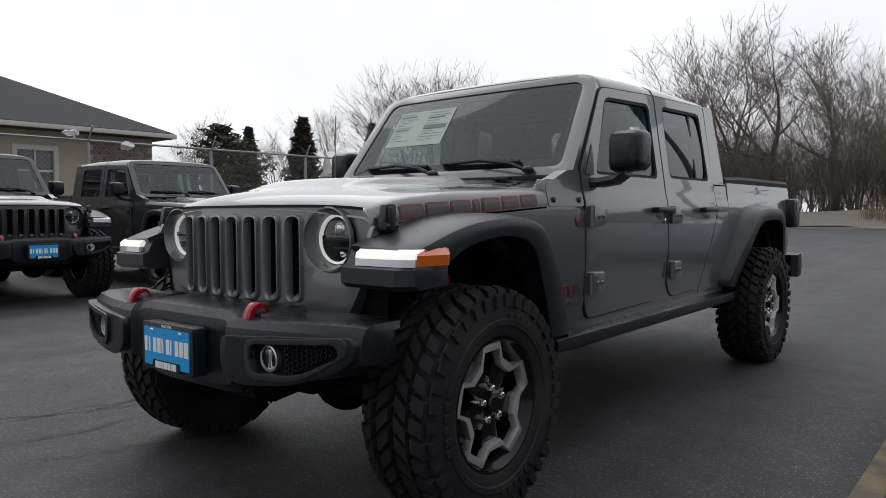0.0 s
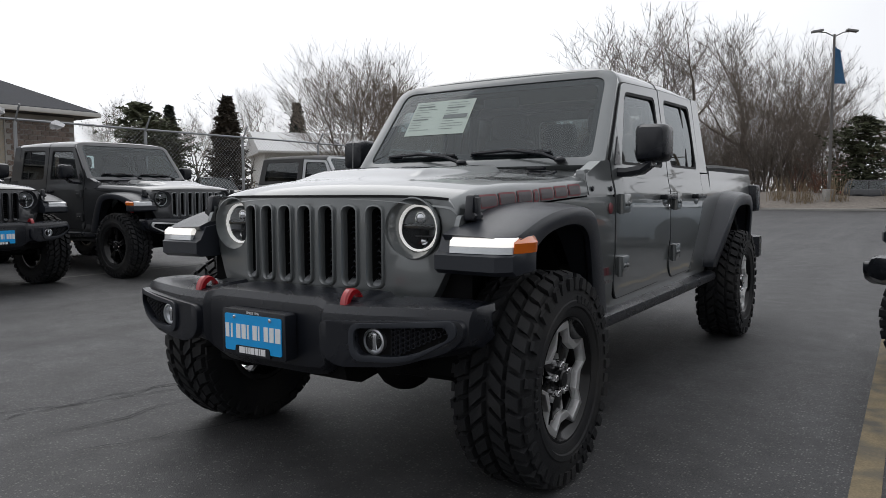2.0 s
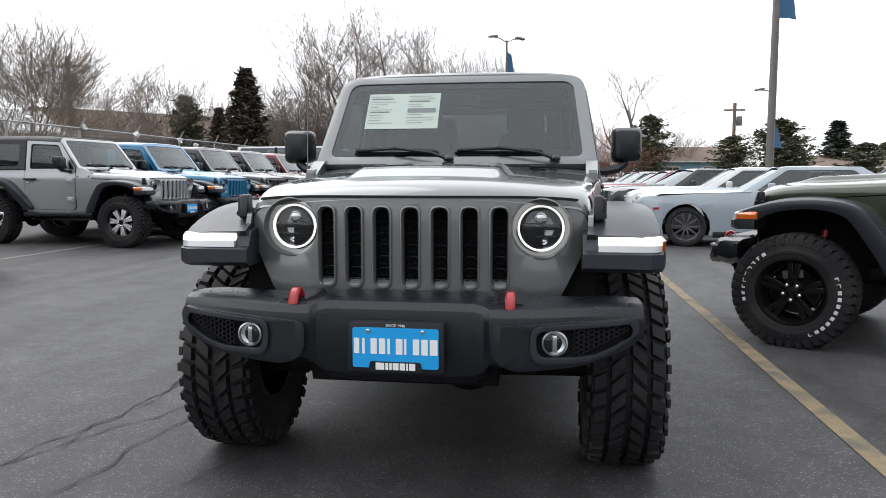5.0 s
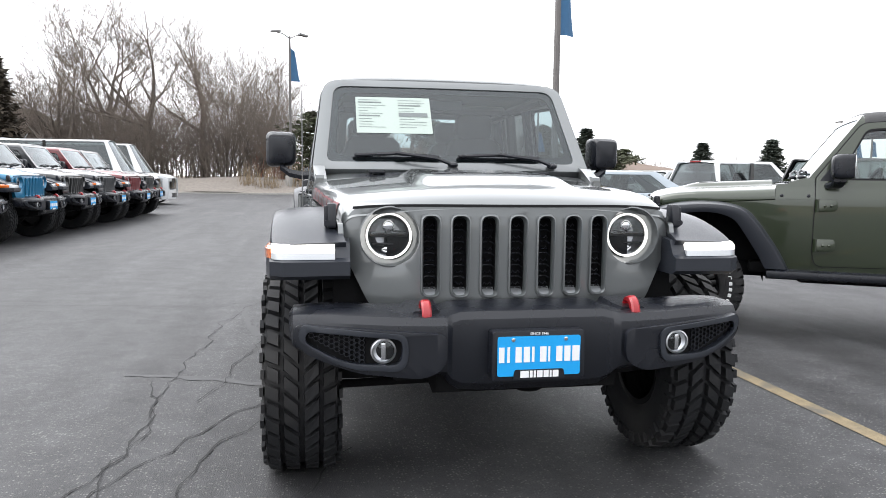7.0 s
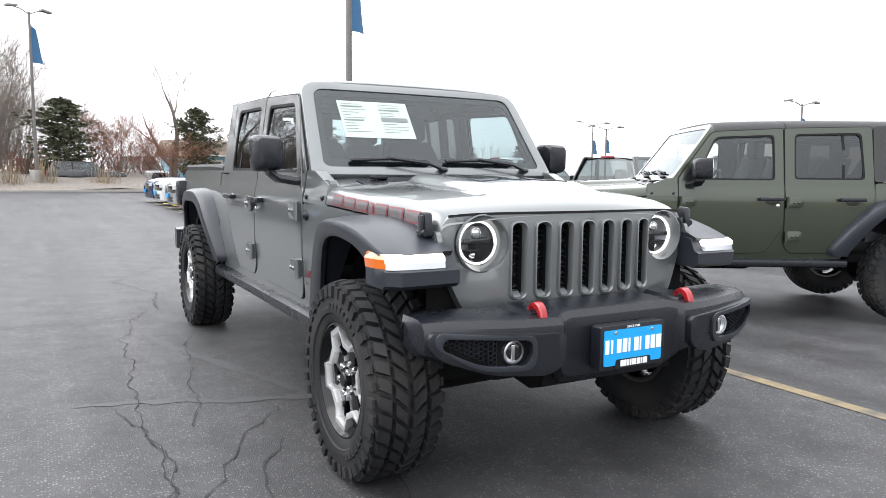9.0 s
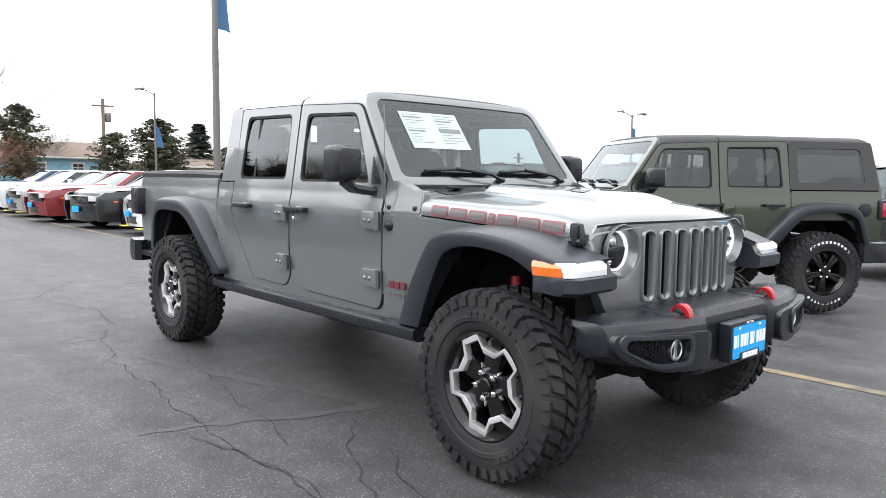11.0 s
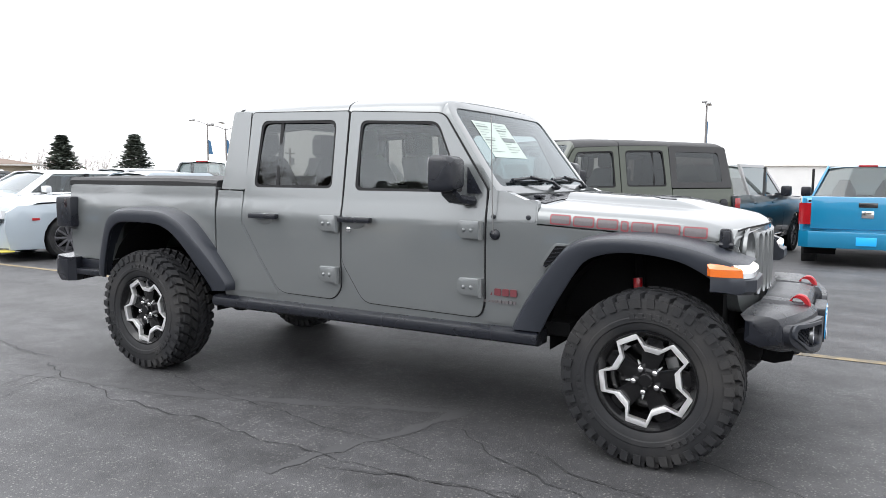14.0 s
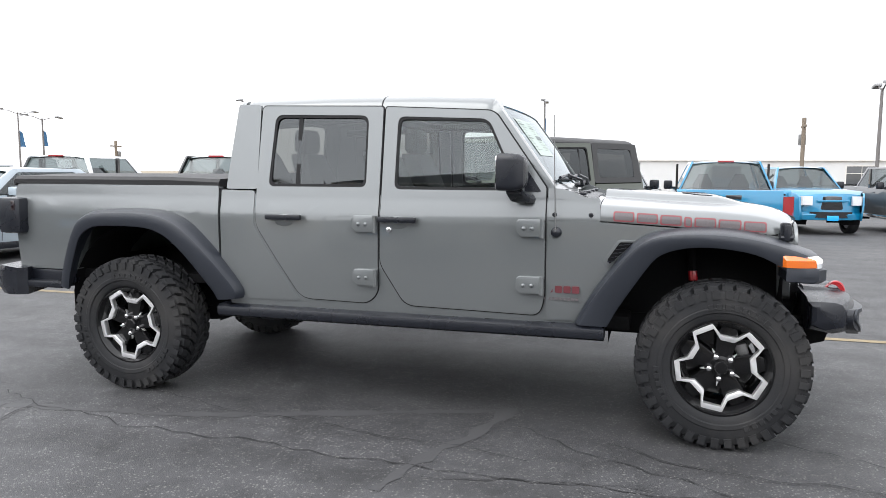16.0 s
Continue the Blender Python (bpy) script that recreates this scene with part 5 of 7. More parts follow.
        part("side_marker", box(*sorted((s * (sx(f + 0.45, 0.65) - 0.01), s * (sx(f + 0.45, 0.65) + 0.006))), f + 0.38, f + 0.52, 0.66, 0.70, 0.002), M_AMBER if not splitter else M_RED, root)
        zt = (0.85, 1.22) if truck else (tail - 0.25, tail - 0.10)
        part("tail_lamp", loft([[(s * x, y, zt[0]), (s * x, y, zt[1]), (s * x, y - 0.2, zt[1]), (s * x, y - 0.2, zt[0])] for x, y in ((hw * (0.62 if not truck else 0.83), e + 0.012), (hw * (0.85 if not truck else 0.95), e + 0.006), (hw * (0.9 if not truck else 1.015), e - 0.03))]), M_TAIL, root, "red tail lamp")
    # bonnet, nose and tail
    hood_r = [(f, 0.60), (f + 0.005, hood - 0.20), (f + 0.05, hood - 0.10), (f + 0.18, hood - 0.045), (f + 0.5, hood), (w0, hood + 0.035), (w0 + 0.22, hood + 0.045)]
    part("bonnet", loft([[(u * plan(y) * 0.985, y + (0.22 * u * u if y < f + 0.3 else 0), z - 0.05 * abs(u) ** 3 + (0.03 if kind in ("coupe", "saloon") and abs(u) < 0.3 and y > f + 0.3 else 0)) for u in (-1, -0.9, -0.7, -0.5, -0.32, -0.28, 0, 0.28, 0.32, 0.5, 0.7, 0.9, 1)] for y, z in hood_r], closed=False), hood_mat or colour, root)
    part("front_bumper", loft([[(u * plan(f + 0.05) * 0.99, y + 0.22 * u * u, z) for u in (-1, -0.85, -0.6, 0, 0.6, 0.85, 1)] for y, z in ((f + 0.10, zl), (f - 0.03, zl + 0.02), (f - 0.05, zl + 0.16), (f - 0.04, 0.60), (f + 0.02, 0.64))], closed=False), colour, root)
    part("grille", loft([[(u * plan(f) * (0.95 if not truck else 0.56), y + 0.16 * u * u, z) for u in (-0.75, -0.5, 0, 0.5, 0.75)] for y, z in ((f - 0.030, 0.58 if not truck else 0.72), (f - 0.035, 0.66 if not truck else 0.75), (f - 0.02, hood - 0.19), (f + 0.01, hood - 0.17))], closed=False), M_BLACKGLOSS, root)
    part("lower_intake", loft([[(u * plan(f) * 0.85, y + 0.2 * u * u, z) for u in (-0.8, -0.4, 0, 0.4, 0.8)] for y, z in ((f - 0.055, zl + 0.08), (f - 0.062, zl + 0.24))], closed=False), M_BLACKGLOSS, root)
    if truck:
        part("grille_bar", box(-0.42, 0.42, f - 0.06, f - 0.02, 0.93, 0.99, 0.015), hood_mat or M_CHROME, root)
    if splitter:
        for s in (1, -1):
            part("splitter_guard", box(*sorted((s * 0.45, s * 0.82)), f - 0.05, f + 0.15, zl - 0.028, zl - 0.008, 0.008), M_YELLOW_GUARD, root, "yellow shipping guard on the splitter")
    part("tail", loft([[(u * plan(e - 0.1) * 0.985, y - 0.10 * u * u, z) for u in (-1, -0.85, -0.5, 0, 0.5, 0.85, 1)] for y, z in ((e - 0.08, zl + 0.05), (e + 0.01, zl + 0.15), (e + 0.02, 0.70), (e, tail - 0.10), (e - 0.04, tail - 0.02), (b1 if not truck else e - 0.08, tail + 0.005))], closed=False), colour, root)
    part("floor_pan", box(-hw + 0.2, hw - 0.2, f + 0.3, e - 0.3, zl, zl + 0.1, 0.02), M_DARK, root)
    # glasshouse
    gw = lambda z: hw - 0.10 - (z - belt) * 0.42
    ws_ = part("windscreen", loft([[(u * gw(z), y + 0.10 * u * u, z) for u in (-1, -0.6, 0, 0.6, 1)] for y, z in ((w0 - 0.06, belt - 0.01), (w1 - 0.06, roof - 0.05))], closed=False), M_TINT2, root)
    part("rear_window", loft([[(u * gw(z), y - 0.08 * u * u, z) for u in (-1, -0.6, 0, 0.6, 1)] for y, z in ((b0 + 0.05, roof - 0.05), (b1 + 0.02, belt))], closed=False), M_TINT2, root)
    part("roof", loft([[(u * (gw(roof) + 0.02), y, z - 0.05 * u * u) for u in (-1, -0.9, -0.6, 0, 0.6, 0.9, 1)] for y, z in ((w1 - 0.08, roof - 0.035), (w1 + 0.1, roof - 0.005), ((w1 + b0) / 2, roof), (b0 - 0.1, roof - 0.01), (b0 + 0.07, roof - 0.04))], closed=False), colour, root)
    part("cabin", box(-hw + 0.25, hw - 0.25, w0 + 0.4, b0 - 0.1, 0.4, belt - 0.04, 0.05), M_SEAT, root)
    for s in (1, -1):
        part("seat", loft([[(s * 0.38 + x * k, w1 + 0.55 + t * 0.15 + yy, belt - 0.1 + t * 0.45) for x, yy in ((-0.22, -0.06), (0.22, -0.06), (0.22, 0.06), (-0.22, 0.06))] for t, k in ((0, 1), (0.5, 0.95), (0.9, 0.5), (1, 0.45))]), M_SEAT, root)
    if truck:
        part("bed_liner", box(-hw + 0.12, hw - 0.12, b1 + 0.03, e - 0.08, 0.7, tail - 0.06, 0.02), M_DARK, root)
        part("cab_back", box(-hw + 0.06, hw - 0.06, b1 - 0.06, b1 + 0.0, 0.6, belt, 0.02), colour, root)
        tg = part("tailgate", box(-hw * 0.83, hw * 0.83, e - 0.02, e + 0.035, 0.78, tail + 0.005, 0.025), colour, root)
        part("tailgate_handle", box(-0.14, 0.14, e + 0.03, e + 0.05, 1.16, 1.24, 0.01), M_BLACKGLOSS, tg)
        part("tailgate_badge", box(-0.09, 0.09, e + 0.034, e + 0.046, 0.98, 1.10, 0.03), M_CHROME, tg)
        part("rear_bumper", loft([[(x, y, z) for y, z in ((yb - 0.15, 0.46), (yb - 0.15, 0.74), (yb, 0.74), (yb + 0.02, 0.60), (yb - 0.02, 0.46))] for x, yb in ((-hw, e + 0.02), (-hw * 0.85, e + 0.14), (hw * 0.85, e + 0.14), (hw, e + 0.02))]), colour if hood_mat else M_CHROME, root)
        part("brake_lamp", box(-0.16, 0.16, b0 + 0.02, b0 + 0.09, roof - 0.055, roof - 0.015, 0.008), M_TAIL, root, "red high brake lamp")
    if plate:
        part("dealer_plate", box(-0.15, 0.15, f - 0.085, f - 0.06, 0.42, 0.56, 0.004), M_PLATEBLUE, root, "bright blue dealer plate")
        part("dealer_plate", box(-0.15, 0.15, e + 0.03 + (0.115 if truck else 0), e + 0.045 + (0.115 if truck else 0), 0.52, 0.66, 0.004), M_PLATEBLUE, root, "bright blue dealer plate")
    return root


M_TINT2 = glass("dim car glass", (0.32, 0.36, 0.36))


# ---------------------------------------------------------------- ground
def asphalt_mat():
    m = mat("worn asphalt", (0.046, 0.046, 0.0485), 0.60, 0, var=0.30, scale=0.35, fine=130, bump=1.0, bump_scale=170, stain=(0.076, 0.075, 0.075), stain_amount=0.55, spec=0.38)
    nt = m.node_tree
    n, l = nt.nodes, nt.links
    b = n["Principled BSDF"]
    src = b.inputs["Base Color"].links[0].from_socket
    # pale stone specks in the binder
    tc = n.new("ShaderNodeTexCoord")
    vo = n.new("ShaderNodeTexVoronoi")
    vo.inputs["Scale"].default_value = 75
    l.new(tc.outputs["Object"], vo.inputs["Vector"])
    r = n.new("ShaderNodeMapRange")
    r.inputs["From Min"].default_value, r.inputs["From Max"].default_value = 0.18, 0.42
    r.inputs["To Min"].default_value, r.inputs["To Max"].default_value = 0.75, 0.0
    l.new(vo.outputs["Distance"], r.inputs["Value"])
    pick = n.new("ShaderNodeMath")
    pick.operation = "GREATER_THAN"
    pick.inputs[1].default_value = 0.62
    sep = n.new("ShaderNodeSeparateColor")
    l.new(vo.outputs["Color"], sep.inputs[0])
    l.new(sep.outputs[0], pick.inputs[0])
    mu = n.new("ShaderNodeMath")
    mu.operation = "MULTIPLY"
    l.new(r.outputs[0], mu.inputs[0])
    l.new(pick.outputs[0], mu.inputs[1])
    mx = n.new("ShaderNodeMix")
    mx.data_type = "RGBA"
    l.new(mu.outputs[0], mx.inputs["Factor"])
    l.new(src, mx.inputs["A"])
    mx.inputs["B"].default_value = (0.205, 0.20, 0.19, 1)
    # long soft tracks of rolled tyres and sealer
    mp = n.new("ShaderNodeMapping")
    mp.inputs["Rotation"].default_value = (0, 0, 0.5)
    mp.inputs["Scale"].default_value = (1.6, 0.16, 1)
    l.new(tc.outputs["Object"], mp.inputs["Vector"])
    ns = n.new("ShaderNodeTexNoise")
    ns.inputs["Scale"].default_value, ns.inputs["Detail"].default_value, ns.inputs["Distortion"].default_value = 1.0, 4, 0.6
    l.new(mp.outputs[0], ns.inputs["Vector"])
    r2 = n.new("ShaderNodeMapRange")
    r2.inputs["From Min"].default_value, r2.inputs["From Max"].default_value = 0.35, 0.68
    r2.inputs["To Min"].default_value, r2.inputs["To Max"].default_value = 0.74, 1.22
    l.new(ns.outputs["Fac"], r2.inputs["Value"])
    sc = n.new("ShaderNodeVectorMath")
    sc.operation = "SCALE"
    l.new(mx.outputs["Result"], sc.inputs[0])
    l.new(r2.outputs[0], sc.inputs["Scale"])
    mo = n.new("ShaderNodeTexNoise")
    mo.inputs["Scale"].default_value, mo.inputs["Detail"].default_value, mo.inputs["Roughness"].default_value = 3.5, 10, 0.72
    l.new(tc.outputs["Object"], mo.inputs["Vector"])
    r3 = n.new("ShaderNodeMapRange")
    r3.inputs["From Min"].default_value, r3.inputs["From Max"].default_value = 0.32, 0.68
    r3.inputs["To Min"].default_value, r3.inputs["To Max"].default_value = 0.62, 1.36
    l.new(mo.outputs["Fac"], r3.inputs["Value"])
    s3 = n.new("ShaderNodeVectorMath")
    s3.operation = "SCALE"
    l.new(sc.outputs[0], s3.inputs[0])
    l.new(r3.outputs[0], s3.inputs["Scale"])
    l.new(s3.outputs[0], b.inputs["Base Color"])
    return m


M_ASPHALT = asphalt_mat()
M_CRACK = mat("crack filler", (0.022, 0.022, 0.023), 0.9, 0, var=0.25)
M_SEALER = mat("old sealer band", (0.046, 0.046, 0.048), 0.62, 0, var=0.2, scale=3)
M_YELLOW = mat("worn yellow paint", (0.200, 0.158, 0.092), 0.8, 0, var=0.35, scale=14, fine=90, stain=(0.085, 0.08, 0.07), stain_amount=0.92, bump=0.3)
M_WHITELINE = mat("worn white paint", (0.24, 0.235, 0.225), 0.8, 0, var=0.3, scale=14, fine=90, stain=(0.08, 0.08, 0.08), stain_amount=0.8, bump=0.3)
M_DIRT = mat("winter ground", (0.20, 0.165, 0.12), 0.95, 0, var=0.35, scale=0.25, fine=9, bump=0.6, bump_scale=20, stain=(0.26, 0.22, 0.15), stain_amount=0.6)
M_KERB = mat("concrete kerb", (0.30, 0.29, 0.27), 0.9, 0, var=0.2, scale=3, fine=80, bump=0.3)
M_GRAVEL = mat("river gravel", (0.175, 0.155, 0.135), 0.95, 0, var=0.4, scale=5, fine=40, bump=0.8, bump_scale=60)


def lot_z(x, y):
    return slope(x)


gx = [-900, -60, -30, -16, -9] + [round(v, 2) for v in np.arange(-8, 8.1, 1.0)] + [10, 12, 14, 16, 22, 30, 60, 900]
gy = [-900, -60, -30, -10, 0, 10, 20, 30, 45, 80, 900]
tagged(part("ground", loft([[(x, y, lot_z(x, y) - 0.015) for x in gx] for y in gy], closed=False), M_DIRT), "dry winter soil with dead grass around the lot", "ground", kind="structure")
lx = [-13.6] + [v for v in gx if -13 < v < 60] + [60]
tagged(part("asphalt_lot", loft([[(x, y, lot_z(x, y)) for x in lx] for y in (-60, -20, 0, 10, 20, 30, 44)], closed=False), M_ASPHALT), "worn grey asphalt car lot with cracks", "asphalt", kind="structure")


def ribbon(pts, width, z=0.004, wob=0.0, seed=1):
    """A thin uneven strip lying on the lot."""
    rnd = random.Random(seed)
    P = [Vector((p[0], p[1])) for p in pts]
    dense = []
    for a, b in zip(P, P[1:]):
        k = max(2, int((b - a).length / 0.07)) if wob else 6
        dense += [a.lerp(b, i / k) for i in range(k)]
    dense.append(P[-1])
    rings, off = [], 0.0
    for i, p in enumerate(dense):
        d = (dense[min(i + 1, len(dense) - 1)] - dense[max(i - 1, 0)]).normalized()
        nrm = Vector((-d.y, d.x))
        off = off * 0.8 + rnd.uniform(-wob, wob)
        w = width * (rnd.uniform(0.3, 1.5) if wob else 1) * 0.5
        q = p + nrm * off
        a, b = q + nrm * w, q - nrm * w
        rings.append([(a.x, a.y, lot_z(a.x, a.y) + z), (b.x, b.y, lot_z(b.x, b.y) + z)])
    return loft(rings, closed=False)


tagged(part("yellow_line", ribbon([(1.93, -2.2), (1.93, 3), (1.93, 8), (1.95, 17), (1.95, 30)], 0.105), M_YELLOW), "worn yellow painted parking line", "road marking", kind="structure")
tagged(part("white_line", ribbon([(-7.15, -6), (-7.1, 1), (-6.9, 6), (-6.9, 30)], 0.075), M_WHITELINE), "worn white painted parking line", "road marking", kind="structure")
CRACKS = [([(-1.20, 4.2), (-1.32, 3.9), (-1.55, 3.1), (-1.50, 2.3), (-1.58, 1.57), (-1.60, 0.9), (-1.57, 0.45), (-1.68, -0.2), (-1.72, -0.8)], 0.009), ([(-1.36, 3.95), (-2.35, 3.86), (-3.6, 3.9)], 0.006), ([(-3.3, 3.98), (-5.2, 4.6), (-6.5, 4.9)], 0.006),
          ([(-1.9, -0.75), (-1.72, -0.42), (-1.45, 0.1), (-1.2, 0.6), (-0.9, 1.0)], 0.009), ([(-1.47, 3.70), (-1.9, 3.62), (-2.4, 3.75), (-3.2, 3.6)], 0.006), ([(1.2, 3.4), (1.85, 3.3)], 0.006), ([(2.0, 3.3), (2.6, 3.3), (4.0, 3.5)], 0.006), ([(2.0, 0.9), (2.7, 0.3), (4.4, -0.6)], 0.005), ([(-1.58, -0.3), (-1.57, 0.22), (-1.6, 0.81), (-1.75, 1.3)], 0.012), ([(-1.35, -0.7), (-1.3, -0.14), (-1.22, 0.2), (-1.05, 0.55)], 0.010), ([(-1.02, -0.85), (-0.83, -0.38), (-0.6, 0.1)], 0.008), ([(-4.69, 4.51), (-3.9, 4.22), (-3.04, 4.01)], 0.010),
          ([(-2.4, 3.72), (-1.95, 3.75), (-1.38, 3.76)], 0.009), ([(-0.95, 3.46), (-1.16, 2.55), (-1.22, 1.76), (-1.34, 0.88)], 0.008), ([(-0.6, 7.5), (-1.3, 6.2), (-1.0, 5.2), (-1.16, 4.25)], 0.010)]
for i, (pts, wd) in enumerate(CRACKS):
    tagged(part("crack", ribbon(pts, wd * 0.75, 0.0045 + 0.0003 * i, 0.030, 40 + i), M_CRACK), "jagged dark crack in the asphalt", "crack", "asphalt cracks", "structure")
for i, (pts, wd) in enumerate([([(-0.64, 1.09), (-1.0, 2.0), (-1.3, 3.0), (-1.5, 4.5)], 0.075), ([(-0.64, 1.09), (-1.15, 1.2), (-1.56, 1.40), (-1.9, 1.46)], 0.075)]):
    tagged(part("sealer_band", ribbon(pts, wd, 0.002 + 0.0005 * i, 0.012, 70 + i), M_SEALER), "faded dark sealer band on the asphalt", "sealer", "sealer bands", "structure")
tagged(part("kerb", box(-60, 3.5, 44.0, 44.25, 0.0, 0.15, 0.03), M_KERB), "weathered concrete kerb at the lot edge", "kerb", kind="structure")
tagged(part("gravel_bank", loft([[(x, y, z + 0.10 * math.sin(x * 0.7 + y)) for x in np.arange(-60, 4.1, 2.0)] for y, z in ((44.2, 0.14), (45.5, 0.35), (47.5, 0.75), (50, 1.0), (56, 1.1), (70, 0.2))], closed=False), M_GRAVEL), "dull brown gravel bank beyond the kerb", "gravel bank", kind="structure")


# ---------------------------------------------------------------- the grey truck and its decals
hero, ws_pt = jeep("truck", pose(0, 0, 0), M_GREY, "slate grey four-door off-road pickup with black flares", "pickup", hero=True, name="pickup_truck")


def bent_text(text, size, material, name, parent, m, label=""):
    cu = bpy.data.curves.new(name, "FONT")
    cu.body, cu.size, cu.align_x, cu.extrude = text, size, "CENTER", 0.0006
    tmp = new("tmp", cu)
    me = bpy.data.meshes.new_from_object(tmp)
    bpy.data.objects.remove(tmp)
    me.materials.append(material)
    ob = new(name, me)
    ob.parent, ob.matrix_basis = parent, m
    return tagged(ob, label) if label else ob


def child(root, name):
    return next(o for o in root.children if o.name.split(".")[0] == name)


bent_text("SINCE 1946", 0.0135, M_WHITE, "frame_slogan", child(hero, "plate_frame"), pose(0, -0.7150, 0.6865, 90, 0, 0))
hood_part = child(hero, "bonnet")


def hood_side(y, z):
    """Half width of the bonnet's side at a height, round its shoulder."""
    p = y if y > 0.1 else (y - 0.017) / 0.83
    e = side_x(p, 1.1) - 0.006
    zs = hood_z(e * 0.92, p)
    return e * lerp(((-0.070, 1.0), (-0.052, 0.998), (-0.030, 0.988), (-0.014, 0.970), (-0.004, 0.945), (0.0, 0.92)), z - zs)


# bonnet decals: a row of letter-sized blocks, charcoal with a dull red edge
for s in (1, -1):
    y = 0.548
    for k, wd in enumerate((0.102, 0.102, 0.102, 0.034, 0.102, 0.106, 0.106)):
        y0, y1 = y, y - wd
        zc = 1.143 - 0.066 * (0.548 - y)
        for pad, mt, off, nm in ((0.0025, M_DECALRED, 0.0025, "decal_edge"), (-0.0045, M_DECAL, 0.0035, "decal_block")):
            lp = rpoly([(y1 - pad, zc - 0.025 - pad), (y0 + pad, zc - 0.021 - pad), (y0 + pad, zc + 0.027 + pad), (y1 - pad, zc + 0.023 + pad)], 0.010, 3)
            part(nm, sheet(fill([lp], ((y0 + y1) / 2,), [zc + 0.006 * q for q in range(-3, 5)]), lambda a, b: (s * (hood_side(a, b) + off), a, b)), mt, hood_part)
        y -= wd + 0.017
    # badges on the cowl and quarter panel
    x = side_x(0.79, 0.77)
    word = [prism(rpoly([(0.892 - i * 0.046, 0.728), (0.892 - i * 0.046 - w, 0.728), (0.892 - i * 0.046 - w, 0.728 + h), (0.892 - i * 0.046, 0.728 + h)], 0.006, 2), "x", *sorted((s * (x - 0.002), s * (x + 0.006)))) for i, (w, h) in enumerate(((0.034, 0.056), (0.038, 0.038), (0.038, 0.038), (0.038, 0.038)))]
    part("maker_badge", join(*word), M_BADGE, hero, "dull red maker badge")
    tagged(part("model_badge", join(*[prism([(0.905 - i * 0.021, 0.688), (0.905 - i * 0.021 - 0.016, 0.688), (0.905 - i * 0.021 - 0.016, 0.702), (0.905 - i * 0.021, 0.702)], "x", *sorted((s * (x - 0.002), s * (x + 0.005)))) for i in range(9)]), M_DECAL, hero, "small black model badge"), kind="stuff")
ant = part("antenna_base", move(lathe([(0, 0.022), (0.010, 0.02), (0.024, 0.012), (0.030, 0.0), (0.030, -0.01)], 20), Matrix.Rotation(math.pi, 4, "Z")), M_BLACKP, hero, "black rubber antenna base")
ant.location = (-side_x(0.845, 1.05), 0.845, 1.055)
part("antenna_mast", tube([(-0.018, 0, 0.0), (-0.022, 0.002, 0.03), (-0.020, 0.02, 0.62)], 0.0028, 6), M_STEEL, ant)
rb = part("round_badge", lathe([(0, 0.006), (0.022, 0.006), (0.026, 0.004), (0.028, 0)], 20), M_DECALRED, hero, "round dull red trail badge")
rb.location = (side_x(0.845, 1.05), 0.845, 1.055)
# window sticker behind the glass
sx0, sx1, sb0, sb1 = -0.530, -0.105, 0.235, 0.500
stick = part("window_sticker", sheet(fill([[(sx0, sb0), (sx1, sb0), (sx1, sb1), (sx0, sb1)]], (-0.4, -0.3, -0.2)), lambda x, b: ws_pt(x, b, -0.0035)), M_PAPER, hero, "white paper price sticker on the windscreen")
rnd = random.Random(5)
for k in range(11):
    b = sb1 - 0.024 - k * 0.020
    for xa, xb in ((sx0 + 0.015, sx0 + 0.015 + rnd.uniform(0.05, 0.16)), (sx0 + 0.24, sx0 + 0.24 + rnd.uniform(0.07, 0.16))):
        hgt = 0.0028 if rnd.random() > 0.12 else 0.008
        part("print_line", sheet(fill([[(xa, b), (xb, b), (xb, b + hgt), (xa, b + hgt)]], (-0.4, -0.3, -0.2)), lambda x, q: ws_pt(x, q, -0.0015)), M_INK, stick)
part("print_block", sheet(fill([[(sx0 + 0.24, sb1 - 0.145), (sx1 - 0.02, sb1 - 0.145), (sx1 - 0.02, sb1 - 0.115), (sx0 + 0.24, sb1 - 0.115)]], (-0.3, -0.2)), lambda x, q: ws_pt(x, q, -0.0012)), M_INK, stick)
# ---------------------------------------------------------------- other parked off-road cars
M_GREEN = paint("dark olive green", (0.018, 0.027, 0.011), 0.2)
M_DGREY = paint("dark granite", (0.042, 0.044, 0.048))
M_DGREY2 = paint("charcoal", (0.029, 0.030, 0.034))
M_SILV = paint("bright silver", (0.36, 0.37, 0.38), 0.5)
M_BLUE = paint("vivid blue", (0.003, 0.15, 0.29), 0.2)
M_BLK = paint("black", (0.012, 0.013, 0.014), 0.1)
M_MAROON = paint("dark red", (0.14, 0.012, 0.016), 0.2)
M_BLACKTOP = mat("black hard top", (0.030, 0.030, 0.031), 0.6, 0, var=0.1, bump=0.2, bump_scale=600)
G = "parked off-road cars"


def at(x, y, turn):
    return pose(x, y, slope(x), 0, 0, turn)


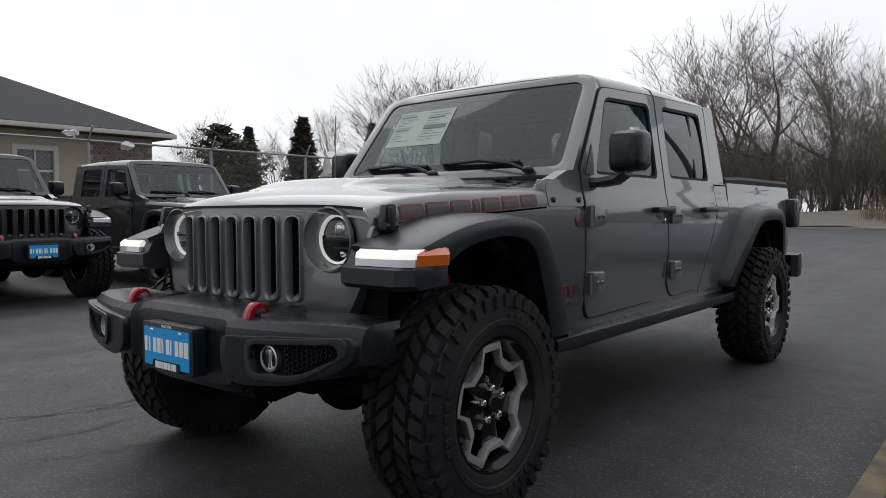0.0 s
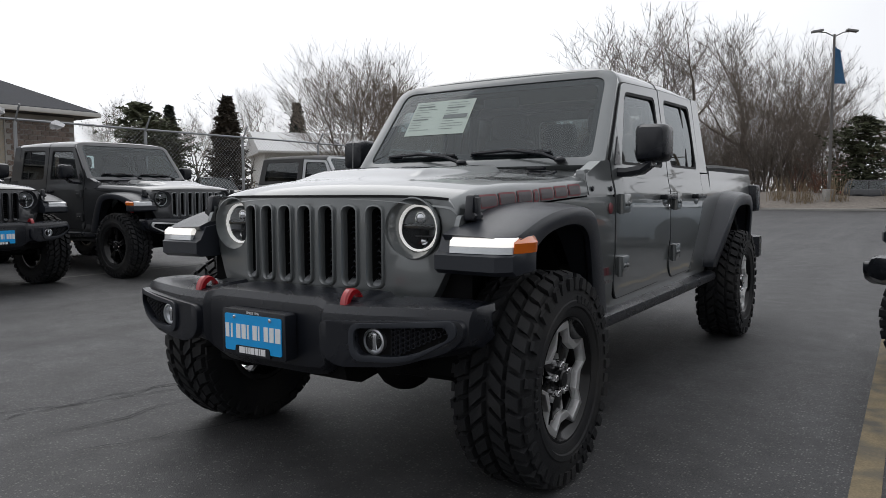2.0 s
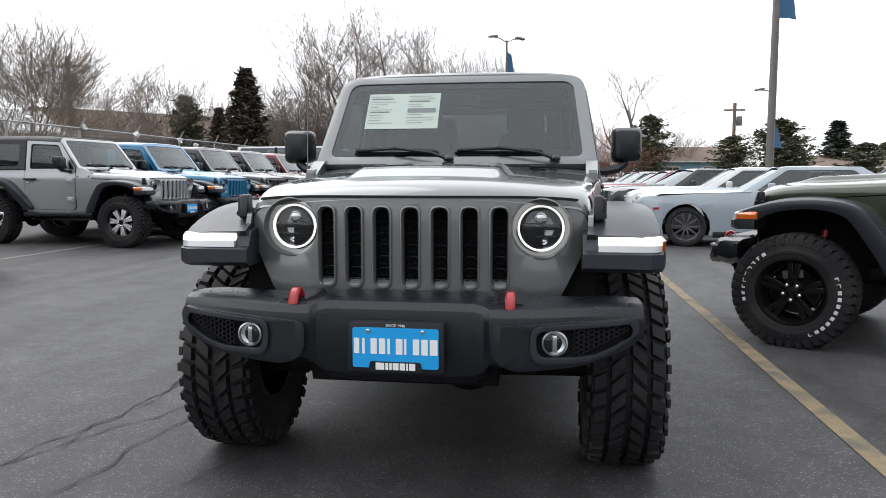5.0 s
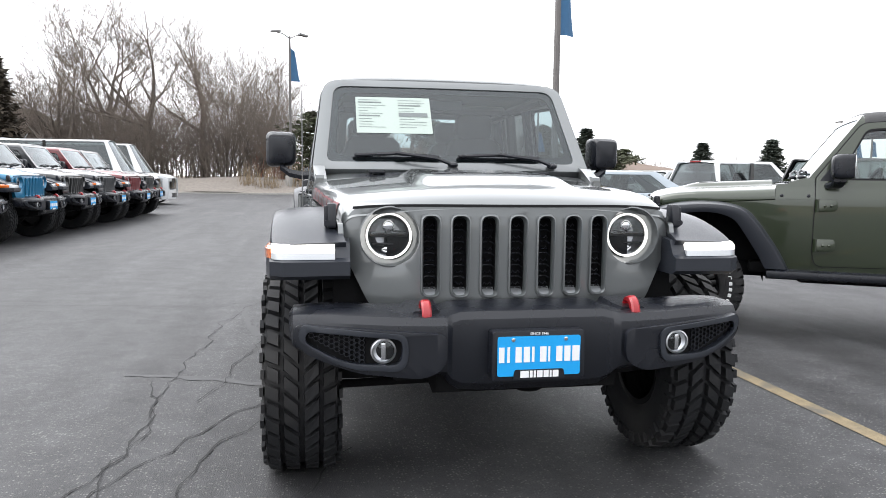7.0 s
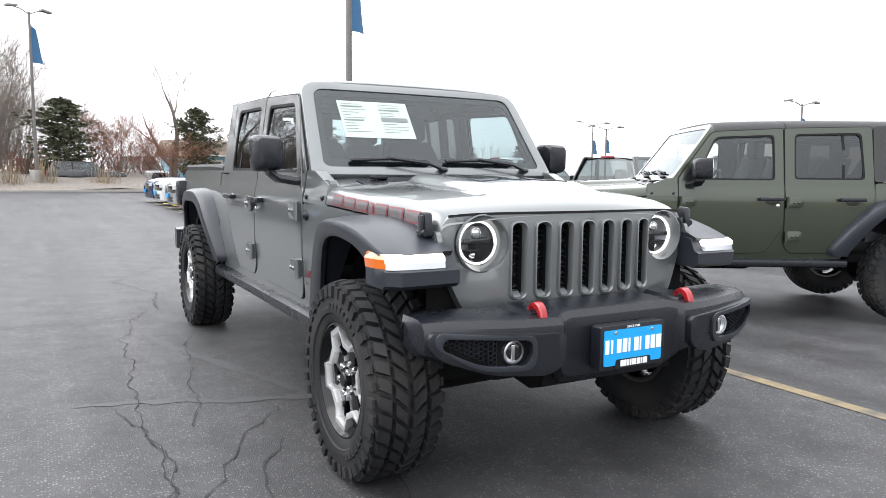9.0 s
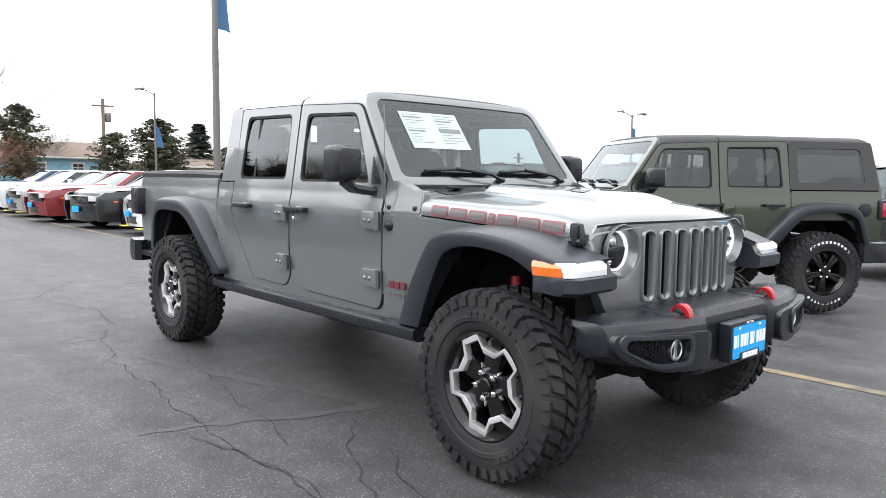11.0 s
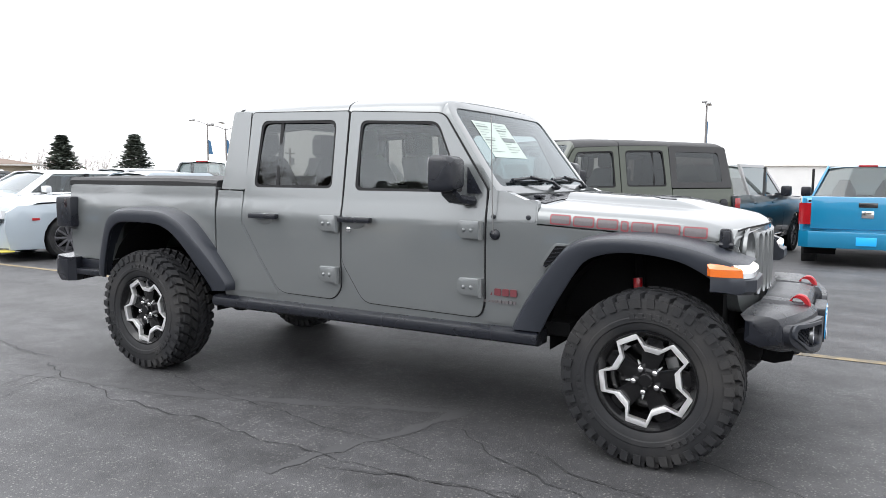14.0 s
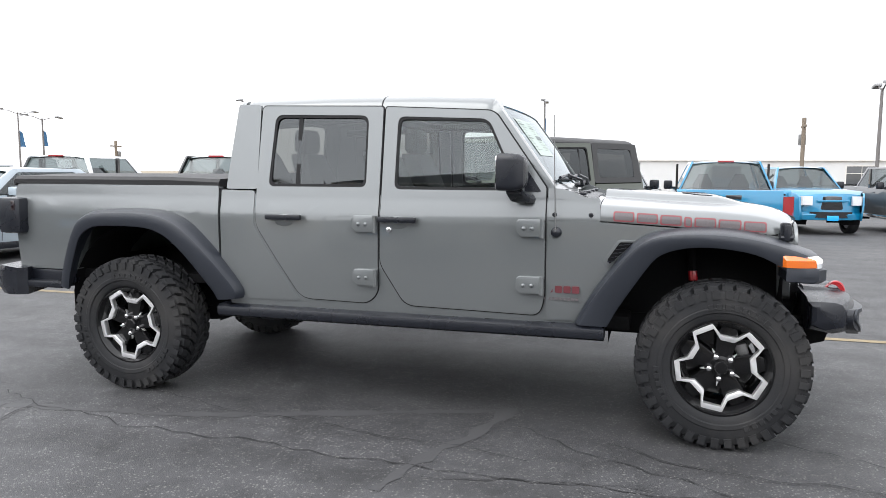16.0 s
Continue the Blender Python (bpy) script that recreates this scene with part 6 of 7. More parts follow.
jeep("four", pose(2.74, 3.11, -0.035, 0, 0, -121.4), M_GREEN, "dark olive green four-door off-road car with black flares", group=G, hard_top=M_BLACKTOP, wheel_style="dark", halo=False, white=True)
jeep("truck", at(-6.44, 3.78, 89.6), M_DGREY, "dark grey four-door off-road car facing the lane", group=G, halo=False, hooks=False, wheel_style="dark", chrome=True)
jeep("four", at(-6.76, 1.26, 91.4), M_DGREY2, "charcoal off-road car with red tow hooks", group=G, halo=False, wheel_style="dark")
jeep("two", at(-6.18, 8.55, 86), M_SILV, "bright silver two-door off-road car with black hard top", group=G, hard_top=M_BLACKTOP, halo=False, hooks=False, wheel_style="multi")
jeep("four", at(-5.96, 10.62, 87), M_BLUE, "vivid blue four-door off-road car", group=G, halo=False, wheel_style="dark")
jeep("four", at(-5.9, 12.72, 88), M_BLK, "black four-door off-road car with a window sticker", group=G, halo=False, wheel_style="dark")
jeep("four", at(-5.8, 14.75, 88), M_DGREY, "dark grey four-door off-road car", group=G, halo=False, wheel_style="dark")
jeep("four", at(-5.7, 16.85, 88), M_MAROON, "dark red four-door off-road car", group=G, halo=False, wheel_style="dark")
jeep("four", at(-5.8, 19.0, 88), M_BLK, "black four-door off-road car in the far row", group=G, halo=False, wheel_style="dark")
# ---------------------------------------------------------------- row of road cars and pickups
M_SMOKEBLUE = paint("pale grey blue", (0.33, 0.38, 0.42), 0.1)
M_WHITEP = paint("white", (0.62, 0.63, 0.64), 0.0)
M_REDP = paint("crimson", (0.20, 0.012, 0.016), 0.2)
M_NAVY = paint("navy", (0.01, 0.03, 0.09), 0.2)
M_HYDRO = paint("bright pickup blue", (0.003, 0.165, 0.31), 0.2)
R = "row of parked road cars"
road_car("coupe", at(3.15, 11.2, -99), M_SMOKEBLUE, "pale grey-blue muscle coupe with dark wheels", group=R, splitter=True)
road_car("saloon", at(3.30, 14.2, -94), M_WHITEP, "white muscle saloon with yellow splitter guards", group=R, splitter=True)
road_car("saloon", at(2.9, 17.0, -78), M_BLK, "black muscle saloon with a blue dealer plate", group=R)
road_car("coupe", at(2.6, 20.0, -84), M_REDP, "crimson muscle coupe with dark wheels", group=R)
road_car("coupe", at(2.7, 23.0, -86), M_SILV, "silver muscle coupe with yellow splitter guards", group=R, splitter=True)
road_car("saloon", at(2.7, 26.0, -86), M_WHITEP, "white saloon near the end of the row", group=R)
road_car("saloon", at(2.7, 29.0, -86), M_NAVY, "navy blue saloon at the end of the row", group=R)
P = "parked pickups"
road_car("pickup", at(13.8, 1.2, 80), M_BLK, "black pickup truck seen from behind", "dark", P, hood_mat=M_BLK)
road_car("pickup", at(14.7, -1.1, 90), M_HYDRO, "bright blue pickup truck with chrome tailgate badge", "dark", P, hood_mat=M_HYDRO)
road_car("pickup", at(18.2, -4.2, -80), M_HYDRO, "bright blue pickup truck facing the lane", "dark", P, hood_mat=M_HYDRO)
road_car("pickup", at(18.0, -7.3, -80), M_DGREY, "dark grey pickup truck facing the lane", "dark", P, hood_mat=M_BLK)


# ---------------------------------------------------------------- trees
M_BARK = mat("grey brown bark", (0.135, 0.115, 0.10), 0.9, 0, var=0.3, scale=3, fine=40, bump=0.5, bump_scale=40)
M_TWIG = mat("bare twigs", (0.185, 0.155, 0.132), 0.9, 0, var=0.3, scale=0.6, fine=20)
M_TWIGRED = mat("russet twigs", (0.20, 0.095, 0.062), 0.9, 0, var=0.35, scale=0.6, fine=20)
M_NEEDLE = mat("dark spruce needles", (0.042, 0.054, 0.042), 0.85, 0, var=0.5, scale=0.8, fine=12)
M_NEEDLE2 = mat("olive pine needles", (0.060, 0.068, 0.036), 0.85, 0, var=0.5, scale=0.8, fine=12)
M_JUNIPER = mat("brown juniper needles", (0.050, 0.040, 0.028), 0.9, 0, var=0.4, scale=0.8, fine=12)
M_DRYGRASS = mat("dry grass", (0.26, 0.20, 0.13), 0.95, 0, var=0.4, scale=0.8, fine=12)


def limb_mesh(segs, name, material, sides=4):
    """Round tapered limbs, each given as two ends and two radii."""
    verts, faces = [], []
    for a, b, ra, rb in segs:
        d = (b - a)
        if d.length < 1e-6:
            continue
        d = d.normalized()
        u = d.cross(Vector((0.3, 0.9, 0.2))).normalized()
        w = d.cross(u)
        k = len(verts)
        n = sides if ra > 0.02 else 3
        for p, r in ((a, ra), (b, rb)):
            for j in range(n):
                t = 2 * math.pi * j / n
                verts.append(p + r * (math.cos(t) * u + math.sin(t) * w))
        faces += [(k + j, k + (j + 1) % n, k + n + (j + 1) % n, k + n + j) for j in range(n)]
    me = bpy.data.meshes.new(name)
    me.from_pydata(verts, [], faces)
    me.polygons.foreach_set("use_smooth", [True] * len(me.polygons))
    me.materials.append(material)
    return me


def grow(rnd, p, d, length, r, depth, out, up=0.12, bend=0.30, split=(2, 4), thin=0.62):
    """One limb with its side limbs; writes straight pieces."""
    n = max(2, int(4 - depth * 0.3))
    pts = [p]
    for i in range(n):
        d = (d + Vector((rnd.uniform(-bend, bend), rnd.uniform(-bend, bend), rnd.uniform(-bend, bend) * 0.6 + up)) * 0.55).normalized()
        q = p + d * (length / n)
        ra, rb = r * (1 - 0.42 * i / n), r * (1 - 0.42 * (i + 1) / n)
        out.append((p, q, ra, rb))
        p = q
        pts.append((p, d, rb))
    if depth <= 0:
        return
    kids = rnd.randint(*split)
    for k in range(kids):
        q, dd, rr = pts[rnd.randint(max(1, n - 2 if k < 2 else 1), n)]
        side = Vector((rnd.uniform(-1, 1), rnd.uniform(-1, 1), rnd.uniform(-0.25, 0.7))).normalized()
        nd = (dd * 0.62 + side * 0.72).normalized()
        grow(rnd, q, nd, length * rnd.uniform(0.58, 0.85), max(0.008, rr * thin), depth - 1, out, up, bend, split, thin)
    grow(rnd, pts[-1][0], pts[-1][1], length * 0.75, max(0.008, pts[-1][2] * 0.85), depth - 1, out, up, bend, split, thin)


def bare_variant(seed, style):
    rnd = random.Random(seed)
    segs = []
    if style == "broad":
        grow(rnd, Vector((0, 0, 0)), Vector((0, 0, 1)), 3.0, 0.24, 6, segs, 0.10, 0.34, (2, 3), 0.66)
    elif style == "dead":
        grow(rnd, Vector((0, 0, 0)), Vector((0.15, 0, 1)), 3.0, 0.30, 6, segs, 0.07, 0.42, (1, 3), 0.66)
    else:
        for k in range(5):
            a = rnd.uniform(0, 6.28)
            grow(rnd, Vector((0.12 * math.cos(a), 0.12 * math.sin(a), 0)), Vector((0.35 * math.cos(a), 0.35 * math.sin(a), 1)).normalized(), 3.0, 0.085, 5, segs, 0.10, 0.22, (2, 3), 0.62)
    top = max(b.z for a, b, _, _ in segs)
    k = 10.0 / top
    segs = [(a * k, b * k, ra * k, rb * k) for a, b, ra, rb in segs]
    return (limb_mesh([s for s in segs if s[2] > 0.055], "trunk", M_BARK, 6), limb_mesh([s for s in segs if s[2] <= 0.055], "crown", M_TWIG, 3))


BARE = {("broad", i): bare_variant(11 + i, "broad") for i in range(4)} | {("dead", 0): bare_variant(31, "dead")} | {("multi", i): bare_variant(41 + i, "multi") for i in range(3)}


def bare_tree(x, y, h, style="broad", variant=0, turn=0.0, wide=1.0, label="leafless winter tree with fine grey-brown twigs", z=None, twig=None):
    root = empty("tree", pose(x, y, slope(x) - 0.05 if z is None else z, 0, 0, turn) @ Matrix.Diagonal((wide * h / 10, wide * h / 10, h / 10, 1)), label, "tree", "leafless trees")
    for nm, me in zip(("trunk", "crown"), BARE[(style, variant)]):
        if nm == "crown" and twig:
            me = me.copy()
            me.materials[0] = twig
        o = new(nm, me)
        o.parent = root
    return root


def needle_variant(seed, style):
    """Trunk and many drooping needle sprays, height 10."""
    rnd = random.Random(seed)
    verts, faces, segs = [], [], []
    segs.append((Vector((0, 0, 0)), Vector((0, 0, 9.6)), 0.16, 0.02))
    n = 46 if style != "pine" else 34
    for i in range(n):
        z = 0.5 + 9.3 * (i / n) ** (0.95) if style != "pine" else 1.6 + 7.9 * (i / n)
        f = 1 - (z / 10.0)
        if style == "spruce":
            reach = 0.12 + 2.5 * f ** 0.9
        elif style == "column":
            reach = 0.10 + 2.0 * min(1, f * 1.35) ** 0.85
        else:
            reach = (0.5 + 2.6 * math.sin(min(1, f * 1.25) * math.pi * 0.8)) * rnd.uniform(0.5, 1.2)
        m = 13 if style != "pine" else 9
        for k in range(m):
            t = rnd.uniform(0, 6.283)
            L = reach * rnd.uniform(0.62, 1.12)
            dz = -0.25 * L if style == "spruce" else (0.30 * L if style == "column" else rnd.uniform(-0.05, 0.35) * L)
            a, b = Vector((0, 0, z)), Vector((L * math.cos(t), L * math.sin(t), z + dz))
            segs.append((a, b, 0.03, 0.008))
            for j in range({"spruce": 10, "column": 16, "pine": 15}[style]):
                u = rnd.uniform(0.25, 1.03)
                c = a.lerp(b, u) + Vector((rnd.gauss(0, 0.10), rnd.gauss(0, 0.10), rnd.gauss(0, 0.07))) * (1.6 if style == "pine" else 1)
                s = rnd.uniform(0.12, 0.30) * {"spruce": 1.1, "column": 1.15, "pine": 1.25}[style]
                e1 = Vector((rnd.uniform(-1, 1), rnd.uniform(-1, 1), rnd.uniform(-0.5, 0.3))).normalized() * s
                e2 = Vector((rnd.uniform(-1, 1), rnd.uniform(-1, 1), rnd.uniform(-0.6, 0.6))).normalized() * s * 0.45
                q = len(verts)
                verts += [c - e1, c + e2, c + e1, c - e2]
                faces.append((q, q + 1, q + 2, q + 3))
    me = bpy.data.meshes.new("crown")
    me.from_pydata(verts, [], faces)
    me.materials.append({"spruce": M_NEEDLE, "column": M_JUNIPER, "pine": M_NEEDLE2}[style])
    return limb_mesh(segs, "trunk", M_BARK, 5), me


NEEDLE = {k: needle_variant(60 + i, k) for i, k in enumerate(("spruce", "column", "pine"))}


def conifer(x, y, h, style, wide=1.0, turn=0.0):
    root = empty("conifer", pose(x, y, slope(x) - 0.05, 0, 0, turn) @ Matrix.Diagonal((wide * h / 10, wide * h / 10, h / 10, 1)), {"spruce": "dark green spruce with drooping branches", "column": "dense brown-green pointed juniper", "pine": "olive green spreading pine"}[style], "conifer", "evergreen trees")
    for nm, me in zip(("trunk", "crown"), NEEDLE[style]):
        o = new(nm, me)
        o.parent = root


def thicket(name, x0, y0, x1, y1, depth, h, count, seed, material, label):
    """A belt of tangled leafless shrubs."""
    rnd = random.Random(seed)
    segs = []
    for i in range(count):
        t = rnd.random()
        p = Vector((x0 + (x1 - x0) * t + rnd.uniform(-1, 1), y0 + (y1 - y0) * t + rnd.uniform(0, depth), 0.2))
        hh = h * rnd.uniform(0.55, 1.08)
        d = Vector((rnd.uniform(-0.3, 0.3), rnd.uniform(-0.3, 0.3), 1)).normalized()
        grow(rnd, p, d, hh * 0.36, 0.055, 3, segs, 0.12, 0.25, (2, 4), 0.55)
    ob = new(name, limb_mesh(segs, name, material, 3))
    return tagged(ob, label, "shrubs", kind="stuff")


for x, y, h, st, v, tr, wd in ((-38.1, 23.7, 7.8, "broad", 0, 30, 0.9), (-45, 34.7, 8.4, "broad", 1, 70, 0.9), (-43.7, 39.3, 10.2, "broad", 2, 10, 0.9), (-22.7, 26.4, 9.3, "multi", 0, 20, 1.0), (-24.9, 30.0, 9.6, "multi", 1, 140, 1.25),
                               (-17.2, 58.8, 18.0, "broad", 1, 200, 1.0), (-13.3, 57.9, 16.8, "broad", 3, 20, 1.15), (-9.7, 60.8, 16.4, "broad", 0, 80, 1.15), (-18.3, 54.2, 12.8, "broad", 2, 150, 1.0), (-49.7, 45.1, 11.5, "broad", 3, 60, 1.0), (-28.1, 49.4, 10.2, "multi", 2, 60, 1.0),
                               (-28.3, 43.4, 7.4, "multi", 0, 100, 1.0), (-32.8, 46.8, 10, "broad", 1, 0, 1.0), (-29.2, 49.1, 10.6, "broad", 2, 280, 1.0), (-19.4, 55.6, 12.5, "broad", 0, 190, 1.1), (7.4, 58.8, 11.2, "dead", 0, 10, 1.25), (-3.1, 53.2, 8.2, "multi", 1, 80, 1.0), (-5.6, 55, 9.0, "multi", 2, 80, 1.1),
                               (0.6, 57, 8.0, "broad", 2, 30, 0.9), (-7.4, 56, 13.8, "multi", 0, 10, 0.9), (-5.0, 59, 12.6, "broad", 1, 140, 0.9), (11.5, 66, 7.0, "multi", 0, 30, 1.2), (19, 74, 6.0, "multi", 1, 30, 1.3), (35.3, 68.3, 4.2, "broad", 3, 0, 1.4), (-60, 38, 10, "broad", 1, 33, 1.0)):
    bare_tree(x, y, h, st, v, tr, wd)
for x, y, h, v, wd in ((2.7, 49.4, 4.9, 0, 1.35), (5.9, 50.2, 4.3, 1, 1.5), (1.2, 52.5, 5.6, 2, 1.2)):
    bare_tree(x, y, h, "multi", v, 40 * v, wd, "russet leafless ornamental tree", z=0.6 if x < 3 else None, twig=M_TWIGRED)
for x, y, h, st, wd in ((-35.0, 22.9, 6.6, "pine", 1.15), (-32.4, 22.6, 5.2, "pine", 1.1), (-38.2, 27.1, 7.0, "spruce", 0.9), (-34.6, 28.7, 7.4, "column", 1.05), (-40.1, 40.6, 8.7, "spruce", 0.9), (-16.0, 35.5, 7.3, "column", 1.15), (-26.2, 48.4, 7.6, "pine", 0.8), (-22.5, 46.0, 6.2, "column", 1.0), (8.3, 53.5, 6.4, "pine", 1.0),
                        (-0.6, 50.2, 6.2, "pine", 1.2), (13.9, 52.2, 4.8, "pine", 1.3), (17.9, 54.3, 6.3, "pine", 1.3), (19.6, 57.0, 5.2, "pine", 1.3), (27.0, 68.0, 7.2, "spruce", 1.8), (22.9, 52.2, 4.4, "pine", 1.5), (36.5, 61.8, 5.7, "spruce", 1.9), (41.7, 58.6, 6.0, "spruce", 1.9), (32.0, 70.0, 5.4, "pine", 1.4)):
    conifer(x, y, h, st, wd, (x * 37) % 360)
thicket("shrub_belt", -26, 53, -4.2, 55, 6, 8.6, 300, 3, M_TWIG, "tangled leafless shrubs along the lot edge")
thicket("shrub_belt", -34, 62, -2, 64, 5, 11.5, 170, 9, M_TWIG, "tall leafless thicket behind the lot edge")
thicket("shrub_belt", -4.0, 52, 4.5, 52.5, 5, 3.6, 60, 4, M_TWIGRED, "russet leafless shrubs on the gravel bank")
thicket("shrub_belt", -48, 62, -18, 72, 6, 7.0, 90, 5, M_TWIG, "distant leafless trees behind the houses")
thicket("shrub_belt", 6, 78, 60, 84, 6, 6.0, 110, 6, M_TWIG, "distant leafless trees beyond the lot")
thicket("shrub_belt", -15.5, 12, -14.6, 44, 1.0, 1.5, 110, 8, M_DRYGRASS, "tall dry grass along the fence")


def grass_tuft(x, y, h, seed):
    rnd = random.Random(seed)
    segs = []
    for i in range(70):
        p = Vector((x + rnd.gauss(0, 0.35), y + rnd.gauss(0, 0.35), slope(x) + 0.0))
        segs.append((p, p + Vector((rnd.gauss(0, 0.2), rnd.gauss(0, 0.2), h * rnd.uniform(0.5, 1.1))), 0.02, 0.006))
    tagged(new("dry_grass", limb_mesh(segs, "dry_grass", M_DRYGRASS, 3)), "clump of tall dry ornamental grass", "grass", kind="stuff")


for i, (x, y, h) in enumerate(((-1.9, 46.6, 1.6), (-3.6, 46.4, 1.3), (-5.0, 47.0, 1.4), (1.4, 46.5, 1.0))):
    grass_tuft(x, y, h + 0.5, 90 + i)

# ---------------------------------------------------------------- chain-link fence behind the parked row
FX, FTOP = -13.7, 2.62
fence = empty("fence", pose(FX, 0, 0.10), "galvanised chain-link fence with angled top arms", "fence")
ys = [-6.9 + 3.05 * i for i in range(17)]
for y in ys:
    post = part("post", tube([(0, y, -0.1), (0, y, FTOP - 0.05)], 0.038, 8), M_GALV, fence)
    part("arm", tube([(0, y, FTOP - 0.06), (0.22, y, FTOP + 0.30)], 0.022, 6), M_GALV, post)
part("top_rail", tube([(0, ys[0], FTOP), (0, ys[-1], FTOP)], 0.028, 6), M_GALV, fence)
wires = []
step = 0.11
for i in range(int((ys[-1] - ys[0] + FTOP) / step)):
    for sgn in (1, -1):
        y = ys[0] + i * step - (FTOP if sgn > 0 else 0)
        a, b = Vector((0, y, 0.05)), Vector((0, y + FTOP, FTOP))
        if sgn < 0:
            a.y, b.y = y + 0.0, y - FTOP
        wires.append((a, b, 0.0028, 0.0028))
tagged(new("wire_mesh", limb_mesh(wires, "wire_mesh", M_GALV, 3)), kind="stuff").parent = fence
bag = mat("torn plastic bag", (0.75, 0.75, 0.76), 0.6, 0, var=0.1)
for i, (y, z) in enumerate(((4.9, 2.75), (6.1, 2.55), (15.2, 2.72), (17.6, 2.65), (20.5, 2.6), (23.5, 2.55), (24.8, 2.4))):
    b = sphere(0.11, None, 8, 6, (0.4, 1.5, 0.8))
    rnd = random.Random(i)
    for v in b.verts:
        v.co += Vector((rnd.uniform(-0.04, 0.04), rnd.uniform(-0.06, 0.06), rnd.uniform(-0.04, 0.04)))
    tagged(part("plastic_bag", move(b, Matrix.Translation((FX + 0.10, y, z + 0.1))), bag), "torn white plastic bag caught on the fence", "bag", "bags on the fence")

# ---------------------------------------------------------------- houses
M_TANWALL = mat("tan stucco", (0.36, 0.32, 0.26), 0.9, 0, var=0.12, scale=1.5, fine=60, bump=0.3)
M_SHINGLE = mat("dark shingles", (0.034, 0.036, 0.043), 0.85, 0, var=0.3, scale=2.0, fine=14, bump=0.5, bump_scale=30)
M_BRICK = mat("mixed brown brick", (0.16, 0.12, 0.10), 0.9, 0, var=0.35, scale=6, fine=25, per_object=0.25)
M_TRIMW = mat("white house trim", (0.52, 0.51, 0.49), 0.6, 0, var=0.08)
M_SIDINGW = mat("white siding", (0.56, 0.56, 0.55), 0.7, 0, var=0.08, scale=1)
M_SIDINGB = mat("pale blue siding", (0.18, 0.38, 0.50), 0.7, 0, var=0.08, scale=1)
M_BROWNROOF = mat("brown roof", (0.16, 0.12, 0.095), 0.9, 0, var=0.2, scale=2, fine=14)
M_WINDARK = mat("dark house window", (0.045, 0.05, 0.055), 0.10, 0, var=0.2, coat=1.0)
M_SHED = mat("pale metal cladding", (0.50, 0.505, 0.51), 0.55, 0.3, var=0.08, scale=1)


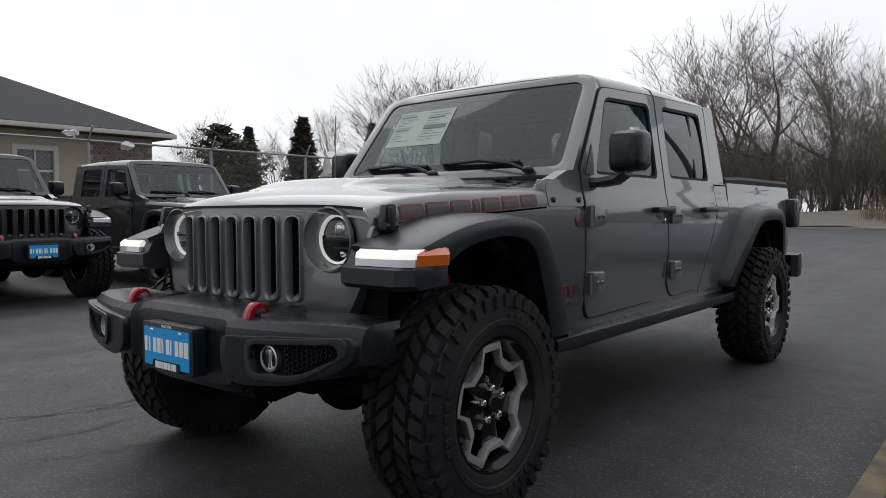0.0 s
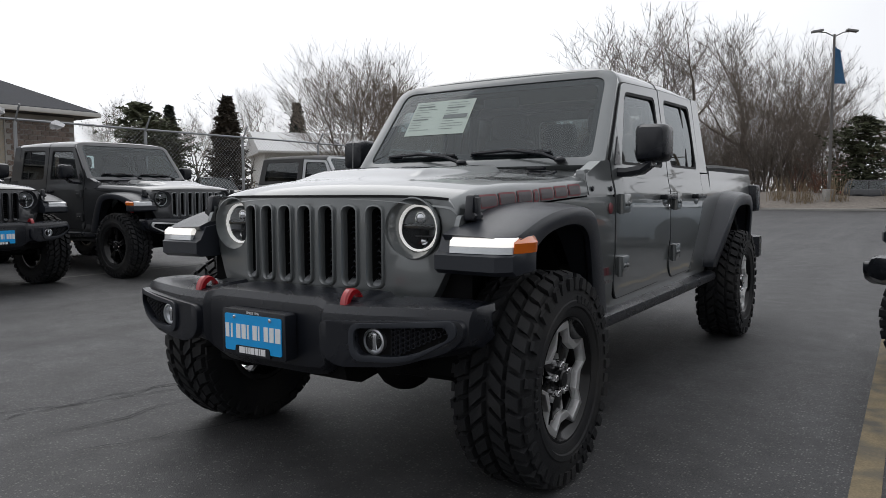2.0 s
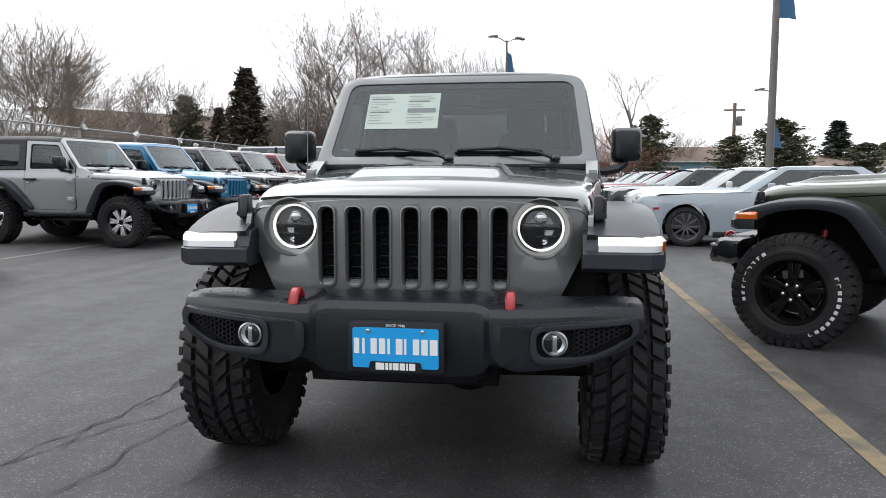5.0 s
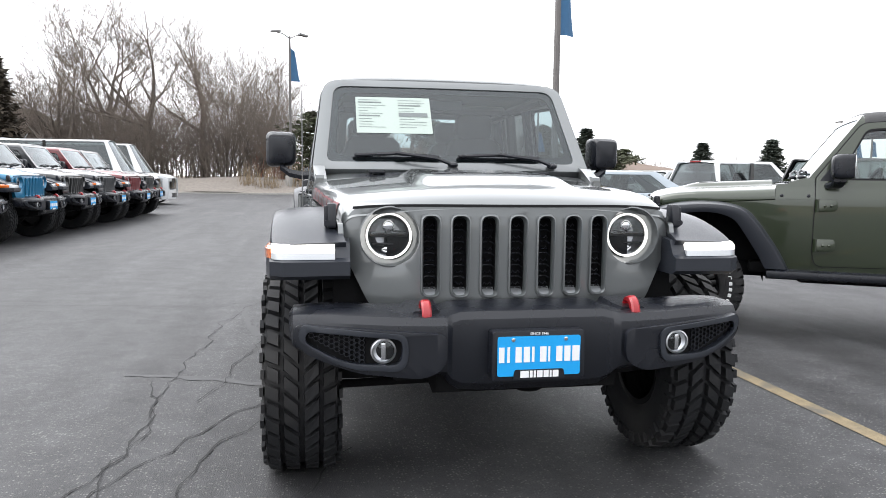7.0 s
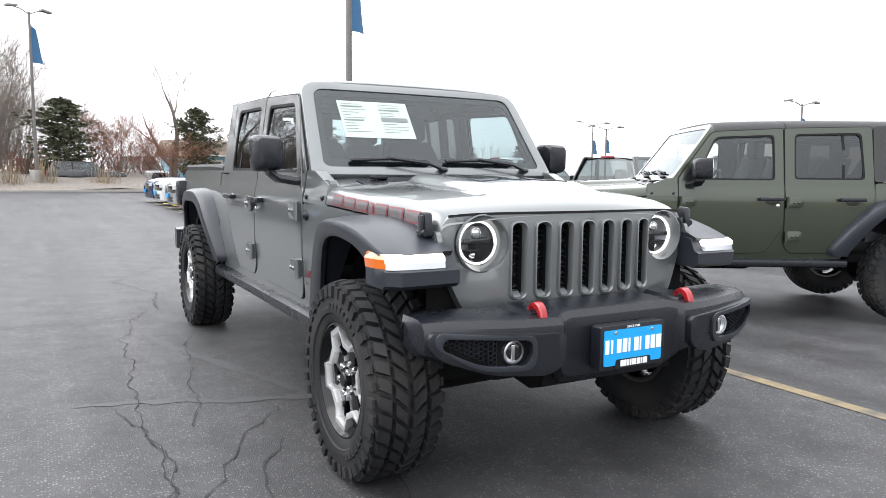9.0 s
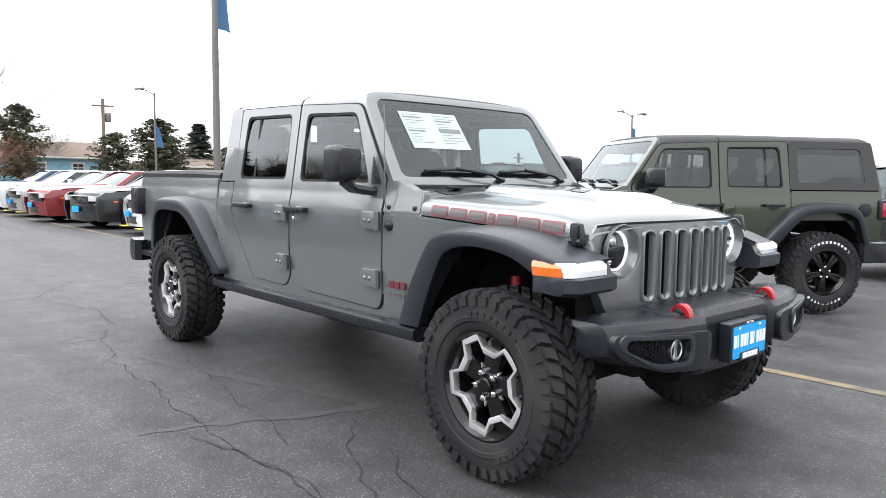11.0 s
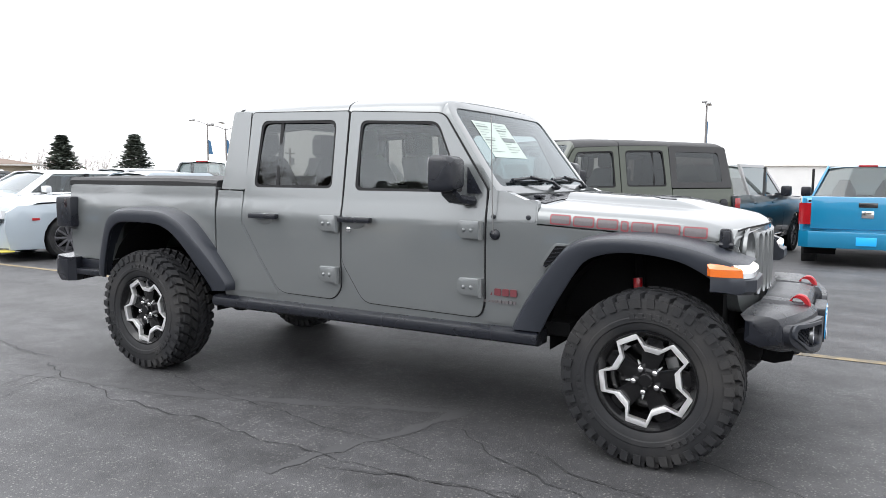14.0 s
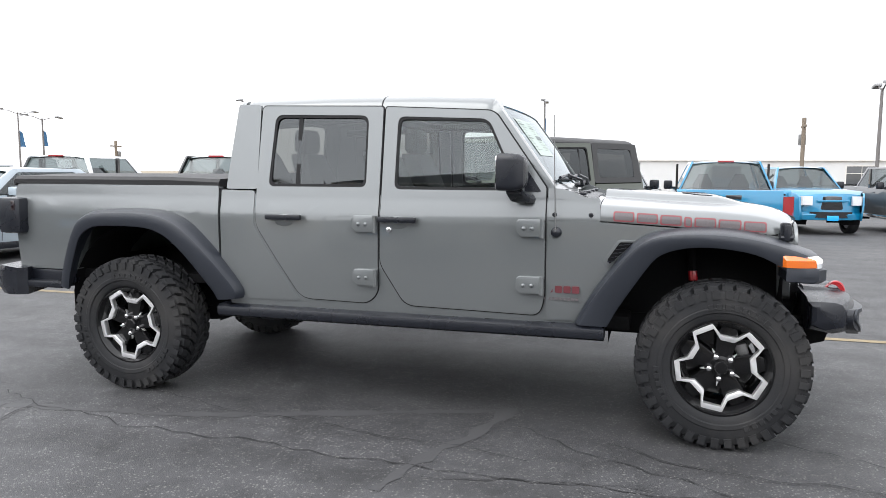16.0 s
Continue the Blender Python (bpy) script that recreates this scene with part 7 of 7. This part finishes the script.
def house(m, w, d, wall_h, rise, wall_mat, roof_mat, label, hip=True, wins=(), over=0.6, brick=False, name="house"):
    """Walls from x=0 back to -d, along y from 0 to w; the front faces +x."""
    root = empty(name, m, label, "house" if name == "house" else "building")
    front = [(0, 0), (w, 0), (w, wall_h), (0, wall_h)]
    holes = [[(a, z0), (a + ww, z0), (a + ww, z0 + hh), (a, z0 + hh)] for a, z0, ww, hh in wins]
    wl_ = part("wall", solid(fill([front] + holes), lambda a, b: (0, a, b), lambda a, b: (-0.25, a, b)), wall_mat, root)
    for nm, x0, x1, y0, y1 in (("wall", -d, -0.25, 0, 0.2), ("wall", -d, -0.25, w - 0.2, w), ("wall", -d, -d + 0.2, 0.2, w - 0.2)):
        part(nm, box(x0, x1, y0, y1, 0, wall_h, 0), wall_mat, root)
    for a, z0, ww, hh in wins:
        wi = part("window", solid(fill([[(a - 0.10, z0 - 0.10), (a + ww + 0.10, z0 - 0.10), (a + ww + 0.10, z0 + hh + 0.12), (a - 0.10, z0 + hh + 0.12)], [(a + 0.03, z0 + 0.03), (a + ww - 0.03, z0 + 0.03), (a + ww - 0.03, z0 + hh - 0.03), (a + 0.03, z0 + hh - 0.03)]]), lambda p, q: (0.05, p, q), lambda p, q: (-0.10, p, q)), M_TRIMW, root)
        part("pane", box(-0.10, -0.07, a, a + ww, z0, z0 + hh, 0), M_WINDARK, wi)
        part("glazing_bar", join(box(-0.07, -0.02, a, a + ww, z0 + hh * 0.66, z0 + hh * 0.66 + 0.06, 0), box(-0.07, -0.02, a + ww / 2 - 0.02, a + ww / 2 + 0.02, z0, z0 + hh, 0)), M_TRIMW, wi)
    x0, x1, y0, y1, zt = over, -d - over, -over, w + over, wall_h
    bm = bmesh.new()
    run = min(w, d) / 2 + over
    if hip:
        ra, rb = ((x0 - run, y0 + run), (x0 - run, y1 - run)) if w >= d else ((x0 - run, (y0 + y1) / 2), (x1 + run, (y0 + y1) / 2))
    else:
        ra, rb = (((x0 + x1) / 2, y0), ((x0 + x1) / 2, y1))
    c = [bm.verts.new(p) for p in ((x0, y0, zt), (x0, y1, zt), (x1, y1, zt), (x1, y0, zt))]
    lo = [bm.verts.new((v.co.x, v.co.y, zt - 0.18)) for v in c]
    r0, r1 = bm.verts.new((*ra, zt + rise)), bm.verts.new((*rb, zt + rise))
    if hip and w < d:
        for f in ((c[0], c[1], r0), (c[1], c[2], r1, r0), (c[2], c[3], r1), (c[3], c[0], r0, r1)):
            bm.faces.new(f)
    else:
        for f in ((c[0], c[1], r1, r0), (c[1], c[2], r1), (c[2], c[3], r0, r1), (c[3], c[0], r0)):
            bm.faces.new(f)
    bm.faces.new(list(reversed(lo)))
    for i in range(4):
        bm.faces.new((c[i], lo[i], lo[(i + 1) % 4], c[(i + 1) % 4]))
    part("roof", bm, roof_mat, root, sharp=5)
    part("gutter", join(box(x0 - 0.02, x0 + 0.09, y0, y1, zt - 0.17, zt - 0.03, 0.02), box(x1, x0, y1 - 0.02, y1 + 0.09, zt - 0.17, zt - 0.03, 0.02)), M_TRIMW, root)
    if brick:
        pier = part("brick_pier", box(-1.2, 0.06, w - 2.1, w + 0.06, 0, wall_h - 0.2, 0), M_KERB, root)
        me = None
        for r in range(int((wall_h - 0.3) / 0.16)):
            for k in range(8):
                y = w - 2.06 + k * 0.262 + (0.13 if r % 2 else 0)
                if y > w - 0.2:
                    continue
                if me is None:
                    b = part("brick", box(0.05, 0.085, 0, 0.245, 0, 0.145, 0.008, 1), M_BRICK, pier)
                    me = b.data
                else:
                    b = new("brick", me)
                    b.parent = pier
                b.location = (0, y, 0.05 + r * 0.16)
    return root


house(pose(-21.0, -7.5, 0.08), 18.2, 13, 3.75, 3.4, M_TANWALL, M_SHINGLE, "tan stucco house with a dark hipped shingle roof", True, ((9.0, 1.0, 1.1, 2.0), (10.6, 1.0, 1.1, 2.0), (12.3, 1.0, 1.1, 2.0), (14.0, 1.0, 1.1, 2.0), (4.5, 1.0, 1.1, 2.0)), brick=True)
house(pose(-37.5, 34.5, 0.08, 0, 0, -35), 9, 8, 4.2, 1.7, M_SIDINGW, M_SHED, "white-sided two-storey house with a low roof", False, ((1.4, 2.6, 1.1, 0.9), (6.6, 2.6, 0.9, 0.8), (3.6, 0.4, 1.2, 1.9)), 0.5)
house(pose(-38, 50, 0.08, 0, 0, -40), 24, 12, 4.6, 2.6, M_BRICK, M_BROWNROOF, "long brown hall with a low gabled roof", False, ((4, 1, 1.4, 1.2), (10, 1, 1.4, 1.2), (16, 1, 1.4, 1.2)), 0.6)
house(pose(8.5, 66, -0.1, 0, 0, -90), 9, 8, 2.9, 1.4, M_SIDINGB, M_BROWNROOF, "pale blue sided house beyond the row of cars", False, ((3.0, 1.2, 1.2, 1.1), (6.3, 1.2, 0.9, 1.1)), 0.5)
house(pose(21, 64, -0.3, 0, 0, -90), 14, 9, 2.5, 1.1, M_TANWALL, M_BROWNROOF, "low tan house with a brown roof", True, ((3.0, 0.9, 1.4, 1.1), (9, 0.9, 1.4, 1.1)), 0.5)
house(pose(78, 14, -0.8, 0, 0, 180 + 8), 46, 16, 3.5, 0.25, M_SHED, M_SHED, "long pale metal-clad service building", False, [(20, 0.4, 3.2, 2.4), (34, 0.4, 3.2, 2.4)], 0.2, name="service_building")

# ---------------------------------------------------------------- poles, lamps and flags
M_POLE = mat("weathered grey pole", (0.15, 0.14, 0.135), 0.6, 0.4, var=0.15, fine=60)
M_WOOD = mat("grey timber pole", (0.16, 0.13, 0.10), 0.9, 0, var=0.3, scale=3)
M_FLAG = mat("blue banner cloth", (0.045, 0.13, 0.25), 0.85, 0, var=0.15, scale=3)


def lamp_pole(x, y, h, r=0.09, heads=2, flag=None, spread=1.0, turn=0.0, base=0.0):
    root = empty("lamp_post", pose(x, y, slope(x) + base, 0, 0, turn), "tall grey car-lot lamp post" + (" with a blue banner" if flag else " with twin heads"), "lamp post", "lamp posts")
    part("pole", tube([(0, 0, -0.2), (0, 0, h * 0.5), (0, 0, h)], r, 10, taper=(1, 0.85, 0.65)), M_POLE, root)
    part("base", box(-0.28, 0.28, -0.28, 0.28, -0.2, 0.75, 0.04), M_KERB, root)
    for k in range(heads):
        s = 1 if k else -1
        a = part("arm", tube([(0, 0, h - 0.15), (s * spread * 0.5, 0, h + 0.1), (s * spread, 0, h + 0.15)], 0.035, 6), M_POLE, root)
        part("lamp_head", move(box(-0.32, 0.32, -0.16, 0.16, -0.06, 0.08, 0.04), Matrix.Translation((s * spread, 0, h + 0.18)) @ Matrix.Rotation(s * 0.15, 4, "Y")), M_STEEL, a)
    if flag:
        z0, z1, w = flag
        rows = []
        for i in range(9):
            v = i / 8
            rows.append([(u * w * (0.35 + 0.65 * v) + 0.05, 0.10 * math.sin(u * 5 + v * 3) * u, z1 + (z0 - z1) * v - 0.25 * u * (1 - v)) for u in np.linspace(0, 1, 8)])
        part("banner", loft(rows, closed=False), M_FLAG, root, "limp blue banner")


lamp_pole(7.58, 21.3, 11.5, 0.13, 2, (6.3, 9.3, 0.75), turn=20)
lamp_pole(-2.2, 46.6, 9.9, 0.10, 2, (7.0, 9.2, 0.75), base=0.5, turn=30)
lamp_pole(16.0, 49.8, 7.4, 0.09, 1, (3.6, 5.2, 0.6))
lamp_pole(47.3, 31.5, 7.3, 0.10, 2, (5.2, 6.4, 0.8), 1.6)
lamp_pole(50.1, 57.9, 7.4, 0.10, 2, (4.2, 5.8, 0.8), 2.0)
lamp_pole(54.7, 9.0, 7.6, 0.10, 2, (4.6, 6.6, 0.8), 1.0)
lamp_pole(44.7, 49.7, 6.3, 0.10, 2, (4.0, 5.4, 0.6), 1.8)
lamp_pole(34.0, -9.8, 5.9, 0.10, 2, None, 0.9)


def utility_pole(x, y, h):
    root = empty("utility_pole", pose(x, y, slope(x)), "grey timber utility pole with a crossarm", "utility pole", "utility poles")
    part("pole", tube([(0, 0, -0.2), (0, 0, h)], 0.15, 8), M_WOOD, root)
    part("crossarm", box(-0.9, 0.9, -0.06, 0.06, h - 0.7, h - 0.55, 0.01), M_WOOD, root)
    part("transformer", move(lathe([(0, 0), (0.24, 0), (0.26, 0.05), (0.26, 0.75), (0.2, 0.82), (0, 0.84)], 14, "z"), Matrix.Translation((0.42, 0, h - 2.0))), M_STEEL, root)


utility_pole(17.1, 64.9, 8.2)
utility_pole(54.4, -10.2, 6.1)
utility_pole(63.8, 58.7, 5.4)
utility_pole(-30.5, 41, 9.0)
# ---------------------------------------------------------------- more distant vehicles
D = "distant parked vehicles"
road_car("estate", pose(2.0, 49.5, 0.15, 0, 0, 96), M_DGREY2, "dark grey estate car parked beyond the gravel", "silver", D, plate=False)
road_car("van", pose(5.5, 56, 0.1, 0, 0, 20), M_WHITEP, "white van parked beyond the row", "silver", D, plate=False)
road_car("pickup", at(11.3, 13.5, 100), M_WHITEP, "white pickup truck parked behind", "dark", D, plate=False)
road_car("pickup", at(11.8, 9.8, 100), M_BLK, "black pickup truck parked behind", "dark", D, plate=False)
road_car("pickup", at(12.3, 6.4, 95), M_SILV, "silver pickup truck parked behind the green car", "dark", D, plate=False)
road_car("pickup", pose(-25.5, 20.5, 0.1, 0, 0, 60), M_DGREY2, "dark pickup truck parked beyond the fence", "silver", D, plate=False)
road_car("estate", pose(9.5, 30, -0.15, 0, 0, -85), M_WHITEP, "white estate car in the second row", "dark", D, plate=False)
road_car("saloon", pose(9.5, 26.5, -0.15, 0, 0, -85), M_REDP, "crimson saloon in the second row", "dark", D, plate=False)
road_car("saloon", pose(9.5, 23.0, -0.15, 0, 0, -85), M_NAVY, "navy saloon in the second row", "dark", D, plate=False)
road_car("estate", pose(9.5, 19.5, -0.15, 0, 0, -85), M_SILV, "silver estate car in the second row", "dark", D, plate=False)
road_car("van", at(-7.0, 24.0, 88), M_WHITEP, "white van at the end of the off-road row", "silver", D, plate=False)
road_car("van", at(-7.0, 27.0, 88), M_WHITEP, "white van at the end of the off-road row", "silver", D, plate=False)
